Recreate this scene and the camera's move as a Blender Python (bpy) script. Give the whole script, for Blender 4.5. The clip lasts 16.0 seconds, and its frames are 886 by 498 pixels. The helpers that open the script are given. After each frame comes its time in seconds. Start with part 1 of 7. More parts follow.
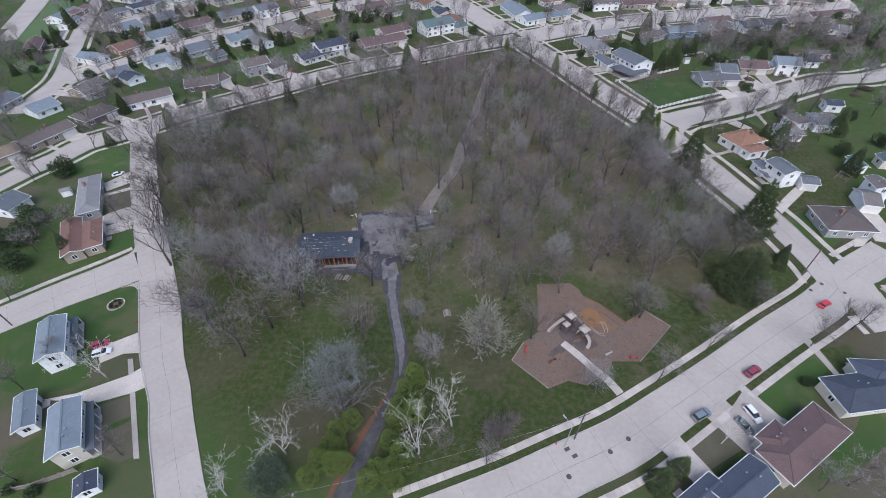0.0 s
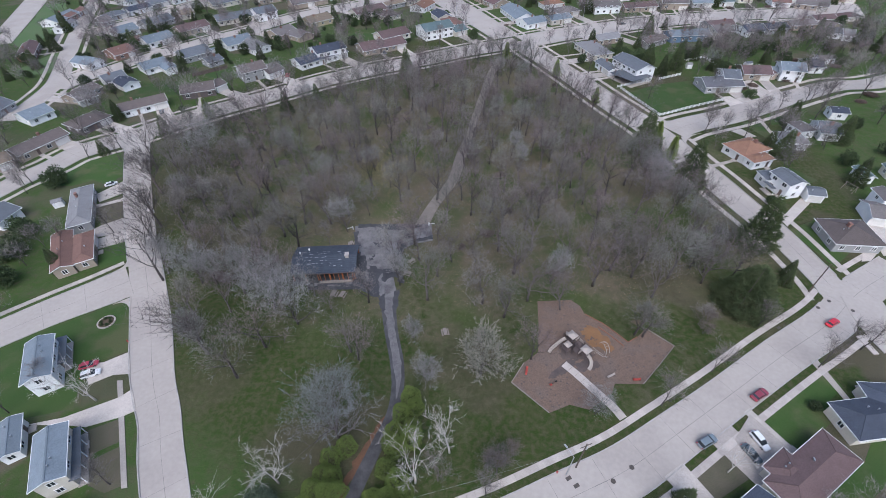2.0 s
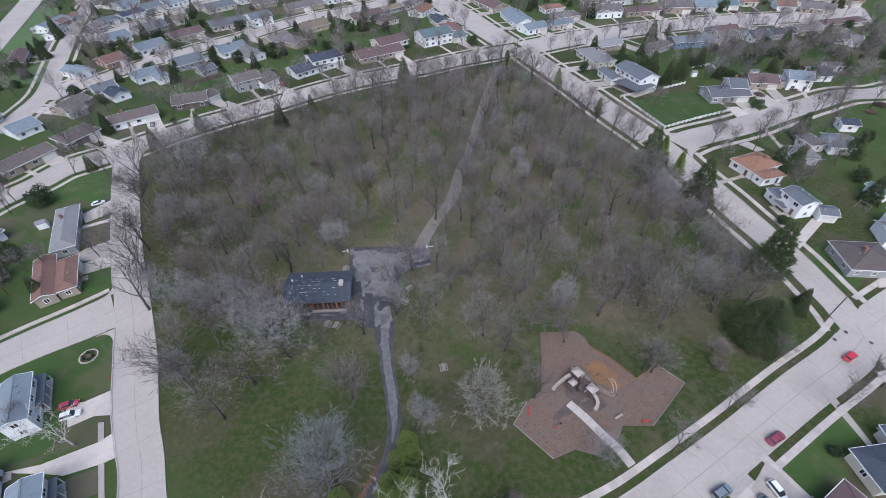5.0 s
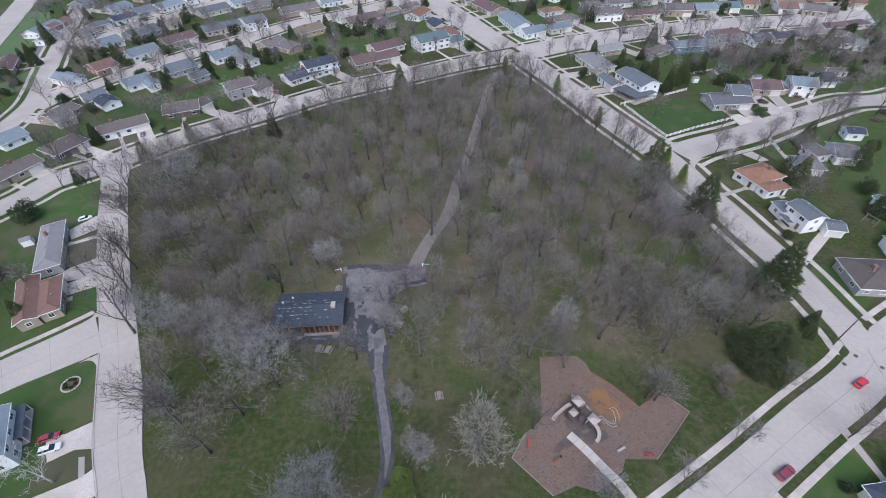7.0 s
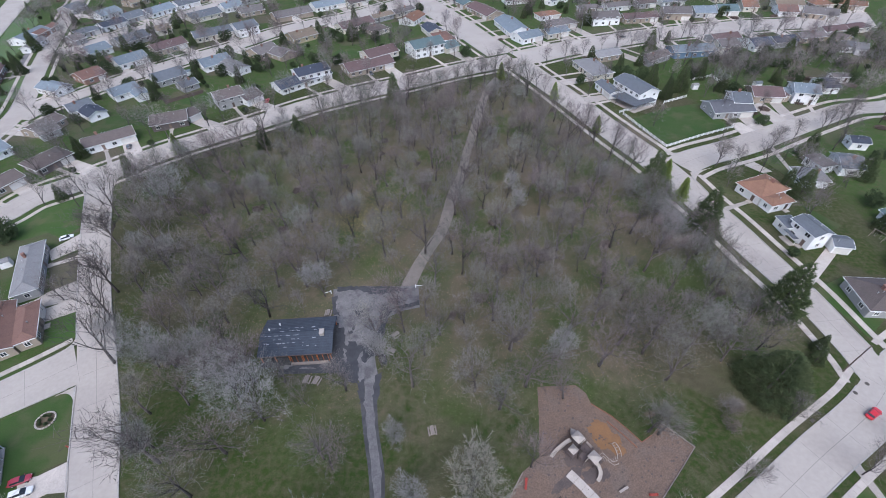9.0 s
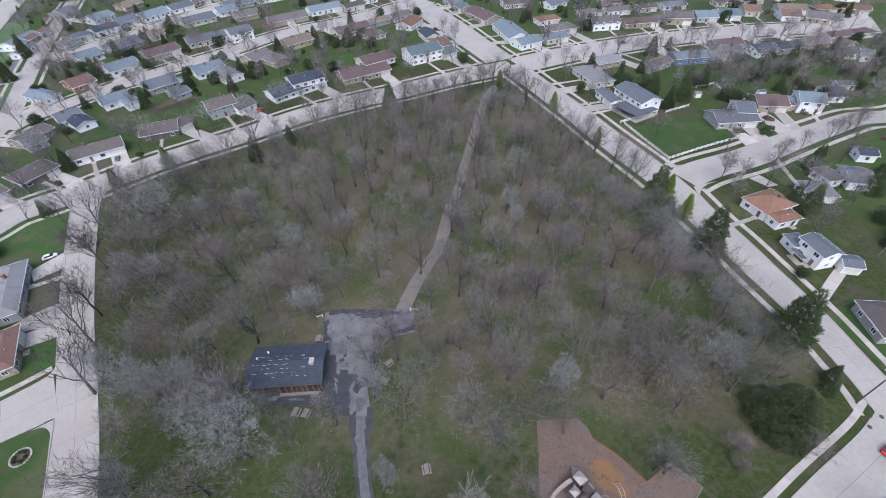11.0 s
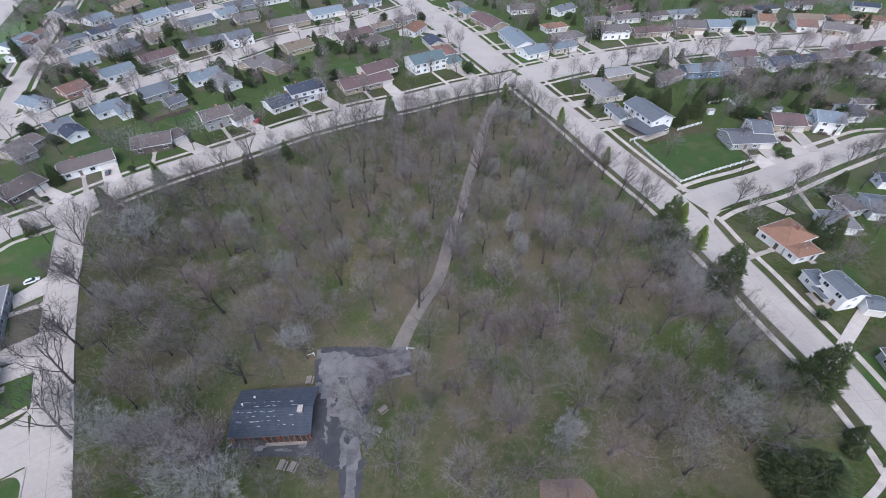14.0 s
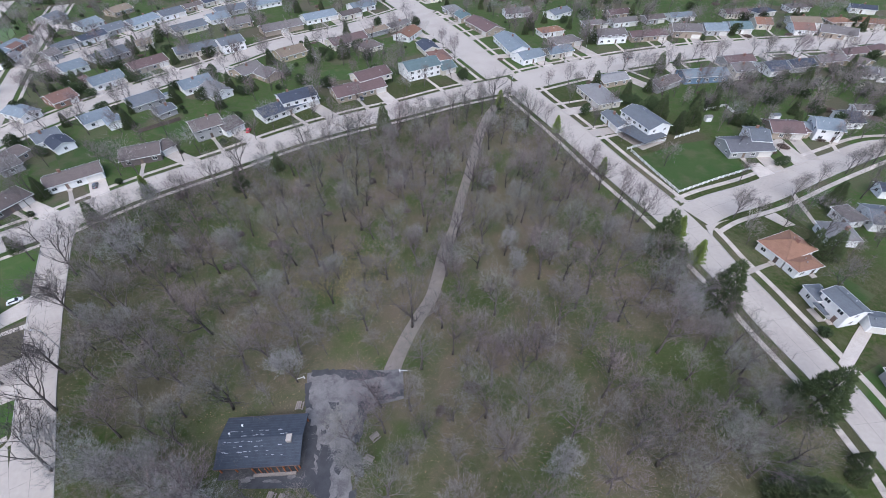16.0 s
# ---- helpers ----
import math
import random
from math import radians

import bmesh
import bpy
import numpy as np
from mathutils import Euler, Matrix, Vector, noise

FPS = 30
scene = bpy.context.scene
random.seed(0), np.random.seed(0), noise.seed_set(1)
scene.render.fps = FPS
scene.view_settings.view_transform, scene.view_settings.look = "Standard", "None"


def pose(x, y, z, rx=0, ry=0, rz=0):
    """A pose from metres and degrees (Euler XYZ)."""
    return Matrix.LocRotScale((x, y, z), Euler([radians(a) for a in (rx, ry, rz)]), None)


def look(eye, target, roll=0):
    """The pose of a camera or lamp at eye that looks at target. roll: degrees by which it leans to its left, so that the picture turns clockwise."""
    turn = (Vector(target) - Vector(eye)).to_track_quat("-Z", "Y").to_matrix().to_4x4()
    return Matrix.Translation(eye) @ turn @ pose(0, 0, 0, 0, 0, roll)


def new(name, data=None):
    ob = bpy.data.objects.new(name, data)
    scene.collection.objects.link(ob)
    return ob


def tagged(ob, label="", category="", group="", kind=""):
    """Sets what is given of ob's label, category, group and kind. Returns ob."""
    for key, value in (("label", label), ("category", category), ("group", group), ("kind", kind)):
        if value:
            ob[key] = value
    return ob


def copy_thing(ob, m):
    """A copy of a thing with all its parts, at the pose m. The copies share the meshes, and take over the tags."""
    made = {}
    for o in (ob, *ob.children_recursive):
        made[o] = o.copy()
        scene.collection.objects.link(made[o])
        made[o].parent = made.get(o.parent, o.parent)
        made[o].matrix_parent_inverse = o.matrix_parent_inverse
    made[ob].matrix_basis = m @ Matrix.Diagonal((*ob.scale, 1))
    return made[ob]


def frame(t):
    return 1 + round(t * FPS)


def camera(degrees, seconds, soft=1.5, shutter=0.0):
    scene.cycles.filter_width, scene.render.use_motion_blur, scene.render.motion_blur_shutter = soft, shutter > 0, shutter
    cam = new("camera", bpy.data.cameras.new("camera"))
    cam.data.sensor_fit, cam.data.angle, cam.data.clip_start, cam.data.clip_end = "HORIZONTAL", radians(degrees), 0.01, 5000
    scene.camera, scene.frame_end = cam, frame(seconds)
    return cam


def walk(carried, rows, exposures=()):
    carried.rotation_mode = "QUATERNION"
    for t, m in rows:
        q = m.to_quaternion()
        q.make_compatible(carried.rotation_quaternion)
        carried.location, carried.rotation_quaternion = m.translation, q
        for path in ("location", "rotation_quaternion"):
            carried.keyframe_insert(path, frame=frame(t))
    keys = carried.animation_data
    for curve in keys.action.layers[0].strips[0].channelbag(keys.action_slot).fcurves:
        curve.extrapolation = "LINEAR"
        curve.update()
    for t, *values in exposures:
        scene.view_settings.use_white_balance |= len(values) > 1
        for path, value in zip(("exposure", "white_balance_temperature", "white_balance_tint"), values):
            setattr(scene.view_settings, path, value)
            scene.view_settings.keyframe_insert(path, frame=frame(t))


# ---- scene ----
cam = camera(91.03, 16.0, soft=0.9)
# seconds, place in metres, then yaw, pitch and roll in degrees
ROWS = [
    (0.0, 1.20, -9.75, 79.10, 0.24, -42.79, -1.32),
    (0.5, 1.40, -8.63, 79.34, 0.28, -42.84, -1.35),
    (1.0, 1.54, -7.52, 79.68, 0.32, -42.89, -1.42),
    (1.5, 1.70, -6.36, 80.03, 0.32, -42.91, -1.41),
    (2.0, 1.74, -5.13, 80.39, 0.27, -42.93, -1.34),
    (2.5, 1.77, -3.82, 80.71, 0.21, -42.96, -1.33),
    (3.0, 1.86, -2.51, 80.90, 0.21, -42.94, -1.35),
    (3.5, 2.01, -1.12, 81.24, 0.26, -42.94, -1.40),
    (4.0, 2.10, 0.25, 81.62, 0.29, -43.02, -1.47),
    (6.5, 2.90, 7.68, 83.27, 0.22, -43.27, -1.55),
    (7.0, 3.28, 9.18, 83.60, 0.18, -43.32, -1.63),
    (7.5, 3.53, 10.73, 83.89, 0.15, -43.36, -1.65),
    (8.0, 3.77, 12.50, 84.05, 0.15, -43.38, -1.65),
    (8.5, 4.37, 14.24, 84.42, -0.00, -43.42, -1.75),
    (9.0, 4.65, 16.08, 84.68, -0.10, -43.42, -1.82),
    (11.5, 5.84, 24.53, 86.34, -0.25, -43.56, -1.77),
    (12.0, 5.79, 26.26, 86.89, -0.18, -43.68, -1.56),
    (12.5, 6.08, 28.26, 87.21, -0.15, -43.76, -1.47),
    (13.0, 6.29, 30.00, 87.69, -0.14, -43.81, -1.46),
    (13.5, 6.33, 31.76, 88.06, 0.06, -43.84, -1.28),
    (14.0, 6.66, 33.60, 88.25, 0.25, -43.86, -1.27),
    (14.5, 6.92, 35.41, 88.81, 0.39, -43.90, -1.17),
    (15.0, 7.12, 36.96, 89.22, 0.31, -43.95, -1.18),
    (15.5, 7.37, 38.02, 89.61, 0.14, -43.96, -1.22),
    (16.0, 7.87, 38.73, 89.78, -0.13, -43.98, -1.40),
]
walk(cam, [(t, pose(x, y, z, 90 + pitch, 0, yaw) @ pose(0, 0, 0, 0, 0, roll)) for t, x, y, z, yaw, pitch, roll in ROWS],
     exposures=((0.0, 0.69, 5550, 11.5), (4.0, 0.74, 5550, 11.5), (9.0, 0.83, 5550, 11.5), (16.0, 0.94, 5550, 11.5)))

# ---- sky, sun, exposure ----
world = bpy.data.worlds.new("overcast_sky")
scene.world = world
world.use_nodes = True
wn = world.node_tree
sky = wn.nodes.new("ShaderNodeTexSky")
sky.sky_type = "NISHITA"
sky.sun_disc = False
sky.sun_elevation, sky.sun_rotation = radians(48), radians(200)
sky.air_density, sky.dust_density = 1.0, 4.0
wn.links.new(sky.outputs[0], wn.nodes["Background"].inputs[0])
wn.nodes["Background"].inputs[1].default_value = 0.12
sun = new("sun", bpy.data.lights.new("sun", "SUN"))
sun.data.energy, sun.data.angle, sun.data.color = 1.1, radians(40), (1.0, 0.97, 0.93)
sun.matrix_world = look((0, 0, 0), (-0.23 * math.cos(radians(48)), 0.62 * math.cos(radians(48)), -math.sin(radians(48))))

# ---- materials ----
def mat(name, col, rough=0.85, col2=None, scale=1.0, fine=12.0, bump=0.0, metal=0.0, vary=0.0, mix=0.5, fine_mix=0.35, coords="Object", col3=None, scale3=0.1):
    """Base colour in two tones by large noise, grain by fine noise, an optional third tone in patches, and a shift for each object."""
    m = bpy.data.materials.new(name)
    m.use_nodes = True
    nt = m.node_tree
    b = nt.nodes["Principled BSDF"]
    b.inputs["Roughness"].default_value, b.inputs["Metallic"].default_value = rough, metal
    b.inputs["Specular IOR Level"].default_value = 0.3
    N, L = nt.nodes.new, nt.links.new
    tc = N("ShaderNodeTexCoord")
    def noise_node(s, d=4.0):
        n = N("ShaderNodeTexNoise")
        n.inputs["Scale"].default_value, n.inputs["Detail"].default_value = s, d
        L(tc.outputs[coords], n.inputs["Vector"])
        return n
    def ramp(src, a, z):
        r = N("ShaderNodeMapRange")
        r.inputs[1].default_value, r.inputs[2].default_value = a, z
        L(src, r.inputs[0])
        return r.outputs[0]
    def blend(fac, a, z, kind="MIX"):
        x = N("ShaderNodeMix")
        x.data_type, x.blend_type = "RGBA", kind
        for sock, v in ((x.inputs[0], fac), (x.inputs[6], a), (x.inputs[7], z)):
            if isinstance(v, (int, float)):
                sock.default_value = v
            elif isinstance(v, tuple):
                sock.default_value = (*v, 1)
            else:
                L(v, sock)
        return x.outputs[2]
    col2 = col2 or tuple(c * 0.72 for c in col)
    big = noise_node(scale)
    out = blend(ramp(big.outputs[0], 0.5 - mix * 0.3, 0.5 + mix * 0.3), col, col2)
    if col3:
        patch = noise_node(scale3, 5.0)
        out = blend(ramp(patch.outputs[0], 0.5, 0.62), out, col3)
    grain = noise_node(fine, 3.0)
    out = blend(fine_mix, out, blend(ramp(grain.outputs[0], 0.3, 0.7), tuple(c * 0.55 for c in col), tuple(min(1, c * 1.35) for c in col)))
    if vary:
        info = N("ShaderNodeObjectInfo")
        hs = N("ShaderNodeHueSaturation")
        r = N("ShaderNodeMapRange")
        r.inputs[3].default_value, r.inputs[4].default_value = 1 - vary, 1 + vary
        L(info.outputs["Random"], r.inputs[0])
        L(r.outputs[0], hs.inputs["Value"])
        L(out, hs.inputs["Color"])
        out = hs.outputs[0]
    L(out, b.inputs["Base Color"])
    if bump:
        bp = N("ShaderNodeBump")
        bp.inputs["Strength"].default_value, bp.inputs["Distance"].default_value = bump, 0.05
        L(grain.outputs[0], bp.inputs["Height"])
        L(bp.outputs[0], b.inputs["Normal"])
    return m

def glass_like(name, col, rough=0.08):
    m = bpy.data.materials.new(name)
    m.use_nodes = True
    b = m.node_tree.nodes["Principled BSDF"]
    b.inputs["Base Color"].default_value = (*col, 1)
    b.inputs["Roughness"].default_value = rough
    b.inputs["Specular IOR Level"].default_value = 0.6
    return m

# the sheet of ground: lawn, thinner and browner under the wood, worn and straw-coloured in patches
def ground_material():
    m = bpy.data.materials.new("grass_and_litter")
    m.use_nodes = True
    nt = m.node_tree
    b = nt.nodes["Principled BSDF"]
    b.inputs["Roughness"].default_value, b.inputs["Specular IOR Level"].default_value = 0.95, 0.1
    N, L = nt.nodes.new, nt.links.new
    tc = N("ShaderNodeTexCoord")
    def noise_node(s, d=5.0, rough=0.6):
        n = N("ShaderNodeTexNoise")
        n.inputs["Scale"].default_value, n.inputs["Detail"].default_value, n.inputs["Roughness"].default_value = s, d, rough
        L(tc.outputs["Object"], n.inputs["Vector"])
        return n.outputs[0]
    def math_node(op, a, z):
        x = N("ShaderNodeMath")
        x.operation = op
        for i, v in enumerate((a, z)):
            if isinstance(v, (int, float)):
                x.inputs[i].default_value = v
            else:
                L(v, x.inputs[i])
        return x.outputs[0]
    def ramp(src, a, z):
        r = N("ShaderNodeMapRange")
        r.inputs[1].default_value, r.inputs[2].default_value = a, z
        L(src, r.inputs[0])
        return r.outputs[0]
    def blend(fac, a, z):
        x = N("ShaderNodeMix")
        x.data_type = "RGBA"
        L(fac, x.inputs[0])
        for sock, v in ((x.inputs[6], a), (x.inputs[7], z)):
            if isinstance(v, tuple):
                sock.default_value = (*v, 1)
            else:
                L(v, sock)
        return x.outputs[2]
    grass = blend(ramp(noise_node(0.09), 0.35, 0.65), GRASS_A, GRASS_B)
    # each lot is kept differently: some lush, some thin and brown
    cell = N("ShaderNodeTexVoronoi")
    cell.feature = "SMOOTH_F1"
    cell.inputs["Scale"].default_value, cell.inputs["Smoothness"].default_value = 0.058, 0.5
    warp = N("ShaderNodeVectorMath")
    warp.operation = "MULTIPLY_ADD"
    wob = N("ShaderNodeTexNoise")
    wob.inputs["Scale"].default_value = 0.12
    L(tc.outputs["Object"], wob.inputs["Vector"])
    L(wob.outputs["Color"], warp.inputs[0])
    warp.inputs[1].default_value = (16, 16, 0)
    L(tc.outputs["Object"], warp.inputs[2])
    L(warp.outputs[0], cell.inputs["Vector"])
    bw = N("ShaderNodeSeparateColor")
    L(cell.outputs["Color"], bw.inputs[0])
    grass = blend(ramp(bw.outputs[0], 0.45, 0.95), grass, GRASS_DULL)
    grass = blend(ramp(noise_node(0.9, 6.0), 0.42, 0.72), grass, GRASS_DRY)
    litter = blend(ramp(noise_node(0.16, 6.0), 0.35, 0.65), LITTER_A, LITTER_B)
    litter = blend(ramp(noise_node(0.05, 5.0), 0.45, 0.6), litter, LITTER_D)
    litter = blend(ramp(noise_node(1.6, 8.0, 0.8), 0.57, 0.66), litter, LITTER_C)
    # distance from the heart of the wood, in an oval
    sub = N("ShaderNodeVectorMath")
    sub.operation = "SUBTRACT"
    L(tc.outputs["Object"], sub.inputs[0])
    sub.inputs[1].default_value = (14, 135, 0)
    mul = N("ShaderNodeVectorMath")
    mul.operation = "MULTIPLY"
    L(sub.outputs[0], mul.inputs[0])
    mul.inputs[1].default_value = (1 / 88, 1 / 90, 0)
    ln = N("ShaderNodeVectorMath")
    ln.operation = "LENGTH"
    L(mul.outputs[0], ln.inputs[0])
    inside = math_node("ADD", math_node("SUBTRACT", 1.0, ln.outputs["Value"]), math_node("MULTIPLY", math_node("SUBTRACT", noise_node(0.045, 5.0), 0.5), 1.5))
    inside = math_node("ADD", inside, math_node("MULTIPLY", math_node("SUBTRACT", noise_node(0.5, 4.0), 0.5), 0.7))
    col = blend(ramp(inside, -0.1, 0.32), grass, litter)
    # yards beyond the streets: greener, lot by lot, and lightened to paint in distance haze
    yard = blend(ramp(noise_node(0.3, 5.0), 0.4, 0.66), YARD_HAZE_A, YARD_HAZE_B)
    yard = blend(ramp(bw.outputs[1], 0.55, 0.9), yard, YARD_HAZE_C)
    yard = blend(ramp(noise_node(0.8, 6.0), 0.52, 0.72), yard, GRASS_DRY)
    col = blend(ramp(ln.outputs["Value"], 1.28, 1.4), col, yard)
    fine = noise_node(5.0, 4.0, 0.7)
    dark = N("ShaderNodeMix")
    dark.data_type, dark.blend_type = "RGBA", "MULTIPLY"
    dark.inputs[0].default_value = 1.0
    L(col, dark.inputs[6])
    g = N("ShaderNodeMapRange")
    g.inputs[1].default_value, g.inputs[2].default_value, g.inputs[3].default_value, g.inputs[4].default_value = 0.3, 0.7, 0.68, 1.3
    L(fine, g.inputs[0])
    L(g.outputs[0], dark.inputs[7])
    L(dark.outputs[2], b.inputs["Base Color"])
    bp = N("ShaderNodeBump")
    bp.inputs["Strength"].default_value, bp.inputs["Distance"].default_value = 0.6, 0.08
    L(fine, bp.inputs["Height"])
    L(bp.outputs[0], b.inputs["Normal"])
    return m

GRASS_A, GRASS_B, GRASS_DRY, GRASS_DULL = (0.030, 0.052, 0.0115), (0.042, 0.056, 0.017), (0.080, 0.070, 0.041), (0.066, 0.061, 0.037)
# yard tones lighter than the park grass, far haze put into the colour
YARD_HAZE_A, YARD_HAZE_B, YARD_HAZE_C = (0.046, 0.080, 0.021), (0.066, 0.082, 0.034), (0.096, 0.086, 0.060)
LITTER_A, LITTER_B, LITTER_C, LITTER_D = (0.124, 0.101, 0.071), (0.090, 0.088, 0.050), (0.27, 0.215, 0.14), (0.058, 0.076, 0.027)
M = {}
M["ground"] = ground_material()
M["concrete"] = mat("road_concrete", (0.39, 0.35, 0.312), 0.9, (0.35, 0.314, 0.28), 0.12, 1.2, 0.0, mix=0.8, fine_mix=0.12, col3=(0.335, 0.298, 0.266), scale3=0.06)
M["walk"] = mat("walk_concrete", (0.435, 0.388, 0.345), 0.9, (0.34, 0.303, 0.27), 0.25, 4.0, 0.15, fine_mix=0.25, vary=0.18)
M["kerb"] = mat("kerb_concrete", (0.40, 0.372, 0.345), 0.9, (0.27, 0.255, 0.238), 0.6, 8.0, 0.2)
M["asphalt"] = mat("worn_asphalt", (0.052, 0.051, 0.054), 0.92, (0.10, 0.097, 0.098), 0.5, 3.0, 0.3, col3=(0.05, 0.05, 0.052), scale3=0.22, mix=0.6)
M["asphalt_pale"] = mat("grey_asphalt", (0.185, 0.174, 0.173), 0.92, (0.125, 0.118, 0.118), 0.5, 5.0, 0.3, mix=0.5, col3=(0.068, 0.065, 0.067), scale3=0.36)
M["asphalt_worn"] = mat("worn_grey_asphalt", (0.155, 0.146, 0.146), 0.92, (0.10, 0.096, 0.098), 0.9, 4.0, 0.2, mix=0.5)
M["asphalt_dark"] = mat("fresh_asphalt", (0.05, 0.05, 0.056), 0.9, (0.075, 0.075, 0.08), 0.5, 14.0, 0.3)
M["gravel"] = mat("path_gravel", (0.22, 0.19, 0.165), 0.95, (0.165, 0.145, 0.125), 0.5, 9.0, 0.4)
M["mulch"] = mat("wood_chips", (0.165, 0.114, 0.085), 0.95, (0.094, 0.073, 0.061), 0.7, 4.5, 0.5, fine_mix=0.55, mix=0.8, col3=(0.118, 0.101, 0.09), scale3=0.16)
M["soil"] = mat("bare_soil", (0.115, 0.083, 0.058), 0.95, (0.075, 0.072, 0.04), 0.6, 6.0, 0.4)
M["bark"] = mat("grey_bark", (0.098, 0.084, 0.079), 0.95, (0.066, 0.058, 0.054), 1.5, 9.0, 0.5, vary=0.4)
M["twig"] = mat("brown_twigs", (0.20, 0.178, 0.168), 0.95, (0.14, 0.122, 0.116), 0.4, 5.0, vary=0.25)
M["twig_plum"] = mat("plum_brown_twigs", (0.215, 0.172, 0.172), 0.95, (0.15, 0.118, 0.12), 0.4, 5.0, vary=0.25)
M["twig_moss"] = mat("lichened_twigs", (0.205, 0.197, 0.172), 0.95, (0.15, 0.144, 0.122), 0.4, 5.0, vary=0.25)
# bleached dead twigs; for garden trees the paleness is haze put into the colour
M["twig_pale"] = mat("pale_brown_twigs", (0.24, 0.212, 0.205), 0.95, (0.19, 0.168, 0.162), 0.4, 5.0, vary=0.3)
M["brush"] = mat("dead_brush", (0.16, 0.13, 0.115), 0.95, (0.11, 0.09, 0.08), 0.9, 4.0, vary=0.3)
M["twig_grey"] = mat("lilac_grey_twigs", (0.26, 0.252, 0.243), 0.95, (0.20, 0.195, 0.187), 0.4, 5.0, vary=0.15)
M["twig_bud"] = mat("budding_twigs", (0.285, 0.268, 0.222), 0.95, (0.22, 0.206, 0.17), 0.4, 5.0, vary=0.15)
M["twig_blue"] = mat("blue_grey_twigs", (0.215, 0.22, 0.222), 0.95, (0.17, 0.175, 0.176), 0.4, 5.0, vary=0.1)
M["bark_worn"] = mat("bleached_bark", (0.27, 0.24, 0.215), 0.9, (0.19, 0.165, 0.15), 1.2, 6.0, 0.3)
M["bark_white"] = mat("pale_flaking_bark", (0.55, 0.52, 0.48), 0.9, (0.36, 0.33, 0.30), 1.2, 6.0, 0.3)
M["needles"] = mat("spruce_needles", (0.064, 0.09, 0.037), 0.9, (0.094, 0.108, 0.05), 0.5, 4.0, vary=0.25)
M["needles_pine"] = mat("pine_needles", (0.078, 0.104, 0.038), 0.9, (0.05, 0.072, 0.03), 0.8, 4.0, vary=0.15)
M["needles_blue"] = mat("blue_green_needles", (0.10, 0.13, 0.085), 0.9, (0.065, 0.09, 0.058), 0.7, 4.0, vary=0.15)
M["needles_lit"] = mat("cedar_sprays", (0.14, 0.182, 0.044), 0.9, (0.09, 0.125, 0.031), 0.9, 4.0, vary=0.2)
M["shrub"] = mat("evergreen_leaves", (0.04, 0.06, 0.025), 0.9, (0.055, 0.075, 0.03), 0.9, 4.0, vary=0.25)
M["shrub_red"] = mat("reddish_twigs", (0.145, 0.108, 0.09), 0.95, (0.11, 0.085, 0.07), 0.9, 4.0, vary=0.2)
ROOFS = {"brown": (0.115, 0.095, 0.088), "navy": (0.052, 0.06, 0.082), "maroon": (0.115, 0.078, 0.075), "teal": (0.105, 0.145, 0.15), "slate": (0.115, 0.125, 0.14),
         "bluegrey": (0.17, 0.20, 0.225), "palegrey": (0.20, 0.195, 0.195), "taupe": (0.145, 0.13, 0.125), "tan": (0.20, 0.16, 0.12), "orange": (0.215, 0.12, 0.08),
         "redbrown": (0.17, 0.10, 0.08), "darkgrey": (0.10, 0.10, 0.11), "shingleblue": (0.062, 0.072, 0.095)}
WALLS = {"cream": (0.60, 0.56, 0.48), "white": (0.80, 0.80, 0.79), "tan": (0.36, 0.30, 0.24), "brownwall": (0.13, 0.11, 0.105), "grey": (0.34, 0.34, 0.34), "brick": (0.28, 0.17, 0.13),
         "yellow": (0.42, 0.36, 0.24), "blue": (0.16, 0.24, 0.34)}
for k, v in ROOFS.items():
    M["roof_" + k] = mat("shingles_" + k, v, 0.9, tuple(c * 0.8 for c in v), 0.5, 5.0, 0.4, vary=0.14, fine_mix=0.4)
for k, v in WALLS.items():
    M["wall_" + k] = mat("siding_" + k, v, 0.75, tuple(c * 0.88 for c in v), 0.4, 6.0, 0.1, vary=0.08, fine_mix=0.15)
M["trim"] = mat("white_trim", (0.80, 0.80, 0.79), 0.6, (0.70, 0.70, 0.69), 0.8, 6.0, fine_mix=0.1)
M["glass"] = glass_like("window_glass", (0.03, 0.035, 0.04))
M["door"] = mat("painted_door", (0.16, 0.12, 0.10), 0.6, vary=0.5)
M["garage"] = mat("garage_door_paint", (0.64, 0.62, 0.58), 0.6, (0.56, 0.54, 0.51), 0.6, 6.0, fine_mix=0.1, vary=0.1)
M["brick"] = mat("chimney_brick", (0.25, 0.14, 0.11), 0.9, (0.19, 0.11, 0.09), 3.0, 10.0, 0.3)
M["steel"] = mat("galvanised_steel", (0.45, 0.46, 0.47), 0.45, (0.38, 0.39, 0.40), 2.0, 12.0, metal=0.8)
M["rubber"] = mat("tyre_rubber", (0.02, 0.02, 0.02), 0.9)
M["wood"] = mat("weathered_wood", (0.25, 0.215, 0.19), 0.9, (0.18, 0.155, 0.14), 1.5, 10.0, 0.3, vary=0.15)
M["wood_warm"] = mat("stained_cedar", (0.36, 0.13, 0.05), 0.8, (0.26, 0.095, 0.04), 1.5, 10.0, 0.2)
M["pole"] = mat("creosoted_pole", (0.12, 0.095, 0.08), 0.95, (0.08, 0.065, 0.055), 1.0, 9.0, 0.3)
M["white_fence"] = mat("white_vinyl", (0.82, 0.82, 0.81), 0.5, (0.72, 0.72, 0.71), 0.9, 6.0, fine_mix=0.1)
M["plastic_tan"] = mat("tan_plastic", (0.38, 0.33, 0.29), 0.5, (0.30, 0.265, 0.235), 0.9, 6.0, fine_mix=0.1)
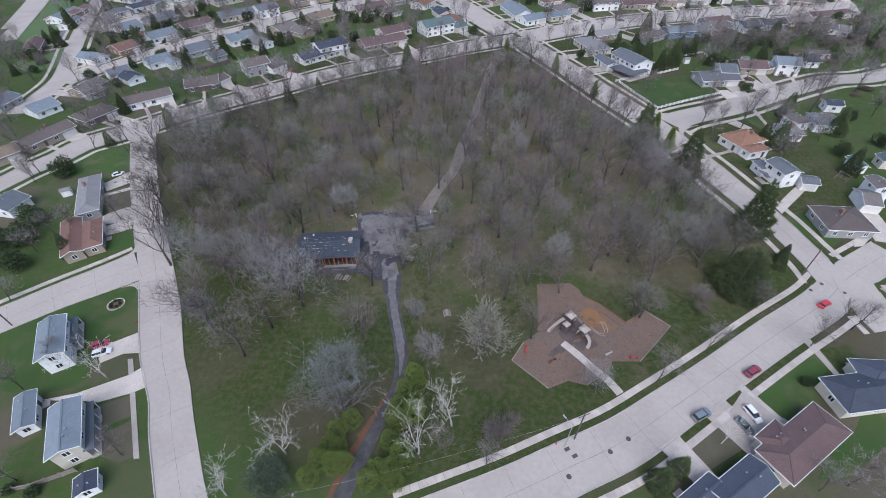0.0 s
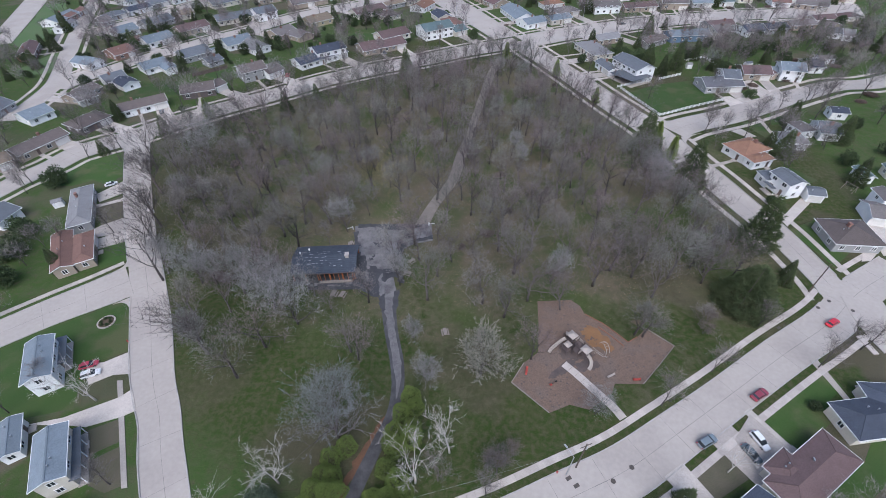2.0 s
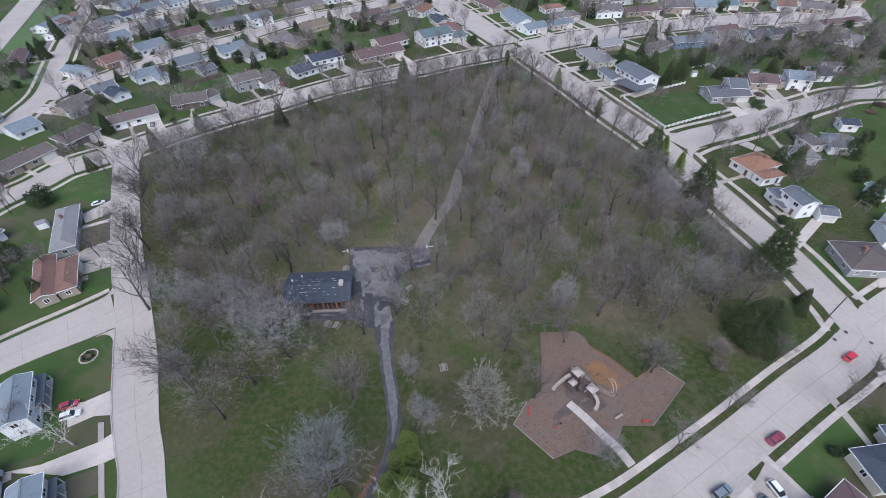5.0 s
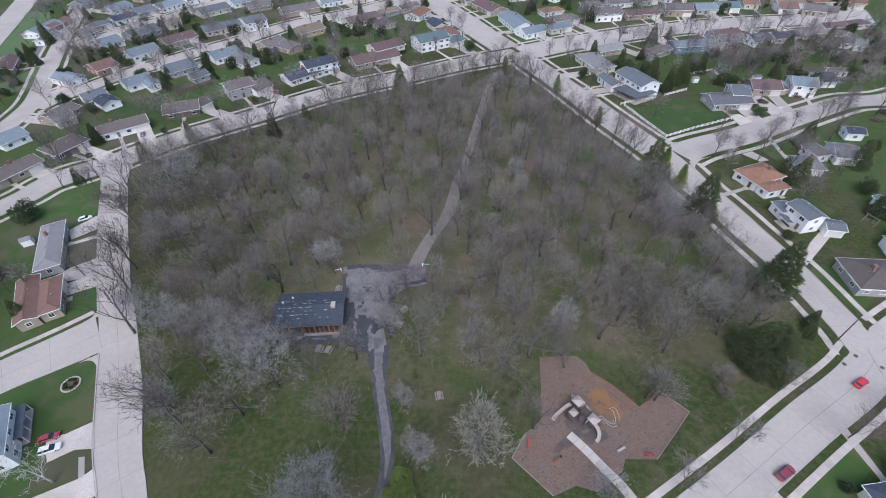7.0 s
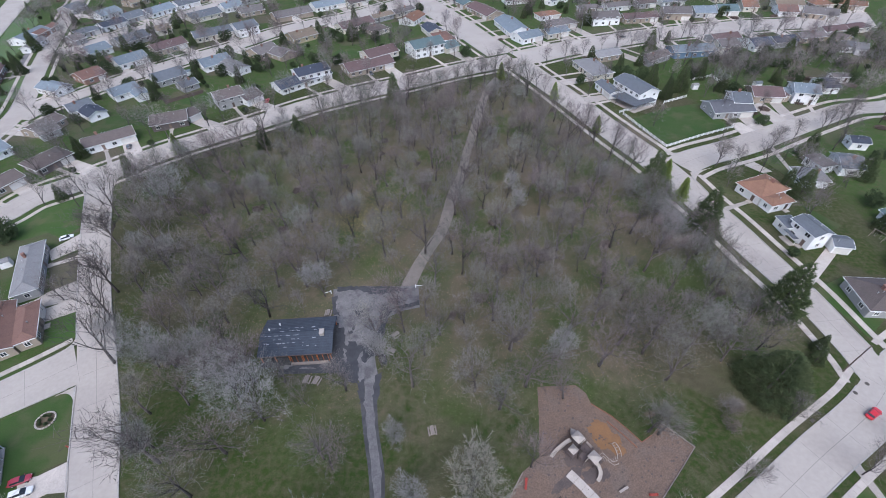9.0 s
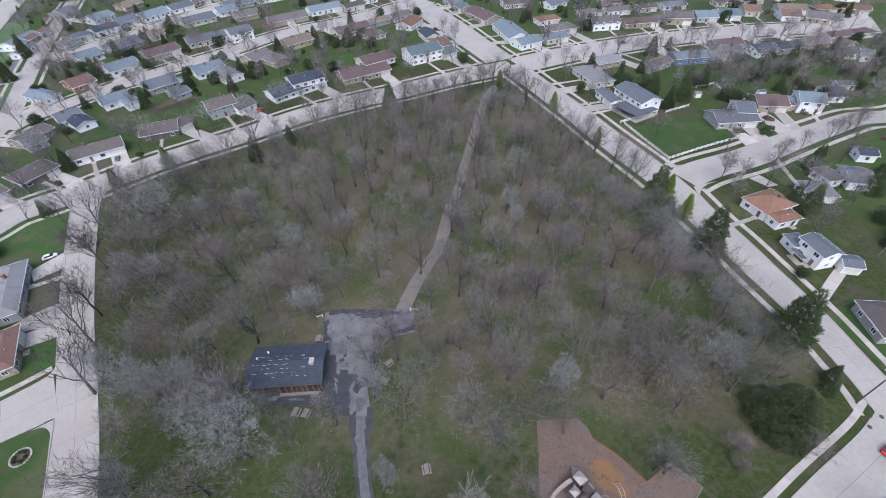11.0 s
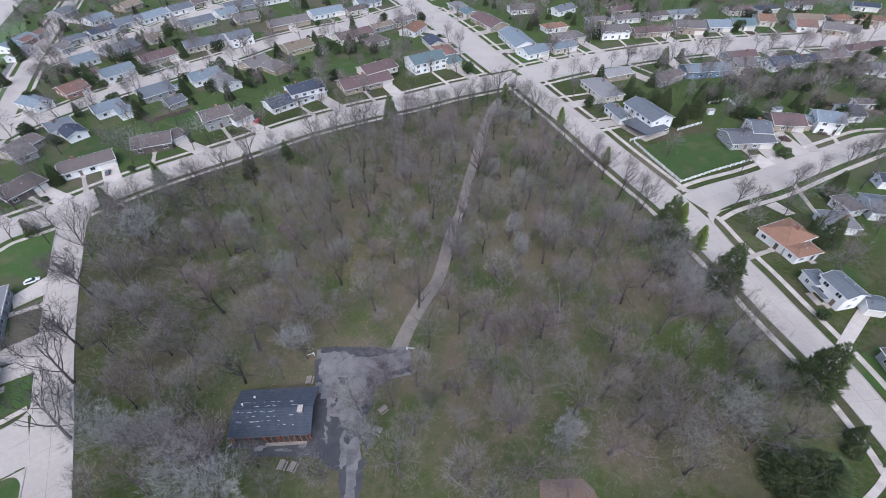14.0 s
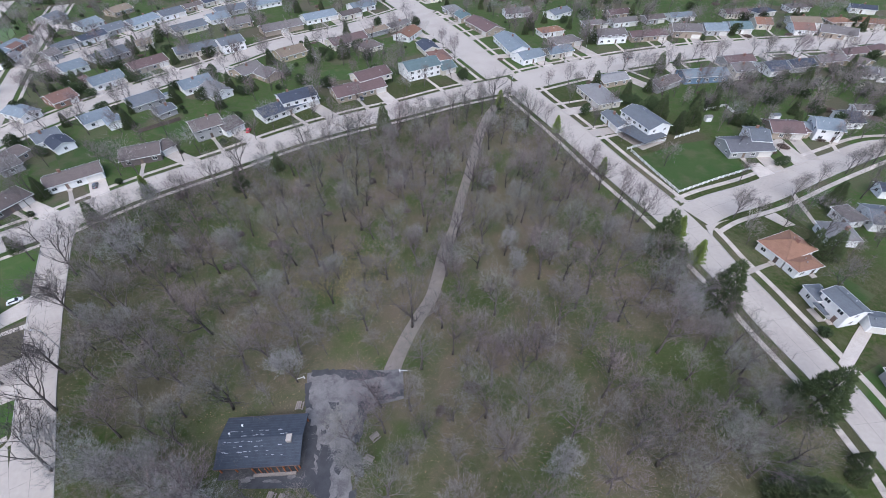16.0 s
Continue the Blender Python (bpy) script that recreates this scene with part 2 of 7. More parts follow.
M["plastic_brown"] = mat("brown_coated_steel", (0.11, 0.085, 0.08), 0.6)
M["plastic_red"] = mat("red_plastic", (0.34, 0.06, 0.045), 0.5, (0.25, 0.05, 0.04), 0.9, 6.0)
M["iron"] = mat("cast_iron", (0.07, 0.065, 0.06), 0.7, (0.10, 0.075, 0.06), 4.0, 12.0, 0.3)
M["edge_orange"] = mat("orange_timber", (0.24, 0.11, 0.07), 0.85, (0.17, 0.085, 0.055), 1.5, 9.0, 0.2)
M["joint"] = mat("joint_sealant", (0.22, 0.20, 0.185), 0.95, (0.17, 0.155, 0.142), 1.0, 8.0)
M["field"] = mat("mown_field", (0.075, 0.125, 0.045), 0.95, (0.095, 0.125, 0.058), 0.06, 2.0, 0.3, fine_mix=0.25)
M["red_soil"] = mat("fallen_needles", (0.125, 0.066, 0.038), 0.95, (0.085, 0.052, 0.034), 0.8, 6.0, 0.4)
M["lawn"] = mat("kept_lawn", (0.035, 0.071, 0.0145), 0.95, (0.049, 0.073, 0.021), 0.18, 4.0, 0.5, fine_mix=0.3, vary=0.2, col3=(0.085, 0.085, 0.04), scale3=0.12)

# ---- helpers for meshes ----
def obj(name, verts, faces, material, parent=None, label="", smooth=False):
    me = bpy.data.meshes.new(name)
    me.from_pydata([tuple(v) for v in verts], [], faces)
    me.update()
    for m in (material if isinstance(material, (list, tuple)) else [material]):
        me.materials.append(m)
    if smooth:
        me.polygons.foreach_set("use_smooth", [True] * len(me.polygons))
    ob = new(name, me)
    if parent:
        ob.parent = parent
    if label:
        ob["label"] = label
    return ob

def part(name, bm, material, parent, label=""):
    me = bpy.data.meshes.new(name)
    bm.to_mesh(me)
    bm.free()
    me.materials.append(material)
    ob = new(name, me)
    ob.parent = parent
    if label:
        ob["label"] = label
    return ob

def share(ob, parent, m):
    """The same mesh once more, as a part of its own."""
    o = new(ob.name.split(".")[0], ob.data)
    o.parent = parent
    o.matrix_basis = m
    if "label" in ob:
        o["label"] = ob["label"]
    return o

class Mesh:
    """Collects boxes, tubes and sheets into one mesh."""
    def __init__(self):
        self.v, self.f = [], []
    def add(self, verts, faces):
        n = len(self.v)
        self.v += [tuple(p) for p in verts]
        self.f += [tuple(i + n for i in f) for f in faces]
        return self
    def box(self, cx, cy, cz, sx, sy, sz, rz=0.0, rx=0.0, ry=0.0):
        m = Matrix.Translation((cx, cy, cz)) @ Euler((radians(rx), radians(ry), radians(rz))).to_matrix().to_4x4()
        c = [m @ Vector((x * sx / 2, y * sy / 2, z * sz / 2)) for x in (-1, 1) for y in (-1, 1) for z in (-1, 1)]
        return self.add(c, [(0, 1, 3, 2), (4, 6, 7, 5), (0, 4, 5, 1), (2, 3, 7, 6), (0, 2, 6, 4), (1, 5, 7, 3)])
    def tube(self, pts, radii, sides=6, caps=True):
        pts = [Vector(p) for p in pts]
        n0 = len(self.v)
        up = Vector((0.31, 0.17, 0.94))
        for i, p in enumerate(pts):
            d = (pts[min(i + 1, len(pts) - 1)] - pts[max(i - 1, 0)]).normalized()
            a = d.cross(up)
            a = a.normalized() if a.length > 1e-3 else d.orthogonal().normalized()
            b = d.cross(a)
            for k in range(sides):
                t = 2 * math.pi * k / sides
                self.v.append(tuple(p + (a * math.cos(t) + b * math.sin(t)) * radii[i]))
        for i in range(len(pts) - 1):
            for k in range(sides):
                q = (k + 1) % sides
                self.f.append((n0 + i * sides + k, n0 + i * sides + q, n0 + (i + 1) * sides + q, n0 + (i + 1) * sides + k))
        if caps:
            self.f.append(tuple(n0 + k for k in range(sides))[::-1])
            self.f.append(tuple(n0 + (len(pts) - 1) * sides + k for k in range(sides)))
        return self
    def make(self, name, material, parent=None, label="", smooth=False):
        return obj(name, self.v, self.f, material, parent, label, smooth)

def empty(name, m, label="", category="", group=""):
    ob = new(name)
    ob.matrix_basis = m
    ob.empty_display_size = 0.5
    return tagged(ob, label, category, group)

# ---- plan ----
ROADS, TRACKS, AREAS = {}, {}, {}
ROADS["street_west"] = [(-38.3, 7.6, 7.3), (-43.8, 16.2, 7.2), (-47.3, 22.2, 7.3), (-51.0, 28.7, 7.4), (-54.2, 35.1, 7.3), (-58.1, 41.1, 7.7), (-62.2, 48.5, 8.5), (-66.5, 57.1, 8.5), (-74.6, 71.9, 7.8), (-84.8, 89.3, 7.5), (-97.3, 112.1, 7.8), (-109.7, 136.4, 8.0), (-115.4, 148.3, 8.1)]
ROADS["street_side"] = [(-78.9, 71.7, 12.2), (-85.1, 67.2, 10.9), (-92.4, 62.2, 9.9), (-99.2, 56.9, 9.4), (-105.3, 52.1, 9.1)]
ROADS["street_north"] = [(-148.2, 103.1, 9.0), (-144.0, 112.1, 9.2), (-140.5, 120.1, 9.4), (-135.2, 128.2, 10.4), (-131.1, 137.5, 11.5), (-119.4, 146.6, 11.9), (-110.0, 155.5, 12.3), (-98.6, 165.8, 12.0), (-86.2, 174.8, 11.7), (-71.7, 185.0, 12.2), (-52.6, 199.7, 12.8), (-31.5, 211.7, 13.3), (-8.6, 222.3, 13.6), (10.9, 232.7, 14.0), (30.0, 240.9, 14.9), (45.2, 247.4, 15.5)]
ROADS["street_east"] = [(44.8, 248.4, 13.2), (50.6, 230.7, 12.5), (56.7, 214.1, 12.2), (63.9, 194.2, 12.2), (70.3, 174.6, 12.1), (75.8, 159.2, 11.9), (80.0, 147.7, 11.5), (83.8, 133.8, 10.9), (85.6, 123.4, 10.1), (88.4, 112.0, 9.6), (90.5, 100.8, 9.2), (92.5, 91.5, 8.6), (94.1, 82.9, 7.9), (94.9, 74.6, 7.5), (95.5, 66.4, 7.5), (95.0, 58.4, 7.6)]
ROADS["street_south"] = [(116.6, 71.1, 8.7), (100.3, 62.7, 8.3), (88.5, 54.5, 8.1), (72.8, 46.1, 7.9), (56.7, 37.0, 7.6), (43.8, 29.8, 8.0), (33.0, 23.9, 8.5), (22.2, 19.6, 8.6), (12.3, 15.7, 8.6), (2.5, 12.5, 8.4), (-6.3, 9.7, 8.2)]
ROADS["street_fence"] = [(88.0, 143.8, 11.2), (97.6, 148.8, 10.7), (116.4, 155.6, 10.7), (136.8, 165.3, 10.2), (154.5, 173.2, 9.5), (173.0, 180.8, 9.3), (189.9, 182.1, 9.2), (206.8, 188.1, 8.8), (232.9, 197.5, 8.5)]
ROADS["street_up"] = [(39.6, 255.2, 16.2), (29.0, 281.5, 17.0), (17.6, 311.1, 18.4), (0.6, 351.1, 19.5), (-13.1, 383.5, 19.6), (-24.5, 406.3, 19.1)]
ROADS["street_far_east"] = [(47.9, 247.9, 19.1), (74.2, 259.9, 18.7), (93.9, 267.0, 18.2), (121.2, 275.6, 18.1), (154.9, 283.1, 18.3), (189.3, 287.9, 18.2), (220.9, 290.1, 18.2), (249.5, 296.7, 20.6), (263.8, 290.6, 24.4)]
ROADS["street_second"] = [(-176.5, 196.0, 9.6), (-173.5, 206.0, 10.0), (-166.0, 218.0, 10.4), (-156.5, 232.5, 11.0), (-144.5, 247.0, 12.2), (-131.0, 262.0, 13.2), (-117.4, 275.0, 13.6), (-105.6, 288.2, 13.7), (-92.9, 304.2, 14.3), (-71.9, 320.4, 15.1), (-50.0, 332.6, 16.7), (-19.5, 357.6, 20.0), (-0.4, 375.5, 23.1)]
ROADS["street_third"] = [(-211.0, 279.0, 11.1), (-203.3, 291.2, 11.7), (-190.2, 310.6, 12.9), (-174.6, 333.9, 13.7), (-166.0, 351.8, 14.5), (-140.0, 388.1, 15.5), (-128.0, 404.1, 16.0)]
ROADS["street_northwest"] = [(-176.0, 164.0, 9.2), (-178.0, 181.0, 9.2), (-181.5, 201.0, 9.0), (-189.5, 219.5, 8.6), (-203.5, 247.5, 8.4), (-221.5, 286.0, 8.4), (-239.8, 328.0, 8.6), (-254.0, 362.0, 8.8), (-272.0, 405.0, 9.0)]
ROADS["avenue"] = [(-252.0, 262.0, 10.0), (-274.3, 312.5, 10.0), (-288.0, 343.0, 10.0), (-309.0, 389.0, 10.0), (-322.0, 418.0, 10.0)]
ROADS["avenue_far"] = [(-268.0, 287.0, 9.0), (-290.5, 335.0, 9.0), (-305.5, 367.0, 9.0), (-330.0, 418.0, 9.0)]
ROADS["street_corner"] = [(100.0, 61.1, 8.7), (98.5, 53.5, 9.0), (99.2, 46.8, 9.8)]
TRACKS["drive"] = [(-12.5, 67.2, 4.3), (-11.6, 59.9, 3.4), (-10.5, 53.5, 3.0), (-8.8, 46.0, 2.9), (-8.3, 39.8, 2.5), (-9.1, 34.4, 2.3), (-11.2, 29.2, 2.4), (-13.4, 23.8, 2.5), (-15.5, 18.3, 2.7), (-17.0, 15.0, 2.8)]
TRACKS["path"] = [(-4.5, 91.5, 3.9), (-3.7, 94.4, 3.7), (-1.0, 101.7, 3.4), (2.2, 108.4, 3.4), (4.6, 113.2, 3.4), (6.6, 121.2, 3.6), (8.6, 131.2, 3.5), (12.0, 142.3, 3.1), (14.4, 155.0, 3.0), (17.3, 167.5, 3.2), (20.2, 179.9, 3.4), (24.9, 200.4, 3.6), (29.4, 214.5, 3.6), (33.7, 223.7, 3.7)]
TRACKS["walk"] = [(26.3, 45.1, 1.9), (28.9, 42.0, 2.0), (31.4, 38.5, 2.0), (33.6, 35.7, 1.9), (35.0, 33.0, 1.9)]
AREAS["lot"] = [(-24.0, 91.7), (-19.1, 92.3), (-6.9, 91.9), (-1.9, 92.1), (-1.4, 84.8), (-6.4, 83.7), (-9.4, 81.6), (-10.8, 76.7), (-11.5, 71.6), (-9.9, 64.5), (-13.9, 64.6), (-15.5, 66.3), (-20.1, 68.1), (-21.6, 75.7), (-22.7, 84.1)]
AREAS["apron"] = [(-33.3, 71.4), (-20.8, 71.2), (-18.4, 70.5), (-13.9, 64.6), (-15.4, 66.0), (-19.0, 67.2), (-32.2, 67.4)]
AREAS["mulch"] = [(23.7, 62.3), (31.8, 62.4), (33.5, 60.5), (33.9, 58.1), (37.2, 55.4), (39.4, 52.8), (41.4, 50.1), (43.8, 51.4), (46.5, 53.7), (51.0, 48.9), (46.0, 44.3), (41.3, 40.1), (35.6, 40.3), (34.3, 38.1), (29.1, 34.9), (25.5, 36.0), (21.2, 34.4), (14.8, 41.0), (18.0, 45.5), (21.4, 48.0), (22.8, 55.4)]
AREAS["lawn_e"] = [(82.4, 178.4), (98.2, 186.3), (116.8, 190.5), (118.2, 169.4), (87.9, 155.9)]
AREAS["drive_a"] = [(-79.0, 34.0), (-72.9, 35.3), (-64.3, 39.3), (-62.5, 41.1), (-59.4, 36.5), (-61.5, 35.3), (-67.5, 33.3), (-70.8, 33.7)]
AREAS["drive_b"] = [(-75.5, 47.1), (-72.0, 47.6), (-67.8, 50.1), (-64.7, 44.7), (-68.4, 44.5), (-72.2, 42.3)]
AREAS["drive_c"] = [(-109.6, 110.1), (-104.4, 117.7), (-100.7, 111.0), (-106.2, 106.0)]
AREAS["drive_d"] = [(-103.0, 88.8), (-99.1, 94.2), (-93.8, 98.0), (-89.9, 91.1), (-97.5, 88.9)]
AREAS["drive_e"] = [(59.1, 33.3), (53.9, 28.7), (54.8, 23.0), (63.3, 25.6), (60.2, 31.4)]
AREAS["drive_f"] = [(98.1, 90.8), (106.3, 97.7), (113.3, 103.3), (116.1, 102.1), (111.9, 98.7), (98.2, 87.6)]
AREAS["drive_g"] = [(110.5, 80.9), (118.7, 87.2), (119.3, 79.5), (111.4, 73.5), (108.8, 73.3), (113.8, 79.2)]
AREAS["drive_h"] = [(136.0, 187.1), (141.6, 189.5), (142.9, 172.6), (136.2, 170.3)]
AREAS["drive_i"] = [(109.7, 142.7), (114.0, 144.3), (116.8, 138.3), (113.4, 137.5)]
AREAS["drive_j"] = [(120.1, 172.2), (124.1, 172.5), (126.1, 165.6), (119.6, 163.5)]
AREAS["path_w"] = [(-66.7, 43.1), (-65.6, 43.2), (-53.8, 22.4), (-54.8, 22.3)]
AREAS["soil_a"] = [(-67.5, 32.3), (-62.0, 34.8), (-59.3, 30.5), (-64.6, 27.5)]
AREAS["soil_b"] = [(-63.8, 26.6), (-59.0, 29.5), (-55.0, 22.7), (-57.4, 21.6), (-61.5, 23.1)]
AREAS["soil_c"] = [(-106.4, 104.9), (-100.0, 109.7), (-94.1, 98.5), (-98.5, 93.6)]
AREAS["soil_d"] = [(33.7, 18.1), (40.1, 21.1), (53.1, 28.4), (54.6, 22.7), (44.6, 18.0), (38.7, 14.8)]
AREAS["edge_w"] = [(-9.9, 35.2), (-10.4, 33.2), (-12.6, 28.6), (-14.9, 23.4), (-17.0, 18.2), (-18.4, 15.2), (-19.8, 15.0), (-18.4, 18.4), (-16.3, 23.6), (-13.5, 29.2), (-11.0, 33.8)]
AREAS["lawn_a"] = [(-131.2, 121.3), (-125.4, 132.1), (-115.7, 138.6), (-106.3, 121.2), (-109.5, 115.6), (-115.1, 118.5), (-120.9, 115.3), (-125.6, 115.7)]
AREAS["lawn_b"] = [(-97.9, 50.4), (-93.7, 54.1), (-88.7, 57.6), (-83.5, 60.4), (-79.0, 64.5), (-75.6, 64.2), (-72.7, 59.7), (-68.1, 50.4), (-75.5, 47.1), (-72.4, 37.2), (-81.2, 35.1), (-88.5, 36.2)]
AREAS["lawn_c"] = [(-96.7, 88.4), (-89.9, 90.7), (-83.3, 79.3), (-89.2, 76.2)]
AREAS["lawn_f"] = [(61.2, 31.8), (70.5, 38.8), (79.7, 42.6), (80.4, 38.6), (75.5, 35.5), (75.2, 32.6), (63.3, 25.6), (62.5, 28.3)]
AREAS["lawn_g"] = [(70.5, 25.1), (74.2, 24.2), (80.0, 29.5), (85.7, 31.6), (84.0, 25.0), (68.0, 16.7), (63.3, 16.9)]
AREAS["lawn_h"] = [(97.9, 86.3), (107.4, 90.2), (106.3, 79.5), (109.6, 77.7), (100.7, 71.5)]
AREAS["lawn_i"] = [(116.5, 148.8), (123.6, 150.1), (123.9, 138.2), (121.7, 129.1), (119.6, 137.4)]
AREAS["lawn_j"] = [(-144.5, 191.8), (-138.2, 197.8), (-125.8, 207.3), (-115.5, 185.3), (-122.4, 187.3), (-134.2, 179.0)]
AREAS["lawn_k"] = [(-54.2, 268.0), (-41.6, 271.1), (-28.8, 259.8), (-45.9, 253.7)]
AREAS["lawn_l"] = [(-115.7, 207.3), (-107.4, 219.9), (-99.1, 212.1), (-100.3, 200.3)]
AREAS["lawn_m"] = [(129.1, 154.3), (145.5, 158.8), (144.1, 153.9), (135.5, 150.2), (127.3, 146.6)]
AREAS["lawn_n"] = [(117.7, 115.5), (120.9, 109.9), (115.3, 106.9), (115.3, 120.1)]
AREAS["lawn_o"] = [(46.3, 269.8), (77.0, 284.7), (94.9, 283.2), (77.5, 273.4), (46.7, 262.4)]
AREAS["tar_l"] = [(-22.0, 78.2), (-19.5, 77.5), (-18.6, 74.4), (-15.8, 73.2), (-14.3, 64.4), (-16.1, 64.9), (-19.3, 67.3), (-19.2, 68.7), (-17.4, 69.2), (-17.8, 72.7), (-18.8, 73.6), (-20.7, 74.5)]
AREAS["tar_m"] = [(-14.3, 72.6), (-11.1, 73.1), (-10.3, 71.4), (-12.5, 70.8), (-13.4, 69.2), (-14.4, 70.3)]
AREAS["tar_n"] = [(-14.2, 64.9), (-12.9, 66.2), (-13.0, 63.2), (-12.4, 60.5), (-13.2, 59.8), (-14.1, 62.4)]
AREAS["tar_o"] = [(-10.9, 66.0), (-9.6, 67.0), (-9.6, 62.0), (-10.2, 58.6), (-10.8, 61.0)]
AREAS["field_a"] = [(-246.0, 262.0), (-268.0, 312.0), (-286.0, 352.0), (-272.4, 354.0), (-252.0, 322.0), (-240.0, 293.0), (-233.3, 272.4), (-226.0, 250.0)]
AREAS["field_b"] = [(-215.0, 222.8), (-212.1, 238.7), (-209.5, 251.4), (-197.6, 227.2), (-193.8, 216.5), (-206.3, 212.0)]
AREAS["parking_a"] = [(-213.0, 240.5), (-223.0, 262.0), (-235.5, 290.0), (-243.0, 311.0), (-236.5, 311.0), (-231.0, 296.0), (-225.0, 274.0), (-211.8, 247.0)]
AREAS["tar_a"] = [(-23.2, 92.4), (-17.0, 92.5), (-9.3, 92.0), (-4.9, 91.0), (-10.0, 89.5), (-14.7, 89.6), (-17.3, 91.1), (-22.9, 90.9)]
AREAS["tar_b"] = [(-24.0, 89.2), (-22.7, 89.8), (-22.4, 85.4), (-21.1, 82.8), (-22.8, 83.3)]
AREAS["tar_c"] = [(-21.6, 79.3), (-19.4, 79.2), (-18.8, 76.4), (-19.0, 74.1), (-18.3, 71.0), (-20.8, 70.8), (-21.0, 73.2), (-20.7, 74.1)]
AREAS["tar_d"] = [(-18.0, 75.4), (-16.4, 75.2), (-15.7, 74.0), (-12.1, 74.2), (-11.8, 73.1), (-14.0, 72.7), (-15.1, 71.4), (-14.7, 67.2), (-15.3, 65.4), (-18.3, 68.1), (-17.1, 69.5), (-18.1, 71.9), (-17.8, 74.1)]
AREAS["tar_e"] = [(-11.4, 84.1), (-9.6, 84.6), (-8.4, 83.5), (-9.3, 80.5), (-9.8, 76.2), (-10.9, 74.8), (-11.6, 77.2), (-10.8, 80.5)]
AREAS["tar_f"] = [(-9.3, 87.0), (-7.0, 86.8), (-4.3, 87.4), (-7.0, 86.4), (-8.3, 85.9)]
AREAS["tar_g"] = [(-7.8, 84.8), (-4.7, 85.8), (-1.7, 87.0), (-1.5, 85.4), (-4.2, 84.7)]
AREAS["tar_h"] = [(-11.8, 73.1), (-10.8, 74.2), (-8.4, 69.9), (-8.7, 68.7), (-10.0, 69.6)]
AREAS["tar_i"] = [(-17.7, 84.5), (-16.4, 84.3), (-15.7, 82.7), (-16.7, 82.2), (-17.4, 82.9)]
AREAS["tar_j"] = [(-18.4, 78.3), (-17.4, 78.3), (-17.2, 77.5), (-18.1, 77.4)]
AREAS["tar_k"] = [(-9.2, 87.8), (-7.1, 87.8), (-6.4, 87.4), (-8.4, 87.2)]
AREAS["fillet_a"] = [(-78.9, 63.8), (-75.6, 66.1), (-72.5, 59.6)]
AREAS["fillet_b"] = [(-84.5, 75.3), (-81.8, 77.1), (-84.6, 82.0)]
AREAS["fillet_c"] = [(-119.9, 139.4), (-117.4, 142.5), (-113.0, 134.3)]
AREAS["fillet_d"] = [(-107.6, 150.3), (-110.4, 147.6), (-105.2, 136.8)]
AREAS["fillet_e"] = [(98.1, 141.6), (89.5, 139.1), (88.3, 130.2)]
AREAS["fillet_f"] = [(93.0, 152.4), (86.6, 150.5), (86.1, 154.8)]

def smooth_line(rows, step=2.0):
    """Catmull-Rom through the stations; returns points with a width."""
    p = np.array(rows, float)
    ext = np.vstack([2 * p[0] - p[1], p, 2 * p[-1] - p[-2]])
    out = []
    for i in range(1, len(ext) - 2):
        a, b, c, d = ext[i - 1:i + 3]
        n = max(2, int(np.hypot(*(c - b)[:2]) / step))
        for t in np.linspace(0, 1, n, endpoint=False):
            out.append(0.5 * (2 * b + (c - a) * t + (2 * a - 5 * b + 4 * c - d) * t * t + (3 * b - a - 3 * c + d) * t ** 3))
    out.append(ext[-2])
    return np.array(out)

def normals(line):
    d = np.gradient(line[:, :2], axis=0)
    d /= np.hypot(d[:, 0], d[:, 1])[:, None]
    return np.stack([-d[:, 1], d[:, 0]], 1)

LINES = {k: smooth_line(v) for k, v in ROADS.items()}
PATHS = {k: smooth_line(v, 1.5) for k, v in TRACKS.items()}

def off_road(x, y, skip=None, extra=0.0):
    """How far the point lies outside every road (negative: on one)."""
    best = 1e9
    for k, l in LINES.items():
        if k == skip:
            continue
        best = min(best, float((np.hypot(l[:, 0] - x, l[:, 1] - y) - l[:, 2] / 2).min()))
    return best - extra

def nearest_road(x, y):
    best = (1e9, None, None)
    for k, l in LINES.items():
        d = np.hypot(l[:, 0] - x, l[:, 1] - y) - l[:, 2] / 2
        i = int(d.argmin())
        if d[i] < best[0]:
            best = (float(d[i]), k, l[i, :2])
    return best

def inside(poly, x, y):
    hit = False
    for (x1, y1), (x2, y2) in zip(poly, poly[1:] + poly[:1]):
        if (y1 > y) != (y2 > y) and x < (x2 - x1) * (y - y1) / (y2 - y1) + x1:
            hit = not hit
    return hit

# ---- ground ----
half = 2400.0
cells = [-half, -900, -500, -350, -250, -150, -50, 50, 150, 250, 350, 500, 900, half]
gv = [(x, y + 150, 0.0) for y in cells for x in cells]
gn = len(cells)
gf = [(j * gn + i, j * gn + i + 1, (j + 1) * gn + i + 1, (j + 1) * gn + i) for j in range(gn - 1) for i in range(gn - 1)]
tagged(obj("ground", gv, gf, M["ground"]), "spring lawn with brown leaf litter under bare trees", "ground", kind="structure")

def slab(name, pts, z0, z1, material, label="", category="", parent=None, kind="structure"):
    n = len(pts)
    v = [(x, y, z1) for x, y in pts] + [(x, y, z0) for x, y in pts]
    ob = obj(name, v, [tuple(range(n))] + [(i, i + n, (i + 1) % n + n, (i + 1) % n) for i in range(n)], material, parent)
    if not parent:
        tagged(ob, label, category, kind=kind)
    return ob

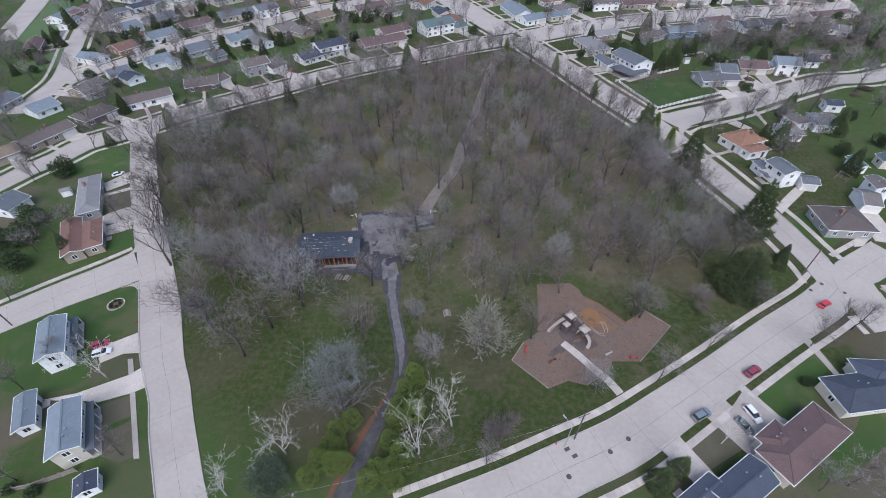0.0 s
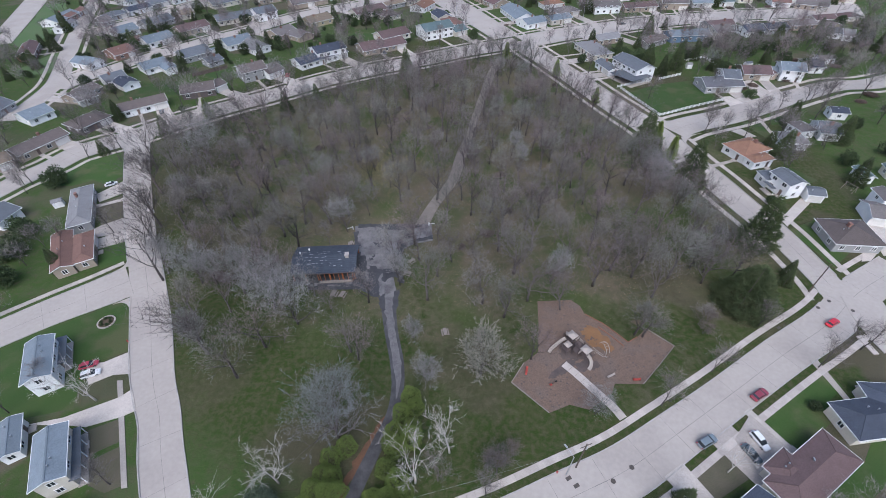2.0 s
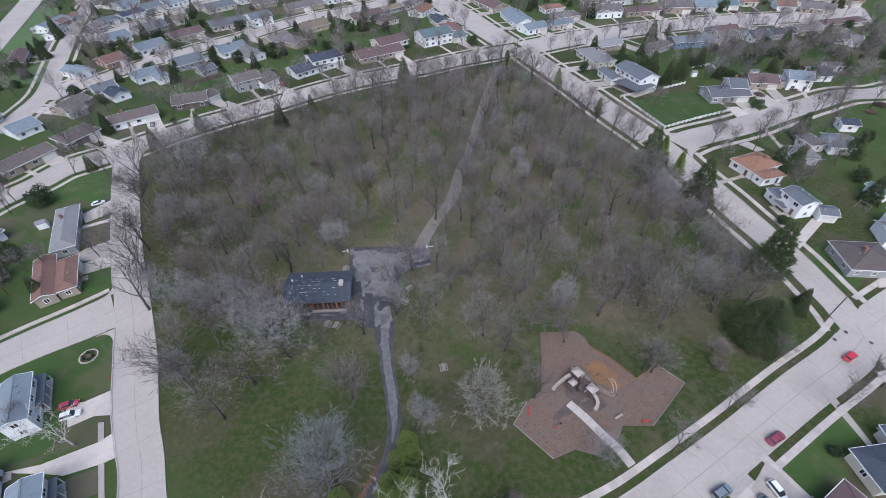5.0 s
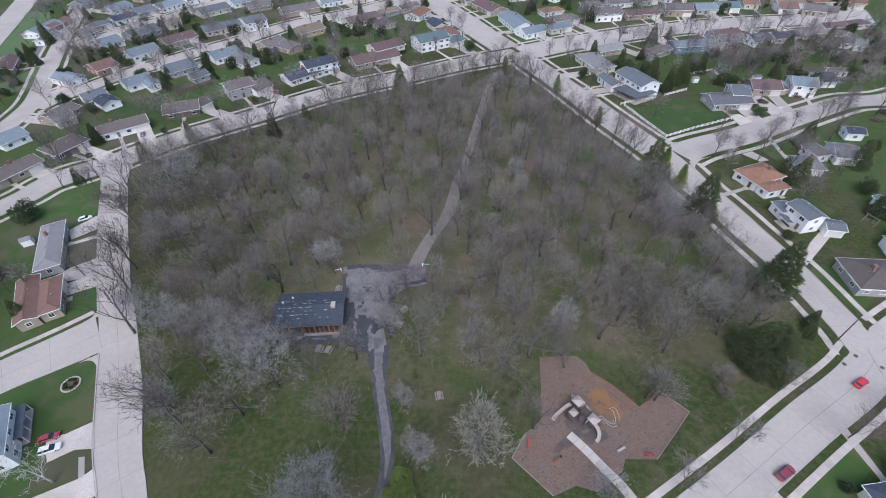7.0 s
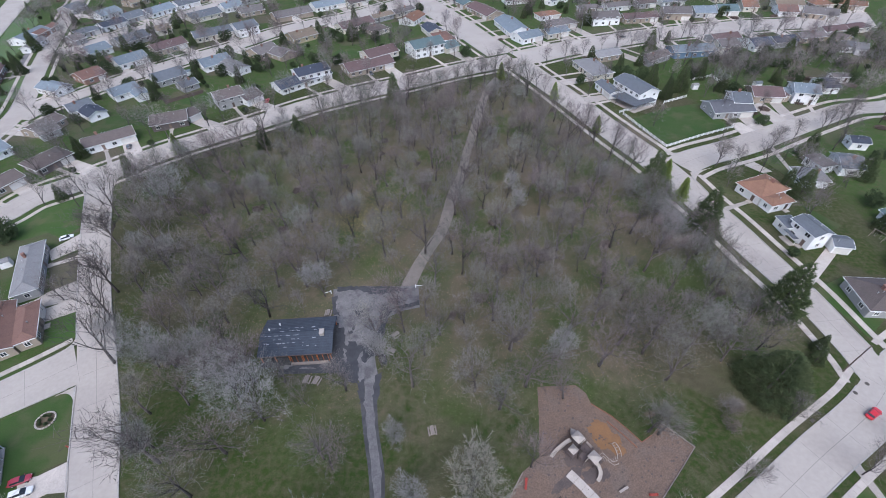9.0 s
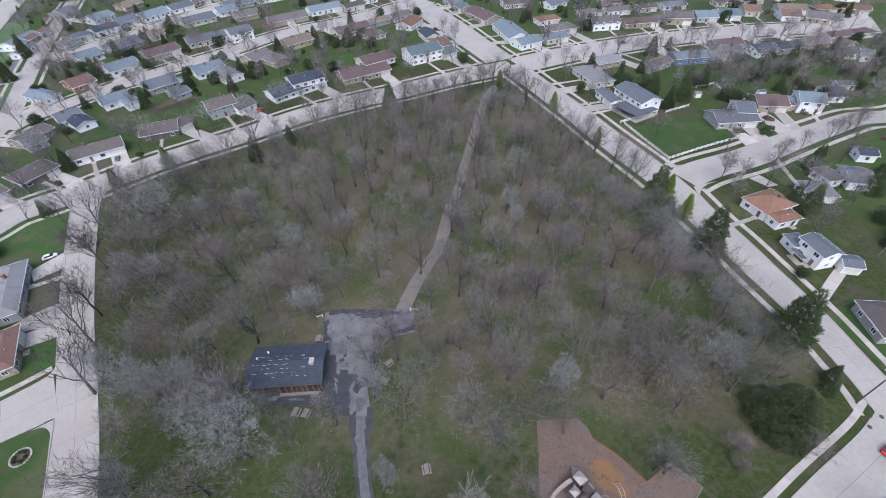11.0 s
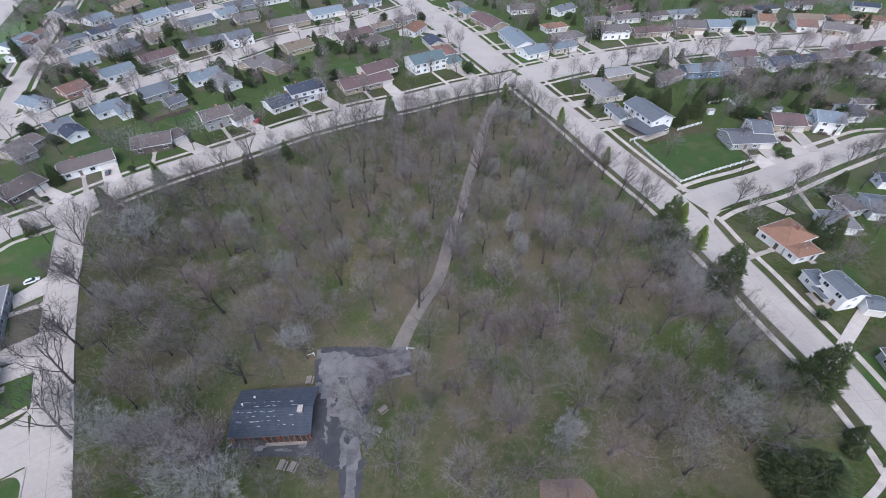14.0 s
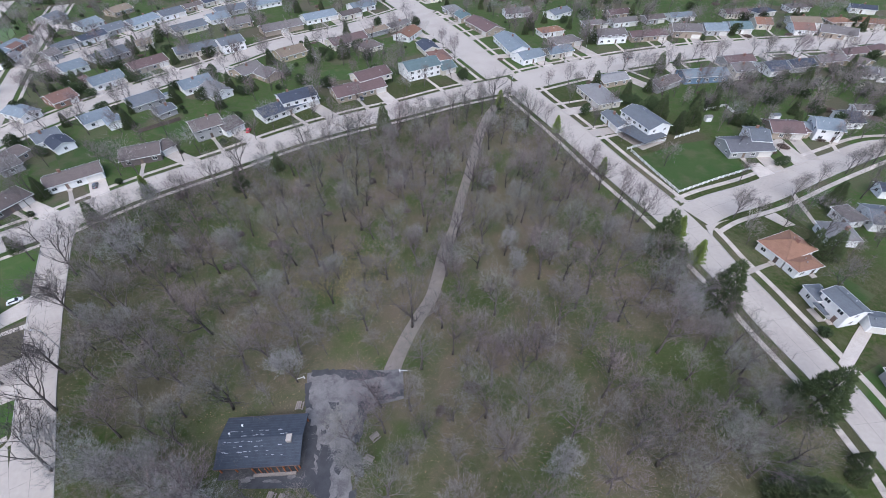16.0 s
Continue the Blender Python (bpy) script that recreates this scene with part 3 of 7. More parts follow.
def ribbon(name, line, z, material, label, category, thick=0.05):
    nrm = normals(line)
    l, r = line[:, :2] + nrm * line[:, 2:3] / 2, line[:, :2] - nrm * line[:, 2:3] / 2
    n = len(line)
    v = [(*p, z) for p in l] + [(*p, z) for p in r] + [(*p, z - thick) for p in l] + [(*p, z - thick) for p in r]
    f = [(i, i + n, i + n + 1, i + 1) for i in range(n - 1)]
    f += [(i, i + 1, i + 1 + 2 * n, i + 2 * n) for i in range(n - 1)] + [(i + n + 1, i + n, i + 3 * n, i + 3 * n + 1) for i in range(n - 1)]
    return tagged(obj(name, v, f, material), label, category, kind="structure")

# roads of pale concrete, each a little above the next so that crossings never share a plane
for i, (k, l) in enumerate(LINES.items()):
    ribbon("road_" + k.replace("street_", ""), l, 0.03 + 0.007 * i, M["concrete"], "pale worn concrete residential street with tar joints", "road")

# kerbs: a low raised edge along each side, broken where another street joins
def edge_runs(key, side, offset, width, gap=0.4):
    l = LINES[key]
    nrm = normals(l) * side
    run, runs = [], []
    for p, n, w in zip(l[:, :2], nrm, l[:, 2]):
        c = p + n * (w / 2 + offset)
        if off_road(c[0], c[1], key) > gap:
            run.append((c[0], c[1], width))
        elif run:
            runs.append(run)
            run = []
    runs.append(run)
    return [np.array(r) for r in runs if len(r) >= 2]

for k in LINES:
    km = Mesh()
    for side in (1, -1):
        for run in edge_runs(k, side, 0.1, 0.22):
            nrm = normals(run)
            for i in range(len(run) - 1):
                a, b = run[i, :2], run[i + 1, :2]
                h = 0.11
                q = [a - nrm[i] * h, a + nrm[i] * h, b + nrm[i + 1] * h, b - nrm[i + 1] * h]
                km.add([(*p, 0.17) for p in q] + [(*p, -0.02) for p in q], [(0, 3, 2, 1), (0, 4, 7, 3), (1, 2, 6, 5), (0, 1, 5, 4), (2, 3, 7, 6)])
    tagged(km.make("kerb_" + k.replace("street_", ""), M["kerb"]), "raised concrete kerb along the street", "kerb", kind="structure")

# dark chips; this colour also paints the shade under the play structure
M["chips_dark"] = mat("damp_wood_chips", (0.105, 0.082, 0.074), 0.95, (0.075, 0.062, 0.06), 0.5, 7.0, 0.5, fine_mix=0.35)
M["chips_orange"] = mat("fresh_wood_chips", (0.22, 0.12, 0.055), 0.95, (0.16, 0.095, 0.055), 0.5, 7.0, 0.5, fine_mix=0.35)
M["yard"] = mat("thin_brown_grass", (0.10, 0.088, 0.062), 0.95, (0.075, 0.075, 0.042), 0.35, 5.0, 0.4, mix=0.7)
# sidewalks: single slabs, so that newer ones stand out paler
def island_mat(name, a, b, rough=0.9):
    m = mat(name, a, rough, b, 0.5, 6.0, 0.15, fine_mix=0.2)
    nt = m.node_tree
    g, hs, r = nt.nodes.new("ShaderNodeNewGeometry"), nt.nodes.new("ShaderNodeHueSaturation"), nt.nodes.new("ShaderNodeMapRange")
    bs = nt.nodes["Principled BSDF"]
    src = bs.inputs["Base Color"].links[0].from_socket
    r.inputs[3].default_value, r.inputs[4].default_value = 0.9, 1.1
    nt.links.new(g.outputs["Random Per Island"], r.inputs[0])
    nt.links.new(r.outputs[0], hs.inputs["Value"])
    nt.links.new(src, hs.inputs["Color"])
    nt.links.new(hs.outputs[0], bs.inputs["Base Color"])
    return m
M["slab"] = island_mat("walk_slabs", (0.45, 0.398, 0.355), (0.36, 0.32, 0.287))

def slabs_along(run, width, name, label, z=0.09, pitch=1.5):
    """Slabs laid end to end with open joints."""
    seg = np.hypot(*np.diff(run[:, :2], axis=0).T)
    s = np.concatenate([[0], np.cumsum(seg)])
    n = max(1, int(s[-1] / pitch))
    at = np.linspace(0, s[-1], n + 1)
    px, py = np.interp(at, s, run[:, 0]), np.interp(at, s, run[:, 1])
    nx = normals(np.stack([px, py, px], 1)) if n > 1 else np.repeat(normals(run)[:1], 2, 0)
    me = Mesh()
    for i in range(n):
        a, b = np.array([px[i], py[i]]), np.array([px[i + 1], py[i + 1]])
        d = (b - a) / max(np.hypot(*(b - a)), 1e-6) * 0.02
        h = width / 2
        q = [a + d - nx[i] * h, b - d - nx[i + 1] * h, b - d + nx[i + 1] * h, a + d + nx[i] * h]
        me.add([(*p, z) for p in q] + [(*p, -0.03) for p in q], [(0, 1, 2, 3), (0, 4, 5, 1), (1, 5, 6, 2), (2, 6, 7, 3), (3, 7, 4, 0)])
    return tagged(me.make(name, M["slab"]), label, "sidewalk", kind="structure")

WALKED = {"street_north": (1, -1), "street_east": (1, -1), "street_south": (1, -1), "street_fence": (1, -1), "street_up": (1, -1), "street_far_east": (1, -1),
          "street_second": (1, -1), "street_third": (1, -1), "street_northwest": (1, -1), "street_side": (-1,), "street_corner": (1, -1)}
VERGE = {"street_south": 1.5, "street_side": 1.5, "street_corner": 1.4}
n_walk = 0
for k, sides in WALKED.items():
    for side in sides:
        for run in edge_runs(k, side, VERGE.get(k, 2.6) + 0.65, 1.2, 0.0):
            slabs_along(run, 1.25 if k in VERGE else 1.5, "pavement_" + k.replace("street_", ""), "pale concrete sidewalk beyond a grass verge", 0.085 + 0.004 * n_walk)
            n_walk += 1

# tar joints and cracks in the nearer streets
for k in ("street_west", "street_south", "street_side", "street_east", "street_north", "street_fence"):
    l = LINES[k]
    nrm = normals(l)
    z = 0.03 + 0.007 * list(LINES).index(k) + 0.004
    me = Mesh()
    rnd = random.Random(k)
    for i in range(len(l) - 1):
        a, b = l[i, :2], l[i + 1, :2]
        w = 0.035 * rnd.uniform(0.5, 1.3)
        me.add([(*(p + n * s), z) for p, n, s in ((a, nrm[i], -w), (b, nrm[i + 1], -w), (b, nrm[i + 1], w), (a, nrm[i], w))], [(0, 1, 2, 3)])
        if i % 4 == 0:
            d, h, t = (b - a) / np.hypot(*(b - a)), l[i, 2] / 2 - 0.2, 0.025
            me.add([(*(a + nrm[i] * s + d * u), z) for s, u in ((-h, -t), (-h, t), (h, t), (h, -t))], [(0, 1, 2, 3)])
    tagged(me.make("road_joints_" + k.replace("street_", ""), M["joint"]), "tar-filled joints between concrete road panels", "road joint", kind="structure")

# the drive of the park, its car park, the gravel path and the walk to the playground
ribbon("park_drive", PATHS["drive"], 0.05, M["asphalt"], "narrow cracked asphalt drive with grey worn patches", "drive")
ribbon("park_path", PATHS["path"], 0.045, M["gravel"], "trodden brown gravel path through the wood", "path")
slab("park_lot", AREAS["lot"], -0.02, 0.062, M["asphalt_pale"], "grey weathered asphalt car park with dark patches", "car park")
slab("park_apron", AREAS["apron"], -0.02, 0.07, M["asphalt_dark"], "dark asphalt apron beside the shelter", "apron")
slab("playground_floor", AREAS["mulch"], -0.02, 0.055, M["mulch"], "reddish wood-chip playground surface", "play surface")
slabs_along(PATHS["walk"], 1.7, "pavement_playground", "pale concrete walk into the playground", 0.085)

def ragged(poly, seed, size=0.35, step=0.5):
    rnd = random.Random(seed)
    out = []
    for i, (x, y) in enumerate(poly):
        u, v = poly[(i + 1) % len(poly)]
        n = max(1, int(math.hypot(u - x, v - y) / step))
        out += [(x + (u - x) * j / n + rnd.gauss(0, size * 0.45), y + (v - y) * j / n + rnd.gauss(0, size * 0.45)) for j in range(n)]
    return out

def blot(name, cx, cy, rx, ry, rot, z, material, label, seed, category="patch", n=22, uneven=0.35):
    """A ragged flat patch of another surface."""
    rnd = random.Random(seed)
    ph = [rnd.uniform(0, 6.28) for _ in range(4)]
    pts = []
    for i in range(n):
        t = 2 * math.pi * i / n
        k = 1 + uneven * (0.5 * math.sin(2 * t + ph[0]) + 0.35 * math.sin(3 * t + ph[1]) + 0.3 * math.sin(5 * t + ph[2]) + 0.25 * math.sin(8 * t + ph[3]))
        x, y = rx * k * math.cos(t), ry * k * math.sin(t)
        c, s = math.cos(radians(rot)), math.sin(radians(rot))
        pts.append((cx + x * c - y * s, cy + x * s + y * c))
    return slab(name, ragged(pts, seed, 0.16 * min(rx, ry), 0.35), z - 0.01, z, material, label, category)

# dark tar repairs on the car park and its approach
for i, k in enumerate([k for k in AREAS if k.startswith("tar_")]):
    slab("asphalt_patch", ragged(AREAS[k], i), 0.06, 0.074 + 0.004 * i, M["asphalt_dark"], "dark tar repair with broken edges on the grey car park", "asphalt patch")
for i, (x, y, rx, ry, rot) in enumerate([(-17.2, 79, 0.4, 0.5, 0), (-15.8, 84, 0.3, 0.4, 0), (-31, 69.0, 1.3, 0.5, 5), (-26, 68.6, 1.5, 0.35, -4), (-22.5, 69.3, 0.7, 0.5, 0)]):
    blot("asphalt_patch", x, y, rx, ry, rot, 0.13 + 0.004 * i, M["asphalt_pale" if i > 1 else "asphalt_dark"], "small worn patch in the asphalt", i, "asphalt patch")
# the drive's middle is worn grey between dark edges
l = PATHS["drive"]
nl = normals(l)
rnd = random.Random(8)
for a, b in ((0.0, 0.6), (0.62, 0.68), (0.71, 0.75)):
    i0, i1 = int(a * len(l)), max(int(b * len(l)), int(a * len(l)) + 2)
    up = [l[i, :2] + nl[i] * l[i, 2] * rnd.uniform(0.24, 0.36) * min(1, 0.15 + 0.3 * (i1 - 1 - i)) for i in range(i0, i1)]
    dn = [l[i, :2] - nl[i] * l[i, 2] * rnd.uniform(0.18, 0.34) * min(1, 0.15 + 0.3 * (i1 - 1 - i)) for i in range(i0, i1)]
    slab("asphalt_wear", [tuple(p) for p in up] + [tuple(p) for p in dn[::-1]], 0.04, 0.056, M["asphalt_worn"], "grey worn middle of the asphalt drive", "asphalt wear")

# a scuffed orange fall zone, dark patches painted as the play structure's shade, and worn soil at the foot of some
# trees
for i, (x, y, rx, ry, rot, mm) in enumerate([(34.8, 51.2, 3.6, 2.4, -35, "orange"), (31.0, 44.6, 2.2, 1.5, 10, "dark"), (29, 48.0, 3.2, 2.2, -40, "dark"), (26.0, 44.0, 4.2, 0.9, 38, "dark")]):
    blot("worn_patch", x, y, rx, ry, rot, 0.062 + 0.004 * i, M["chips_" + mm], "patch in the wood chips: orange scuffs, dark painted shade", 50 + i, "worn patch")

for i, (x, y, rx, ry, rot) in enumerate([(45.0, 55.6, 1.0, 0.8, 0), (-57.5, 38.0, 1.0, 0.8, 0)]):
    blot("bare_soil", x, y, rx, ry, rot, 0.018 + 0.004 * i, M["soil"], "worn brown soil showing through the lawn", 90 + i, "soil")

# chips kicked up into small dark heaps
cl = Mesh()
rnd = random.Random(31)
xs, ys = [p[0] for p in AREAS["mulch"]], [p[1] for p in AREAS["mulch"]]
for _ in range(1500):
    x, y = rnd.uniform(min(xs), max(xs)), rnd.uniform(min(ys), max(ys))
    if not inside(AREAS["mulch"], x, y):
        continue
    r, a = 0.06 + 0.24 * rnd.random() ** 3, rnd.uniform(0, 6.28)
    ring = [(x + r * rnd.uniform(0.5, 1.2) * math.cos(a + k * 1.05), y + r * rnd.uniform(0.5, 1.2) * math.sin(a + k * 1.05), 0.05) for k in range(6)]
    cl.add(ring + [(x, y, 0.055 + r * 0.3)], [(k, (k + 1) % 6, 6) for k in range(6)])
tagged(cl.make("chip_heaps", M["chips_dark"]), "small dark scuffed heaps of wood chips", "wood chips", kind="stuff")

# rounded kerb returns where streets meet
for i, k in enumerate([k for k in AREAS if k.startswith("fillet_")]):
    a, c, b = [np.array(p) for p in AREAS[k]]
    bow = [(1 - u) ** 2 * b + 2 * u * (1 - u) * c + u * u * a for u in np.linspace(0, 1, 9)]
    slab("road_corner", [tuple(a), tuple(c)] + [tuple(p) for p in bow[:-1]], -0.02, 0.15 + 0.004 * i, M["concrete"], "rounded concrete corner where two streets meet", "road corner")

# driveways and beds whose shape shows from the air
for i, k in enumerate([k for k in AREAS if k.startswith("drive_")]):
    slab("driveway", AREAS[k], -0.03, 0.13 + 0.004 * i, M["walk"], "wide pale concrete driveway beside a house", "driveway")
slab("parking_area", AREAS["parking_a"], -0.03, 0.05, M["asphalt_pale"], "grey weathered asphalt parking beside a low building", "parking")
# strip of reddish soil on the west edge of the drive
slab("bare_soil", ragged(AREAS["edge_w"], 3, 0.3, 0.8), -0.03, 0.03, M["red_soil"], "rust-brown soil along the drive", "soil")
for i, k in enumerate(("field_a", "field_b")):
    slab("field", ragged(AREAS[k], 70 + i, 1.2, 4.0), -0.03, 0.014 + 0.003 * i, M["field"], "broad mown pale green field", "field")
slab("garden_path", AREAS["path_w"], -0.03, 0.12, M["walk"], "narrow concrete path along the verge", "path")
for i, k in enumerate([k for k in AREAS if k.startswith("soil_")]):
    slab("bare_yard", AREAS[k], -0.03, 0.02 + 0.004 * i, M["yard"], "thin brown wintered grass in a yard", "yard")
for i, k in enumerate([k for k in AREAS if k.startswith("lawn_")]):
    slab("lawn", AREAS[k], -0.03, 0.012 + 0.003 * i, M["lawn"], "well kept bright green garden lawn", "lawn")

# ---- trees ----
def unit(v):
    return v / max(np.linalg.norm(v), 1e-9)

def bare_tree(name, seed, height=13.0, spread=5.0, limbs=7, twigs=3200, trunk_r=0.22, first=0.32, twig_mat="twig", bark_mat="bark", lift=0.75, label="", twig_len=(0.8, 2.0), twig_w=0.022, lean=0.0, fork=5, thick=1.0, dome=0.4):
    """A leafless tree: trunk, three orders of branches as tapered tubes, and a haze of single twigs."""
    rng = np.random.default_rng(seed)
    wood, haze = Mesh(), Mesh()
    ends = []
    def limb(p, d, length, r, order):
        n = (5, 4, 3, 1)[order]
        pts, rad = [p], [r]
        q, e = p.copy(), d.copy()
        for i in range(n):
            e = unit(e + rng.normal(0, (0.07, 0.16, 0.22, 0.28)[order], 3) + np.array([0, 0, 0.10 if order else 0.05]))
            q = q + e * length / n
            pts.append(q)
            rad.append(r * (1 - 0.78 * (i + 1) / n))
        wood.tube(pts, rad, (6, 4, 3, 3)[order], caps=order == 0)
        if order == 3:
            ends.append(np.array(pts))
            return
        kids = (limbs, fork, fork - 1, 0)[order]
        for k in range(kids):
            t = rng.uniform(first if order == 0 else 0.25, 1.0) if k else 1.0
            i = min(int(t * n), n - 1)
            base = pts[i] + (pts[i + 1] - pts[i]) * (t * n - i)
            ax = unit(pts[i + 1] - pts[i])
            side = unit(np.cross(ax, rng.normal(0, 1, 3)))
            up = lift if order == 0 else 0.9
            nd = unit(ax * up * rng.uniform(0.6, 1.3) + side * rng.uniform(0.55, 1.0) + np.array([0, 0, 0.22]))
            ln = (spread * rng.uniform(0.75, 1.15) * (1.15 - 0.45 * t), length * rng.uniform(0.42, 0.66), length * rng.uniform(0.4, 0.65))[order]
            limb(base, nd, ln, max(rad[i] * rng.uniform(0.5, 0.72), (0.05, 0.034, 0.022)[order] * thick), order + 1)
    limb(np.array([0.0, 0, -0.1]), unit(np.array([lean, 0, 1.0])), height * 0.62, trunk_r, 0)
    def twig(b, d):
        ln = rng.uniform(*twig_len)
        w = unit(np.cross(d, rng.normal(0, 1, 3))) * twig_w
        haze.add([b - w, b + w, b + d * ln], [(0, 1, 2)])
    per = max(1, int(twigs * (1 - dome)) // max(len(ends), 1))
    for pts in ends:
        for _ in range(per):
            t = rng.uniform(0.1, 1.0) * (len(pts) - 1)
            i = min(int(t), len(pts) - 2)
            b = pts[i] + (pts[i + 1] - pts[i]) * (t - i)
            twig(b, unit(unit(pts[i + 1] - pts[i]) * 0.9 + rng.normal(0, 0.5, 3) + np.array([0, 0, 0.15])))
    # the finest growth fills out a rounded crown
    if dome:
        tips = np.array([p[-1] for p in ends])
        mid, half = tips.mean(0), tips.std(0) * 1.75
        root = np.array([0, 0, mid[2] - half[2] * 1.1])
        for _ in range(int(twigs * dome)):
            q = unit(rng.normal(0, 1, 3)) * rng.uniform(0.2, 1.0) ** 0.45
            q = q * (0.72 + 0.75 * (noise.noise(Vector(q * 1.6) + Vector((seed * 3.7, 0, 0))) + 0.35))
            b = mid + q * half
            twig(b, unit(unit(b - root) + rng.normal(0, 0.5, 3)))
    e = empty(name, Matrix(), label, "tree")
    wood.make("trunk", M[bark_mat], e, smooth=True)
    haze.make("crown", M[twig_mat], e)
    return e

def conifer(name, seed, height=12.0, radius=3.0, label="", material="needles", droop=0.35, bare=0.08, dense=1.0, least=0.62):
    """Trunk with whorls of boughs; each bough carries many needle sprays."""
    rng = np.random.default_rng(seed)
    tr, cr = Mesh(), Mesh()
    tr.tube([(0, 0, -0.1), (0, 0, height * 0.5), (0, 0, height)], [0.2, 0.12, 0.02], 6)
    z = height * bare
    while z < height * 0.985:
        t = z / height
        rr = radius * (1 - t) ** 0.85 * rng.uniform(0.8, 1.12) + 0.12
        n = int(rng.integers(6, 9))
        a0 = rng.uniform(0, 6.28)
        for k in range(n):
            a = a0 + 6.28 * k / n + rng.normal(0, 0.18)
            r = rr * rng.uniform(least, 1.15)
            d = np.array([math.cos(a), math.sin(a), 0])
            side = np.array([-math.sin(a), math.cos(a), 0])
            cnt = int((4 + 5 * r) * dense)
            for j in range(cnt):
                u = (j + rng.uniform(0, 1)) / cnt
                p = d * r * u + np.array([0, 0, z - droop * r * u * u + rng.normal(0, 0.05)])
                w = (0.25 * r * (1.05 - u) + 0.28) / max(1.0, dense) ** 0.55
                for sg in (1, -1):
                    tip = p + side * sg * w * rng.uniform(0.7, 1.25) + d * w * 0.8 + np.array([0, 0, -0.12 - 0.2 * w + rng.normal(0, 0.08)])
                    cr.add([p - d * 0.14, p + d * 0.24 + np.array([0, 0, 0.09]), tip], [(0, 1, 2)])
        z += max(0.3, 0.045 * height * (1.1 - t))
    e = empty(name, Matrix(), label, "tree")
    tr.make("trunk", M["bark"], e)
    cr.make("crown", M[material], e)
    return e

def dense_conifer(name, seed, height, radius, label, count, spray, material="needles", bulge=0.85, rag=0.35, base=0.03):
    """A conifer clothed to the ground: many small sprays in layered, uneven clumps over a trunk."""
    rng = np.random.default_rng(seed)
    tr, cr = Mesh(), Mesh()
    tr.tube([(0, 0, -0.1), (0, 0, height * 0.5), (0, 0, height * 0.97)], [0.26, 0.15, 0.02], 6)
    for _ in range(count):
        t = base + (1 - base) * (1 - math.sqrt(rng.uniform(0, 1)))
        a = rng.uniform(0, 2 * math.pi)
        lump = noise.noise(Vector((2.2 * math.cos(a) + seed, 2.2 * math.sin(a), height * t * 0.55)))
        tier = 0.10 * math.sin(2 * math.pi * (height * t / 1.25 + 0.35 * lump))
        r = radius * (1 - t) ** bulge * (0.86 + rag * lump + tier) * rng.uniform(0.62, 1.0) ** 0.5 + 0.1
        d = np.array([math.cos(a), math.sin(a), 0.0])
        p = d * r + np.array([0, 0, height * t - 0.12 * r + rng.normal(0, 0.1)])
        if p[2] < 0.05:
            p[2] = 0.05 + rng.uniform(0, 0.3)
        side = unit(np.cross(d, rng.normal(0, 1, 3))) * spray * rng.uniform(0.12, 0.26)
        out = unit(d * 0.7 + rng.normal(0, 0.4, 3) + np.array([0, 0, 0.55])) * spray * rng.uniform(0.9, 1.9)
        cr.add([p - side, p + side, p + out], [(0, 1, 2)])
    e = empty(name, Matrix(), label, "tree")
    tr.make("trunk", M["bark"], e)
    cr.make("crown", M[material], e)
    return e

def leafy(name, seed, rx, rz, count, leaf, material, label, category="shrub", lobes=1, stem=True, taper=False):
    """A dense shrub: small leaf sprays over one or more lobes, uneven, open towards the inside."""
    rng = np.random.default_rng(seed)
    cr = Mesh()
    cs = [np.array([rng.normal(0, 0.28 * rx), rng.normal(0, 0.28 * rx), rz * rng.uniform(0.75, 1.0)]) for _ in range(lobes)]
    for i in range(count):
        c = cs[i % lobes]
        d = unit(rng.normal(0, 1, 3))
        k = rng.uniform(0.9 if taper else 0.72, 1.05) * (1 + 0.1 * math.sin(5 * d[0] + 3 * d[1] + seed) + 0.08 * math.sin(9 * d[2] + 4 * d[1]))
        p = c + d * np.array([rx, rx, rz]) * k * (0.72 if lobes > 1 else 1.0)
        if taper:
            p[:2] *= 1.0 - 0.42 * max(0.0, p[2] / (2 * rz)) ** 1.5
        if p[2] < 0.02:
            continue
        a = unit(np.cross(d, rng.normal(0, 1, 3))) * leaf * rng.uniform(0.6, 1.3)
        b = unit(d * 0.55 + rng.normal(0, 0.5, 3) + np.array([0, 0, 0.35])) * leaf * rng.uniform(0.9, 1.7)
        cr.add([p - a * 0.5, p + a * 0.5, p + b], [(0, 1, 2)])
    e = empty(name, Matrix(), label, category)
    if stem:
        tr = Mesh()
        tr.tube([(0, 0, -0.05), (0, 0, rz * 0.8)], [0.09, 0.03], 5)
        tr.make("stem", M["bark"], e)
    cr.make("foliage", M[material], e)
    return e

STOCK = []
def stock(e):
    STOCK.append(e)
    return e

def place(kind, x, y, s=1.0, rz=0.0, sz=1.0):
    """Sets the first of a kind down as it was built, and copies of it from then on."""
    if kind in STOCK:
        STOCK.remove(kind)
        kind.matrix_basis = pose(x, y, 0, 0, 0, rz)
        return kind
    return copy_thing(kind, pose(x, y, 0, 0, 0, rz) @ Matrix.Diagonal((s, s, s * sz, 1)))

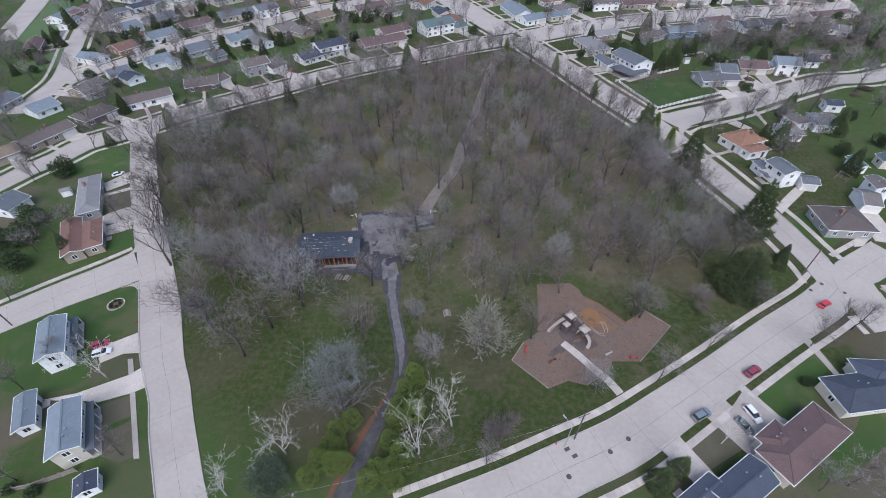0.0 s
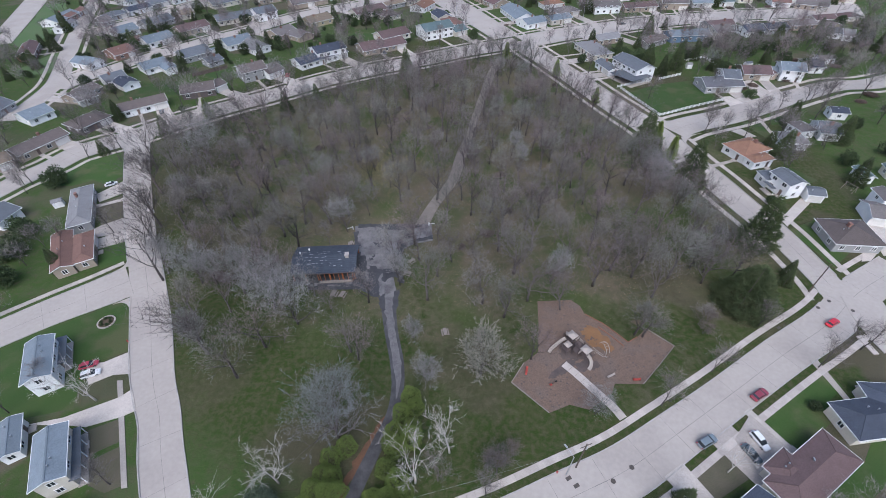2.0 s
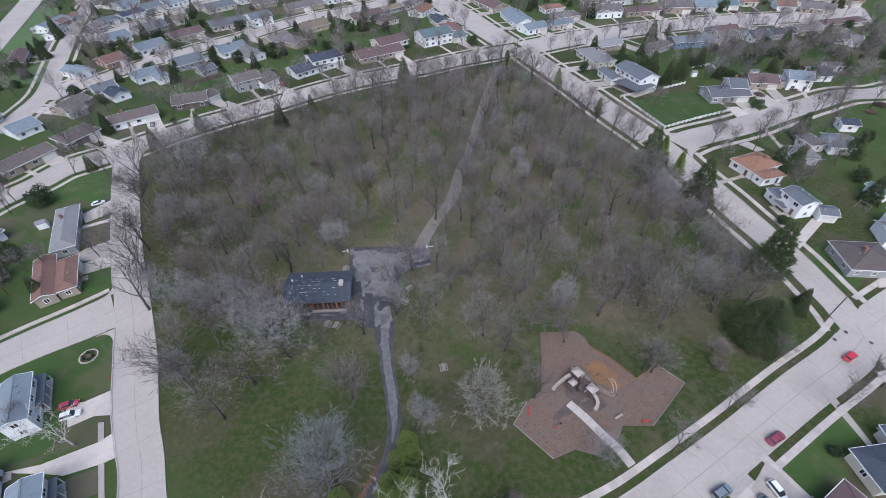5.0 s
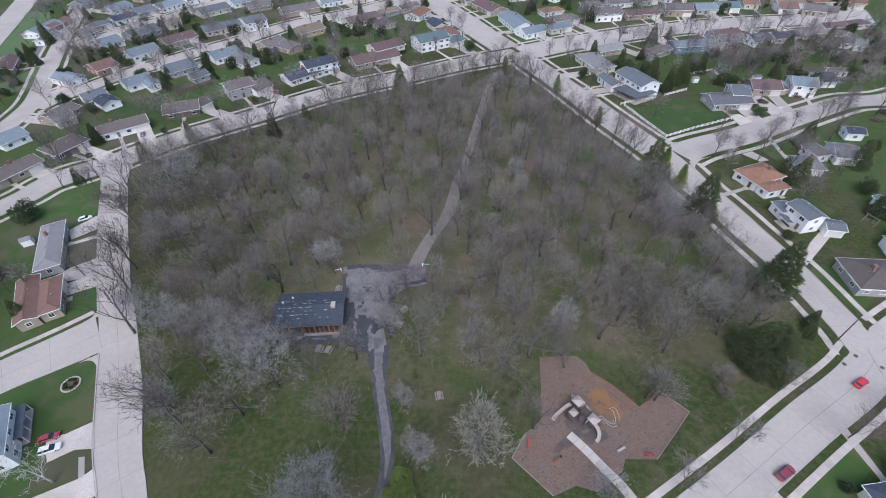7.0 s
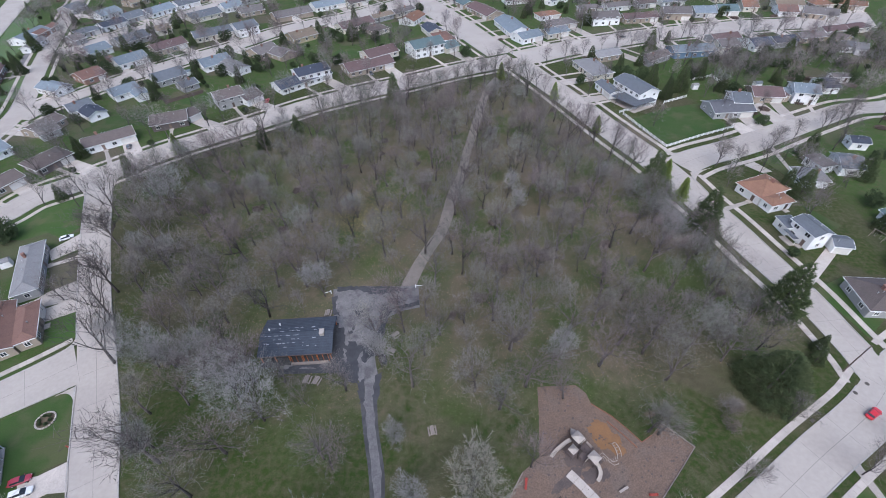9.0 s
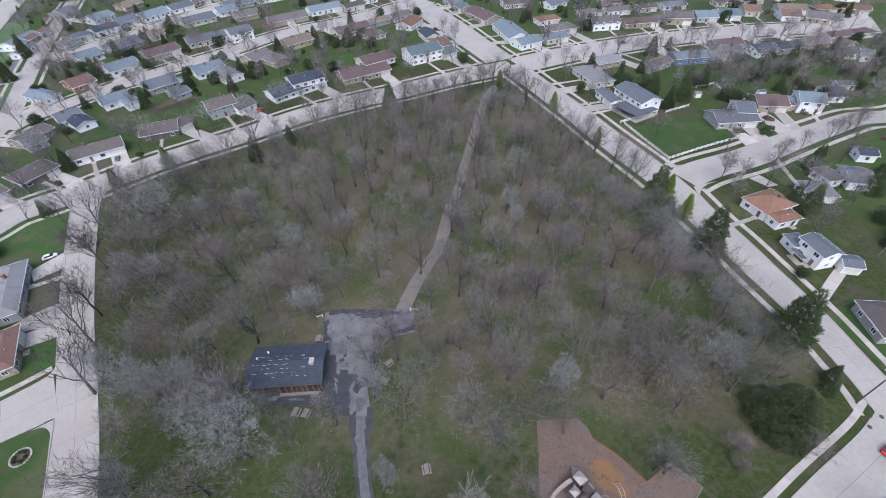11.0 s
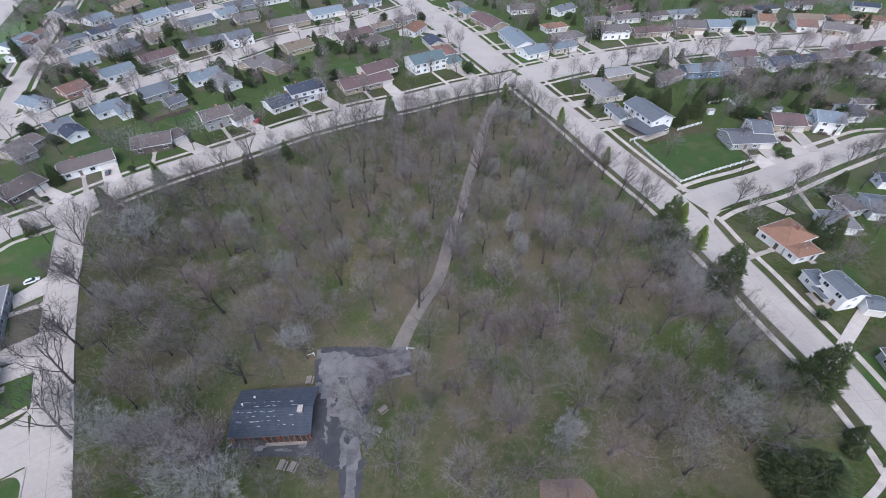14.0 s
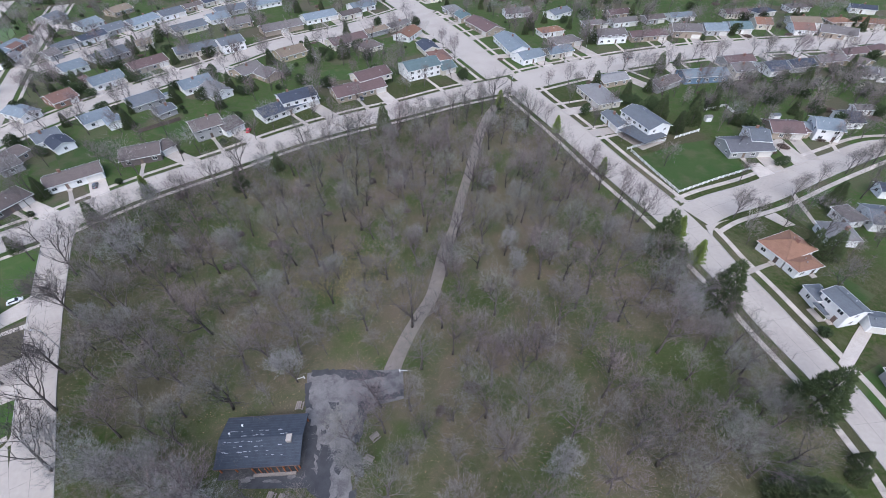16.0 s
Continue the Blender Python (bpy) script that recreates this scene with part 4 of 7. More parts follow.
OAKS = [stock(bare_tree("bare_tree", 10 + i, h, sp, lb, 1250, 0.33, fi, tw, label=tl)) for i, (h, sp, lb, fi, tw, tl) in enumerate([
    (17, 7.6, 9, 0.24, "twig", "tall leafless park tree with grey-brown twigs on leaf litter"), (15, 7.0, 9, 0.2, "twig_plum", "leafless park tree with a fine brown crown"),
    (18, 6.4, 10, 0.34, "twig_moss", "slender leafless tree with a high narrow crown"), (15.5, 8.0, 9, 0.2, "twig_plum", "spreading leafless tree with dark limbs"),
    (14, 6.4, 9, 0.2, "twig", "small leafless wood tree among leaf litter"), (17, 7.0, 10, 0.28, "twig_moss", "leafless tree with a straight dark trunk")])]
YOUNG = [stock(bare_tree("young_tree", 40 + i, 10, 3.6, 6, 620, 0.11, 0.3, label="thin young leafless tree", fork=4)) for i in range(3)]
STREET = [stock(bare_tree("street_tree", 50 + i, 9.5, 4.0, 8, 560, 0.15, 0.25, label="small leafless street tree on the grass verge", fork=4, lift=0.95)) for i in range(3)]
GARDEN = [stock(bare_tree("garden_tree", 150 + i, h, sp, 8, 900, 0.17, 0.22, "twig_pale", label="leafless garden tree with a rounded brown crown", fork=3)) for i, (h, sp) in enumerate([(11, 4.6), (10, 4.2), (12, 4.4), (9.5, 4.8)])]
FAR = [stock(bare_tree("yard_tree", 170 + i, h, sp, 8, 620, 0.17, 0.2, tw, label=tl, fork=3, twig_w=0.034, dome=0.5)) for i, (h, sp, tw, tl) in enumerate([
    (12, 5.0, "twig_plum", "leafless yard tree with plum-brown twigs"), (11, 4.8, "twig", "leafless yard tree with a brown crown"), (13, 5.2, "twig_pale", "tall pale-twigged leafless yard tree"), (10, 5.0, "twig_grey", "grey-twigged leafless yard tree")])]
DEAD = stock(bare_tree("dead_tree", 95, 6.5, 6.2, 9, 520, 0.2, 0.1, "twig_pale", "bark_worn", label="low spreading dead tree with bleached limbs", lift=0.35, dome=0.0, twig_w=0.026))
GREY = [stock(bare_tree("grey_tree", 60 + i, h, sp, 11, 5200, 0.26, 0.12, "twig_grey", dome=0.5, label="round-crowned tree with dense lilac-grey twigs", twig_len=(0.7, 1.5), twig_w=0.022)) for i, (h, sp) in enumerate([(14.5, 8.2), (13.0, 6.4)])]
BUD = stock(bare_tree("budding_tree", 70, 12.0, 7.4, 11, 6500, 0.2, 0.12, "twig_bud", "bark", dome=0.45, label="round tree with pale yellowish budding twigs on the lawn", twig_len=(0.4, 0.85), twig_w=0.036))
FRONT = stock(bare_tree("grey_tree", 64, 12.0, 9.4, 13, 15000, 0.3, 0.06, "twig_blue", dome=0.6, label="broad round tree with dense blue-grey twigs on the lawn", twig_len=(0.35, 0.8), twig_w=0.02))
PALE = [stock(bare_tree("pale_tree", 80 + i, 11.0, 6.4, 6, 480, 0.21, 0.12, "bark_white", "bark_white", label="bare tree with bleached white branches", fork=5, twig_w=0.024, lift=0.95, thick=0.95, dome=0.0, twig_len=(0.5, 1.2))) for i in range(3)]
LEANER = [stock(bare_tree("kerbside_tree", 90 + i, 16, 8.4, 9, 900, 0.36, 0.35, "bark", label="dark leafless tree reaching over the street", lean=-0.32, twig_w=0.034, thick=1.5)) for i in range(2)]
SPRUCE = [stock(dense_conifer("spruce", 100 + i, h, r, "dark green spruce with layered boughs", n, 0.55, bulge=0.9, rag=0.35)) for i, (h, r, n) in enumerate([(14, 4.3, 5200), (12.0, 4.4, 4800), (10, 3.1, 2600)])]
BROAD = stock(dense_conifer("spruce", 105, 12.5, 7.4, "broad dark green spruce with boughs down to the lawn", 26000, 0.42, bulge=0.6, rag=0.3))
BLUE = stock(leafy("blue_pine", 118, 3.9, 3.0, 7000, 0.2, "needles_blue", "rounded blue-green pine on the lawn", "tree", lobes=4))
PINE = [stock(dense_conifer("pine", 110 + i, 16.5, 5.2, "tall ragged dark green pine beside the street", 11000, 0.5, "needles_pine", bulge=0.75, rag=0.65, base=0.05)) for i in range(2)]
YOUNG_PINE = stock(conifer("young_pine", 115, 10, 2.8, "yellowish open young pine", "needles_lit", droop=-0.2, bare=0.12, dense=0.6))
CEDAR = [stock(leafy("cedar_shrub", 120 + i, 1.95, 2.5, 5200, 0.125, "needles_lit", "rounded yellow-green cedar shrub beside the drive", taper=True)) for i in range(3)]
SHRUB = [stock(leafy("evergreen_shrub", 130 + i, 1.3, 1.1, 750, 0.23, "shrub", "dense dark evergreen garden shrub", lobes=3)) for i in range(2)]
HEDGE_TREE = stock(leafy("evergreen_tree", 140, 3.0, 3.6, 1700, 0.46, "shrub", "broad dark evergreen tree in a back garden", "tree", lobes=5))
BARE_SHRUB = stock(bare_tree("bare_shrub", 147, 2.6, 2.1, 12, 1500, 0.05, 0.03, "brush", label="low bare shrub with mauve-brown twigs", fork=4, twig_len=(0.3, 0.8), twig_w=0.014, thick=0.5, dome=0.5))
REDBUSH = stock(leafy("red_shrub", 145, 2.4, 0.6, 1900, 0.2, "shrub_red", "low bare reddish shrub", lobes=4, stem=False))
BRUSH = [stock(leafy("brush_tangle", 160 + i, 0.9, 0.45, 260, 0.42, "brush", "low dark tangle of dead brush on leaf litter", "brush", lobes=3, stem=False)) for i in range(2)]

# ---- houses ----
LOTS, HOMES = [], []
WINDOW = {}
def window_mesh(w, h):
    """A frame with a recessed pane, made once for each size and shared."""
    if (w, h) not in WINDOW:
        fr = Mesh()
        for sx, sz, bw, bh in ((0, h / 2, w + 0.2, 0.1), (0, -h / 2, w + 0.28, 0.12), (w / 2, 0, 0.1, h), (-w / 2, 0, 0.1, h), (0, 0, 0.07, h)):
            fr.box(sx, 0, sz, bw, 0.14, bh)
        a = bpy.data.meshes.new("window")
        a.from_pydata(fr.v, [], fr.f)
        a.materials.append(M["trim"])
        pn = Mesh().box(0, 0.03, 0, w - 0.05, 0.04, h - 0.05)
        b = bpy.data.meshes.new("pane")
        b.from_pydata(pn.v, [], pn.f)
        b.materials.append(M["glass"])
        WINDOW[(w, h)] = (a, b)
    return WINDOW[(w, h)]

def add_window(house_ob, x, y, z, rz, w=1.5, h=1.2):
    at = house_ob.matrix_basis @ Vector((x, y, 0))
    out = (house_ob.matrix_basis.to_3x3() @ Matrix.Rotation(radians(rz), 3, "Z")) @ Vector((0, -1, 0))
    if out.dot((Vector((4, 25, 0)) - at).normalized()) < -0.08:
        return                          # walls turned away from the park stay plain
    a, b = window_mesh(w, h)
    o = new("window", a)
    o.parent = house_ob
    o.matrix_basis = pose(x, y, z, 0, 0, rz)
    q = new("pane", b)
    q.parent = o

def garage_mesh(w, h=2.2):
    key = ("g", round(w, 1))
    if key not in WINDOW:
        # one sheet with a groove between its four panels
        prof = []
        for i in range(4):
            prof += [(0.0, h * i / 4 + 0.02), (-0.05, h * i / 4 + 0.05), (-0.05, h * (i + 1) / 4 - 0.03), (0.0, h * (i + 1) / 4)]
        prof += [(0.06, h), (0.06, 0.0)]
        g = Mesh()
        k = len(prof)
        g.add([(sx * w / 2, py, pz) for sx in (-1, 1) for py, pz in prof], [(i, (i + 1) % k, k + (i + 1) % k, k + i) for i in range(k)] + [tuple(range(k))[::-1], tuple(range(k, 2 * k))])
        me = bpy.data.meshes.new("garage_door")
        me.from_pydata(g.v, [], g.f)
        me.materials.append(M["garage"])
        WINDOW[key] = me
    return WINDOW[key]

ROOF_WORD = {"brown": "brown", "navy": "dark blue", "maroon": "maroon", "teal": "grey-green", "slate": "slate-grey", "bluegrey": "blue-grey", "palegrey": "pale grey", "taupe": "taupe", "tan": "tan",
             "orange": "orange-brown", "redbrown": "red-brown", "darkgrey": "dark grey", "shingleblue": "dark blue-black"}
WALL_WORD = {"cream": "cream", "white": "white", "tan": "tan", "brownwall": "dark brown", "grey": "grey", "brick": "brick", "yellow": "pale yellow", "blue": "blue"}

def house(x, y, rot, L, W, eave, shape, roof, wall, extra=""):
    """A house of siding under a shingle roof, its long side along rot. g: garage door in the front, G: a garage, u: an upper storey that rises from a lower roof."""
    rnd = random.Random(round(x * 7 + y * 13))
    _, rk, rp = nearest_road(x, y)
    nx, ny = -math.sin(radians(rot)), math.cos(radians(rot))
    to = (rp[0] - x, rp[1] - y)
    if to[0] * nx + to[1] * ny > 0:
        rot += 180                      # local -y looks at the street
    garage = extra == "G"
    if extra == "" and L > 10.5 and eave < 4 and rnd.random() < 0.75:
        extra = "g"
    name = "garage" if garage or L * W < 34 else "house"
    storeys = "two-storey " if eave > 4 and extra != "u" else ""
    HOMES.append((x, y, max(L, W)))
    e = empty(name, pose(x, y, 0, 0, 0, rot), f"{storeys}{WALL_WORD[wall]} sided {'detached garage' if name == 'garage' else 'suburban house'} with {ROOF_WORD[roof]} shingle {'hipped ' if shape == 'hip' else 'gable '}roof", name)
    ov = 0.45 if L > 6 else 0.3
    a, b = L / 2 - ov, W / 2 - ov
    rise = (b + ov) * (0.36 if shape == "gable" else 0.34)
    z0 = 2.6 if extra == "u" else 0.0
    v = [(-a, -b, z0), (a, -b, z0), (a, b, z0), (-a, b, z0), (-a, -b, eave), (a, -b, eave), (a, b, eave), (-a, b, eave)]
    f = [(0, 1, 5, 4), (2, 3, 7, 6)]
    wr = rise * b / (b + ov) * 0.97
    if shape == "gable":
        v += [(-a, 0, eave + wr), (a, 0, eave + wr)]
        f += [(1, 2, 6, 9, 5), (3, 0, 4, 8, 7)]
    else:
        f += [(1, 2, 6, 5), (3, 0, 4, 7)]
    obj("wall", v, f, M["wall_" + wall], e)
    # roof: slopes with thickness, and white boards along eaves and rakes
    th = 0.14
    A, B = a + ov, b + ov
    ze = eave - 0.05
    rm, tm = Mesh(), Mesh()
    if shape == "gable":
        sec = [(-B, ze), (0, ze + rise), (B, ze), (B, ze + th), (0, ze + rise + th), (-B, ze + th)]
        rm.add([(sx * A, py, pz) for sx in (-1, 1) for py, pz in sec], [(i, 6 + i, 6 + (i + 1) % 6, (i + 1) % 6) for i in range(6)] + [(0, 1, 4, 5), (1, 2, 3, 4), (6, 11, 10, 7), (7, 10, 9, 8)])
    else:
        k = max(A - B, 0.15)
        lo = [(-A, -B, ze), (A, -B, ze), (A, B, ze), (-A, B, ze)]
        up = [(p[0], p[1], ze + th) for p in lo]
        r1, r2 = (-k, 0, ze + rise + th), (k, 0, ze + rise + th)
        rm.add(lo + up + [r1, r2], [(3, 2, 1, 0), (0, 1, 5, 4), (1, 2, 6, 5), (2, 3, 7, 6), (3, 0, 4, 7), (4, 5, 9, 8), (6, 7, 8, 9), (5, 6, 9), (7, 4, 8)])
    roof_ob = rm.make("roof", M["roof_" + roof], e)
    if shape == "hip" and y < 150:
        for s in (1, -1):
            for t in (1, -1):
                Mesh().tube([(s * A, t * B, ze + th), (s * k, 0, ze + rise + th)], [0.08, 0.08], 4).make("hip_cap", M["roof_" + roof], roof_ob)
    elif y < 150:
        Mesh().box(0, 0, ze + rise + th, 2 * A, 0.3, 0.06).make("ridge_cap", M["roof_" + roof], roof_ob)
    # a white board runs round the roof's edge, along eaves and rakes
    if shape == "gable":
        loop = [(-A, -B, ze), (A, -B, ze), (A, 0, ze + rise), (A, B, ze), (-A, B, ze), (-A, 0, ze + rise)]
    else:
        loop = [(-A, -B, ze), (A, -B, ze), (A, B, ze), (-A, B, ze)]
    nl = len(loop)
    gx, gy = (A + 0.08) / A, (B + 0.08) / B
    tv = [(px, py, pz - 0.06) for px, py, pz in loop] + [(px * gx, py * gy, pz - 0.06) for px, py, pz in loop] + [(px * gx, py * gy, pz + 0.13) for px, py, pz in loop] + [(px, py, pz + 0.13) for px, py, pz in loop]
    tm.add(tv, [(r * nl + i, r * nl + (i + 1) % nl, ((r + 1) % 4) * nl + (i + 1) % nl, ((r + 1) % 4) * nl + i) for r in range(4) for i in range(nl)])
    tm.make("fascia", M["trim"], e)
    # vents and chimney
    for i in range(1 if garage else 2):
        vx, vy = rnd.uniform(-0.6, 0.6) * a, rnd.choice((-1, 1)) * rnd.uniform(0.2, 0.5) * b
        vz = ze + rise * (1 - abs(vy) / B) + th
        if shape == "hip":
            vx *= 0.4
        vm = Mesh().tube([(vx, vy, vz - 0.1), (vx, vy, vz + 0.35)], [0.09, 0.09], 6)
        vm.box(vx, vy, vz + 0.38, 0.26, 0.26, 0.08)
        vm.make("roof_vent", M["steel"], roof_ob)
    if not garage and L * W > 70 and rnd.random() < 0.55:
        cx, cy = rnd.uniform(-0.4, 0.4) * a, 0.22 * b
        cz = ze + rise * 0.6
        cm = Mesh().box(cx, cy, cz + 0.75, 0.85, 0.6, 1.7)
        cm.box(cx, cy, cz + 1.62, 1.0, 0.75, 0.14)
        cm.make("chimney", M["brick"], e)
    # openings
    y_out = b + 0.02
    if garage:
        long_front = L >= W
        gw = min((L if long_front else W) - 1.6, 4.8)
        g = new("garage_door", garage_mesh(gw))
        g.parent = e
        g.matrix_basis = pose(0, -y_out, 0.02)
        spans = []
    else:
        spans = [(-a, a)]
        if extra == "g" and L > 9:
            gw = min(4.8, L * 0.32)
            gx = a - gw / 2 - 0.5
            g = new("garage_door", garage_mesh(gw))
            g.parent = e
            g.matrix_basis = pose(gx, -y_out, 0.02)
            spans = [(-a, gx - gw / 2 - 0.4)]
            LOTS.append((x, y, rot, gx, b, gw))
    floors = [1.55] if eave < 4 else ([1.5, 4.0] if extra != "u" else [4.1])
    if extra == "u":
        spans = [(-a, a)]
    for fz in floors:
        for lo_x, hi_x in spans:
            n = max(1, int((hi_x - lo_x) / 3.4))
            for i in range(n):
                wx = lo_x + (hi_x - lo_x) * (i + 0.5) / n
                if fz < 2 and i == n // 2 and n > 1:
                    d = Mesh().box(wx, -y_out, 1.05, 0.95, 0.1, 2.05)
                    d.box(wx, -y_out - 0.02, 2.13, 1.15, 0.12, 0.12)
                    d.make("door", M["door"], e)
                    if L * W > 70:
                        LOTS.append((x, y, rot, wx, b, 0.5))
                    st = Mesh().box(wx, -y_out - 0.7, 0.1, 1.6, 1.3, 0.3)
                    st.make("doorstep", M["walk"], e)
                    continue
                add_window(e, wx, -y_out, fz, 0, 1.5 if L > 8 else 1.1)
        n = max(1, int(2 * a / 4.2))
        for i in range(n):
            add_window(e, -a + 2 * a * (i + 0.5) / n, y_out, fz, 180, 1.3)
        if not garage:
            for s in (1, -1):
                m = max(1, int(2 * b / 3.6))
                for i in range(m):
                    add_window(e, s * (a + 0.02), -b + 2 * b * (i + 0.5) / m, fz, 90 * s, 1.1)
    if garage:
        LOTS.append((x, y, rot, 0, b, min(gw, 4.8)))
    return e

def porch(x, y, rot, L, W, eave):
    """A lean-to roof on posts against a house."""
    e = empty("porch", pose(x, y, 0, 0, 0, rot), "open porch with a low slate-grey lean-to roof", "porch")
    q = [(-L / 2, -W / 2, eave), (L / 2, -W / 2, eave), (L / 2, W / 2, eave + 0.35), (-L / 2, W / 2, eave + 0.35)]
    obj("roof", q + [(a, b, c + 0.12) for a, b, c in q], [(4, 5, 6, 7), (3, 2, 1, 0), (0, 1, 5, 4), (1, 2, 6, 5), (2, 3, 7, 6), (3, 0, 4, 7)], M["roof_slate"], e)
    n = max(2, int(L / 2.4) + 1)
    for i in range(n):
        Mesh().box(-L / 2 + 0.15 + (L - 0.3) * i / (n - 1), -W / 2 + 0.15, eave / 2, 0.14, 0.14, eave).make("post", M["trim"], e)
    Mesh().box(0, 0, 0.12, L, W, 0.24).make("deck", M["walk"], e)
    return e

# ---- cars ----
PAINTS = {}
def paint(col):
    if col not in PAINTS:
        m = bpy.data.materials.new("car_paint")
        m.use_nodes = True
        b = m.node_tree.nodes["Principled BSDF"]
        b.inputs["Base Color"].default_value = (*col, 1)
        b.inputs["Roughness"].default_value, b.inputs["Coat Weight"].default_value, b.inputs["Coat Roughness"].default_value = 0.35, 0.8, 0.06
        PAINTS[col] = m
    return PAINTS[col]
M["lamp_red"] = glass_like("tail_lamp", (0.35, 0.02, 0.02), 0.2)
M["lamp_clear"] = glass_like("headlamp", (0.7, 0.7, 0.68), 0.1)

def car(x, y, rz, col, word, suv=False, L=4.6, z=0.06):
    """A car from lofted cross-sections: body, glasshouse, roof, wheels, lamps and plates."""
    s = L / 4.6
    e = empty("car", pose(x, y, z, 0, 0, rz) @ Matrix.Diagonal((s, s, s, 1)), f"{word} {'sport utility car' if suv else 'saloon car'} on pale concrete", "car")
    top = 1.72 if suv else 1.42
    belt = 1.02 if suv else 0.9
    st = [(-2.3, 0.70, 0.45, belt - 0.16), (-2.2, 0.82, 0.30, belt - 0.02), (-1.5, 0.90, 0.24, belt), (0.6, 0.90, 0.24, belt - 0.02), (1.5, 0.88, 0.24, belt - 0.1), (2.1, 0.82, 0.28, belt - 0.2), (2.3, 0.66, 0.42, belt - 0.34)]
    v, f = [], []
    for px, w, lo, hi in st:
        v += [(px, -w + 0.06, lo), (px, -w, (lo + hi) / 2), (px, -w + 0.05, hi - 0.05), (px, -w + 0.16, hi), (px, w - 0.16, hi), (px, w - 0.05, hi - 0.05), (px, w, (lo + hi) / 2), (px, w - 0.06, lo)]
    for i in range(len(st) - 1):
        for k in range(8):
            q = (k + 1) % 8
            f.append((i * 8 + k, i * 8 + 8 + k, i * 8 + 8 + q, i * 8 + q))
    f += [tuple(range(8)), tuple(range(len(st) * 8 - 1, len(st) * 8 - 9, -1))]
    obj("body", v, f, paint(col), e, smooth=False)
    back = -2.12 if suv else -1.75
    g = [(back, 0.76, belt - 0.02), (back + 0.32, 0.64, top - 0.05), (0.25, 0.64, top - 0.05), (1.15, 0.76, belt - 0.06)]
    gv = []
    for px, w, pz in g:
        gv += [(px, -w, pz), (px, w, pz)]
    obj("glasshouse", gv, [(0, 2, 4, 6), (1, 7, 5, 3), (0, 1, 3, 2), (4, 5, 7, 6), (2, 3, 5, 4)], M["glass"], e)
    rf = [(back + 0.28, 0.66, top - 0.06), (back + 0.45, 0.62, top), (0.1, 0.62, top), (0.34, 0.66, top - 0.06)]
    rv = []
    for px, w, pz in rf:
        rv += [(px, -w, pz), (px, w, pz)]
    obj("roof", rv + [(p[0], p[1], p[2] - 0.05) for p in rv], [(0, 1, 3, 2), (2, 3, 5, 4), (4, 5, 7, 6), (0, 8, 9, 1), (6, 7, 15, 14), (0, 2, 10, 8), (2, 4, 12, 10), (4, 6, 14, 12), (1, 9, 11, 3), (3, 11, 13, 5), (5, 13, 15, 7)], paint(col), e)
    for wx in (-1.42, 1.42):
        for sy in (-1, 1):
            w = Mesh().tube([(wx, sy * 0.7, 0.33), (wx, sy * 0.92, 0.33)], [0.33, 0.33], 14).make("wheel", M["rubber"], e)
            Mesh().tube([(wx, sy * 0.9, 0.33), (wx, sy * 0.935, 0.33)], [0.2, 0.18], 10).make("rim", M["steel"], w)
    for sy in (-1, 1):
        Mesh().box(2.2, sy * 0.6, belt - 0.36, 0.16, 0.34, 0.14).make("headlight", M["lamp_clear"], e)
        Mesh().box(-2.26, sy * 0.66, belt - 0.16, 0.12, 0.26, 0.18).make("tail_light", M["lamp_red"], e)
        Mesh().box(0.95, sy * 0.98, belt + 0.05, 0.14, 0.16, 0.13).make("mirror", paint(col), e)
    return e

# ---- park furniture ----
def picnic_table(x, y, rz, z=0.0):
    e = empty("picnic_table", pose(x, y, z, 0, 0, rz), "weathered grey wooden picnic table with two benches", "picnic table", "picnic tables by the shelter")
    for i in range(5):
        Mesh().box(0, (i - 2) * 0.16, 0.75, 1.9, 0.145, 0.045).make("tabletop_plank", M["wood"], e)
    for s in (1, -1):
        Mesh().box(0, s * 0.72, 0.45, 1.9, 0.26, 0.045).make("bench", M["wood"], e)
        fr = Mesh()
        fr.box(s * 0.65, 0, 0.4, 0.06, 1.6, 0.09)
        fr.box(s * 0.65, 0.38, 0.37, 0.06, 0.07, 0.86, rx=28)
        fr.box(s * 0.65, -0.38, 0.37, 0.06, 0.07, 0.86, rx=-28)
        fr.make("trestle", M["wood"], e)
    return e

def bollard_gate(x, y, rz):
    e = empty("barrier_post", pose(x, y, 0, 0, 0, rz), "white painted barrier post with a short arm", "barrier")
    Mesh().tube([(0, 0, 0), (0, 0, 1.15)], [0.13, 0.13], 10).make("post", M["trim"], e)
    Mesh().box(0.9, 0, 0.85, 1.8, 0.09, 0.12).make("arm", M["trim"], e)
    return e

def utility_pole(x, y, rz, h=9.5):
    e = empty("utility_pole", pose(x, y, 0, 0, 0, rz), "dark wooden utility pole with a cross-arm", "utility pole")
    Mesh().tube([(0, 0, -0.1), (0, 0, h)], [0.15, 0.1], 8).make("pole", M["pole"], e)
    Mesh().box(0, 0, h - 0.6, 2.2, 0.1, 0.12).make("cross_arm", M["pole"], e)
    Mesh().tube([(0.25, 0, h - 2.0), (0.25, 0, h - 1.2)], [0.2, 0.2], 8).make("transformer", M["steel"], e)
    return e

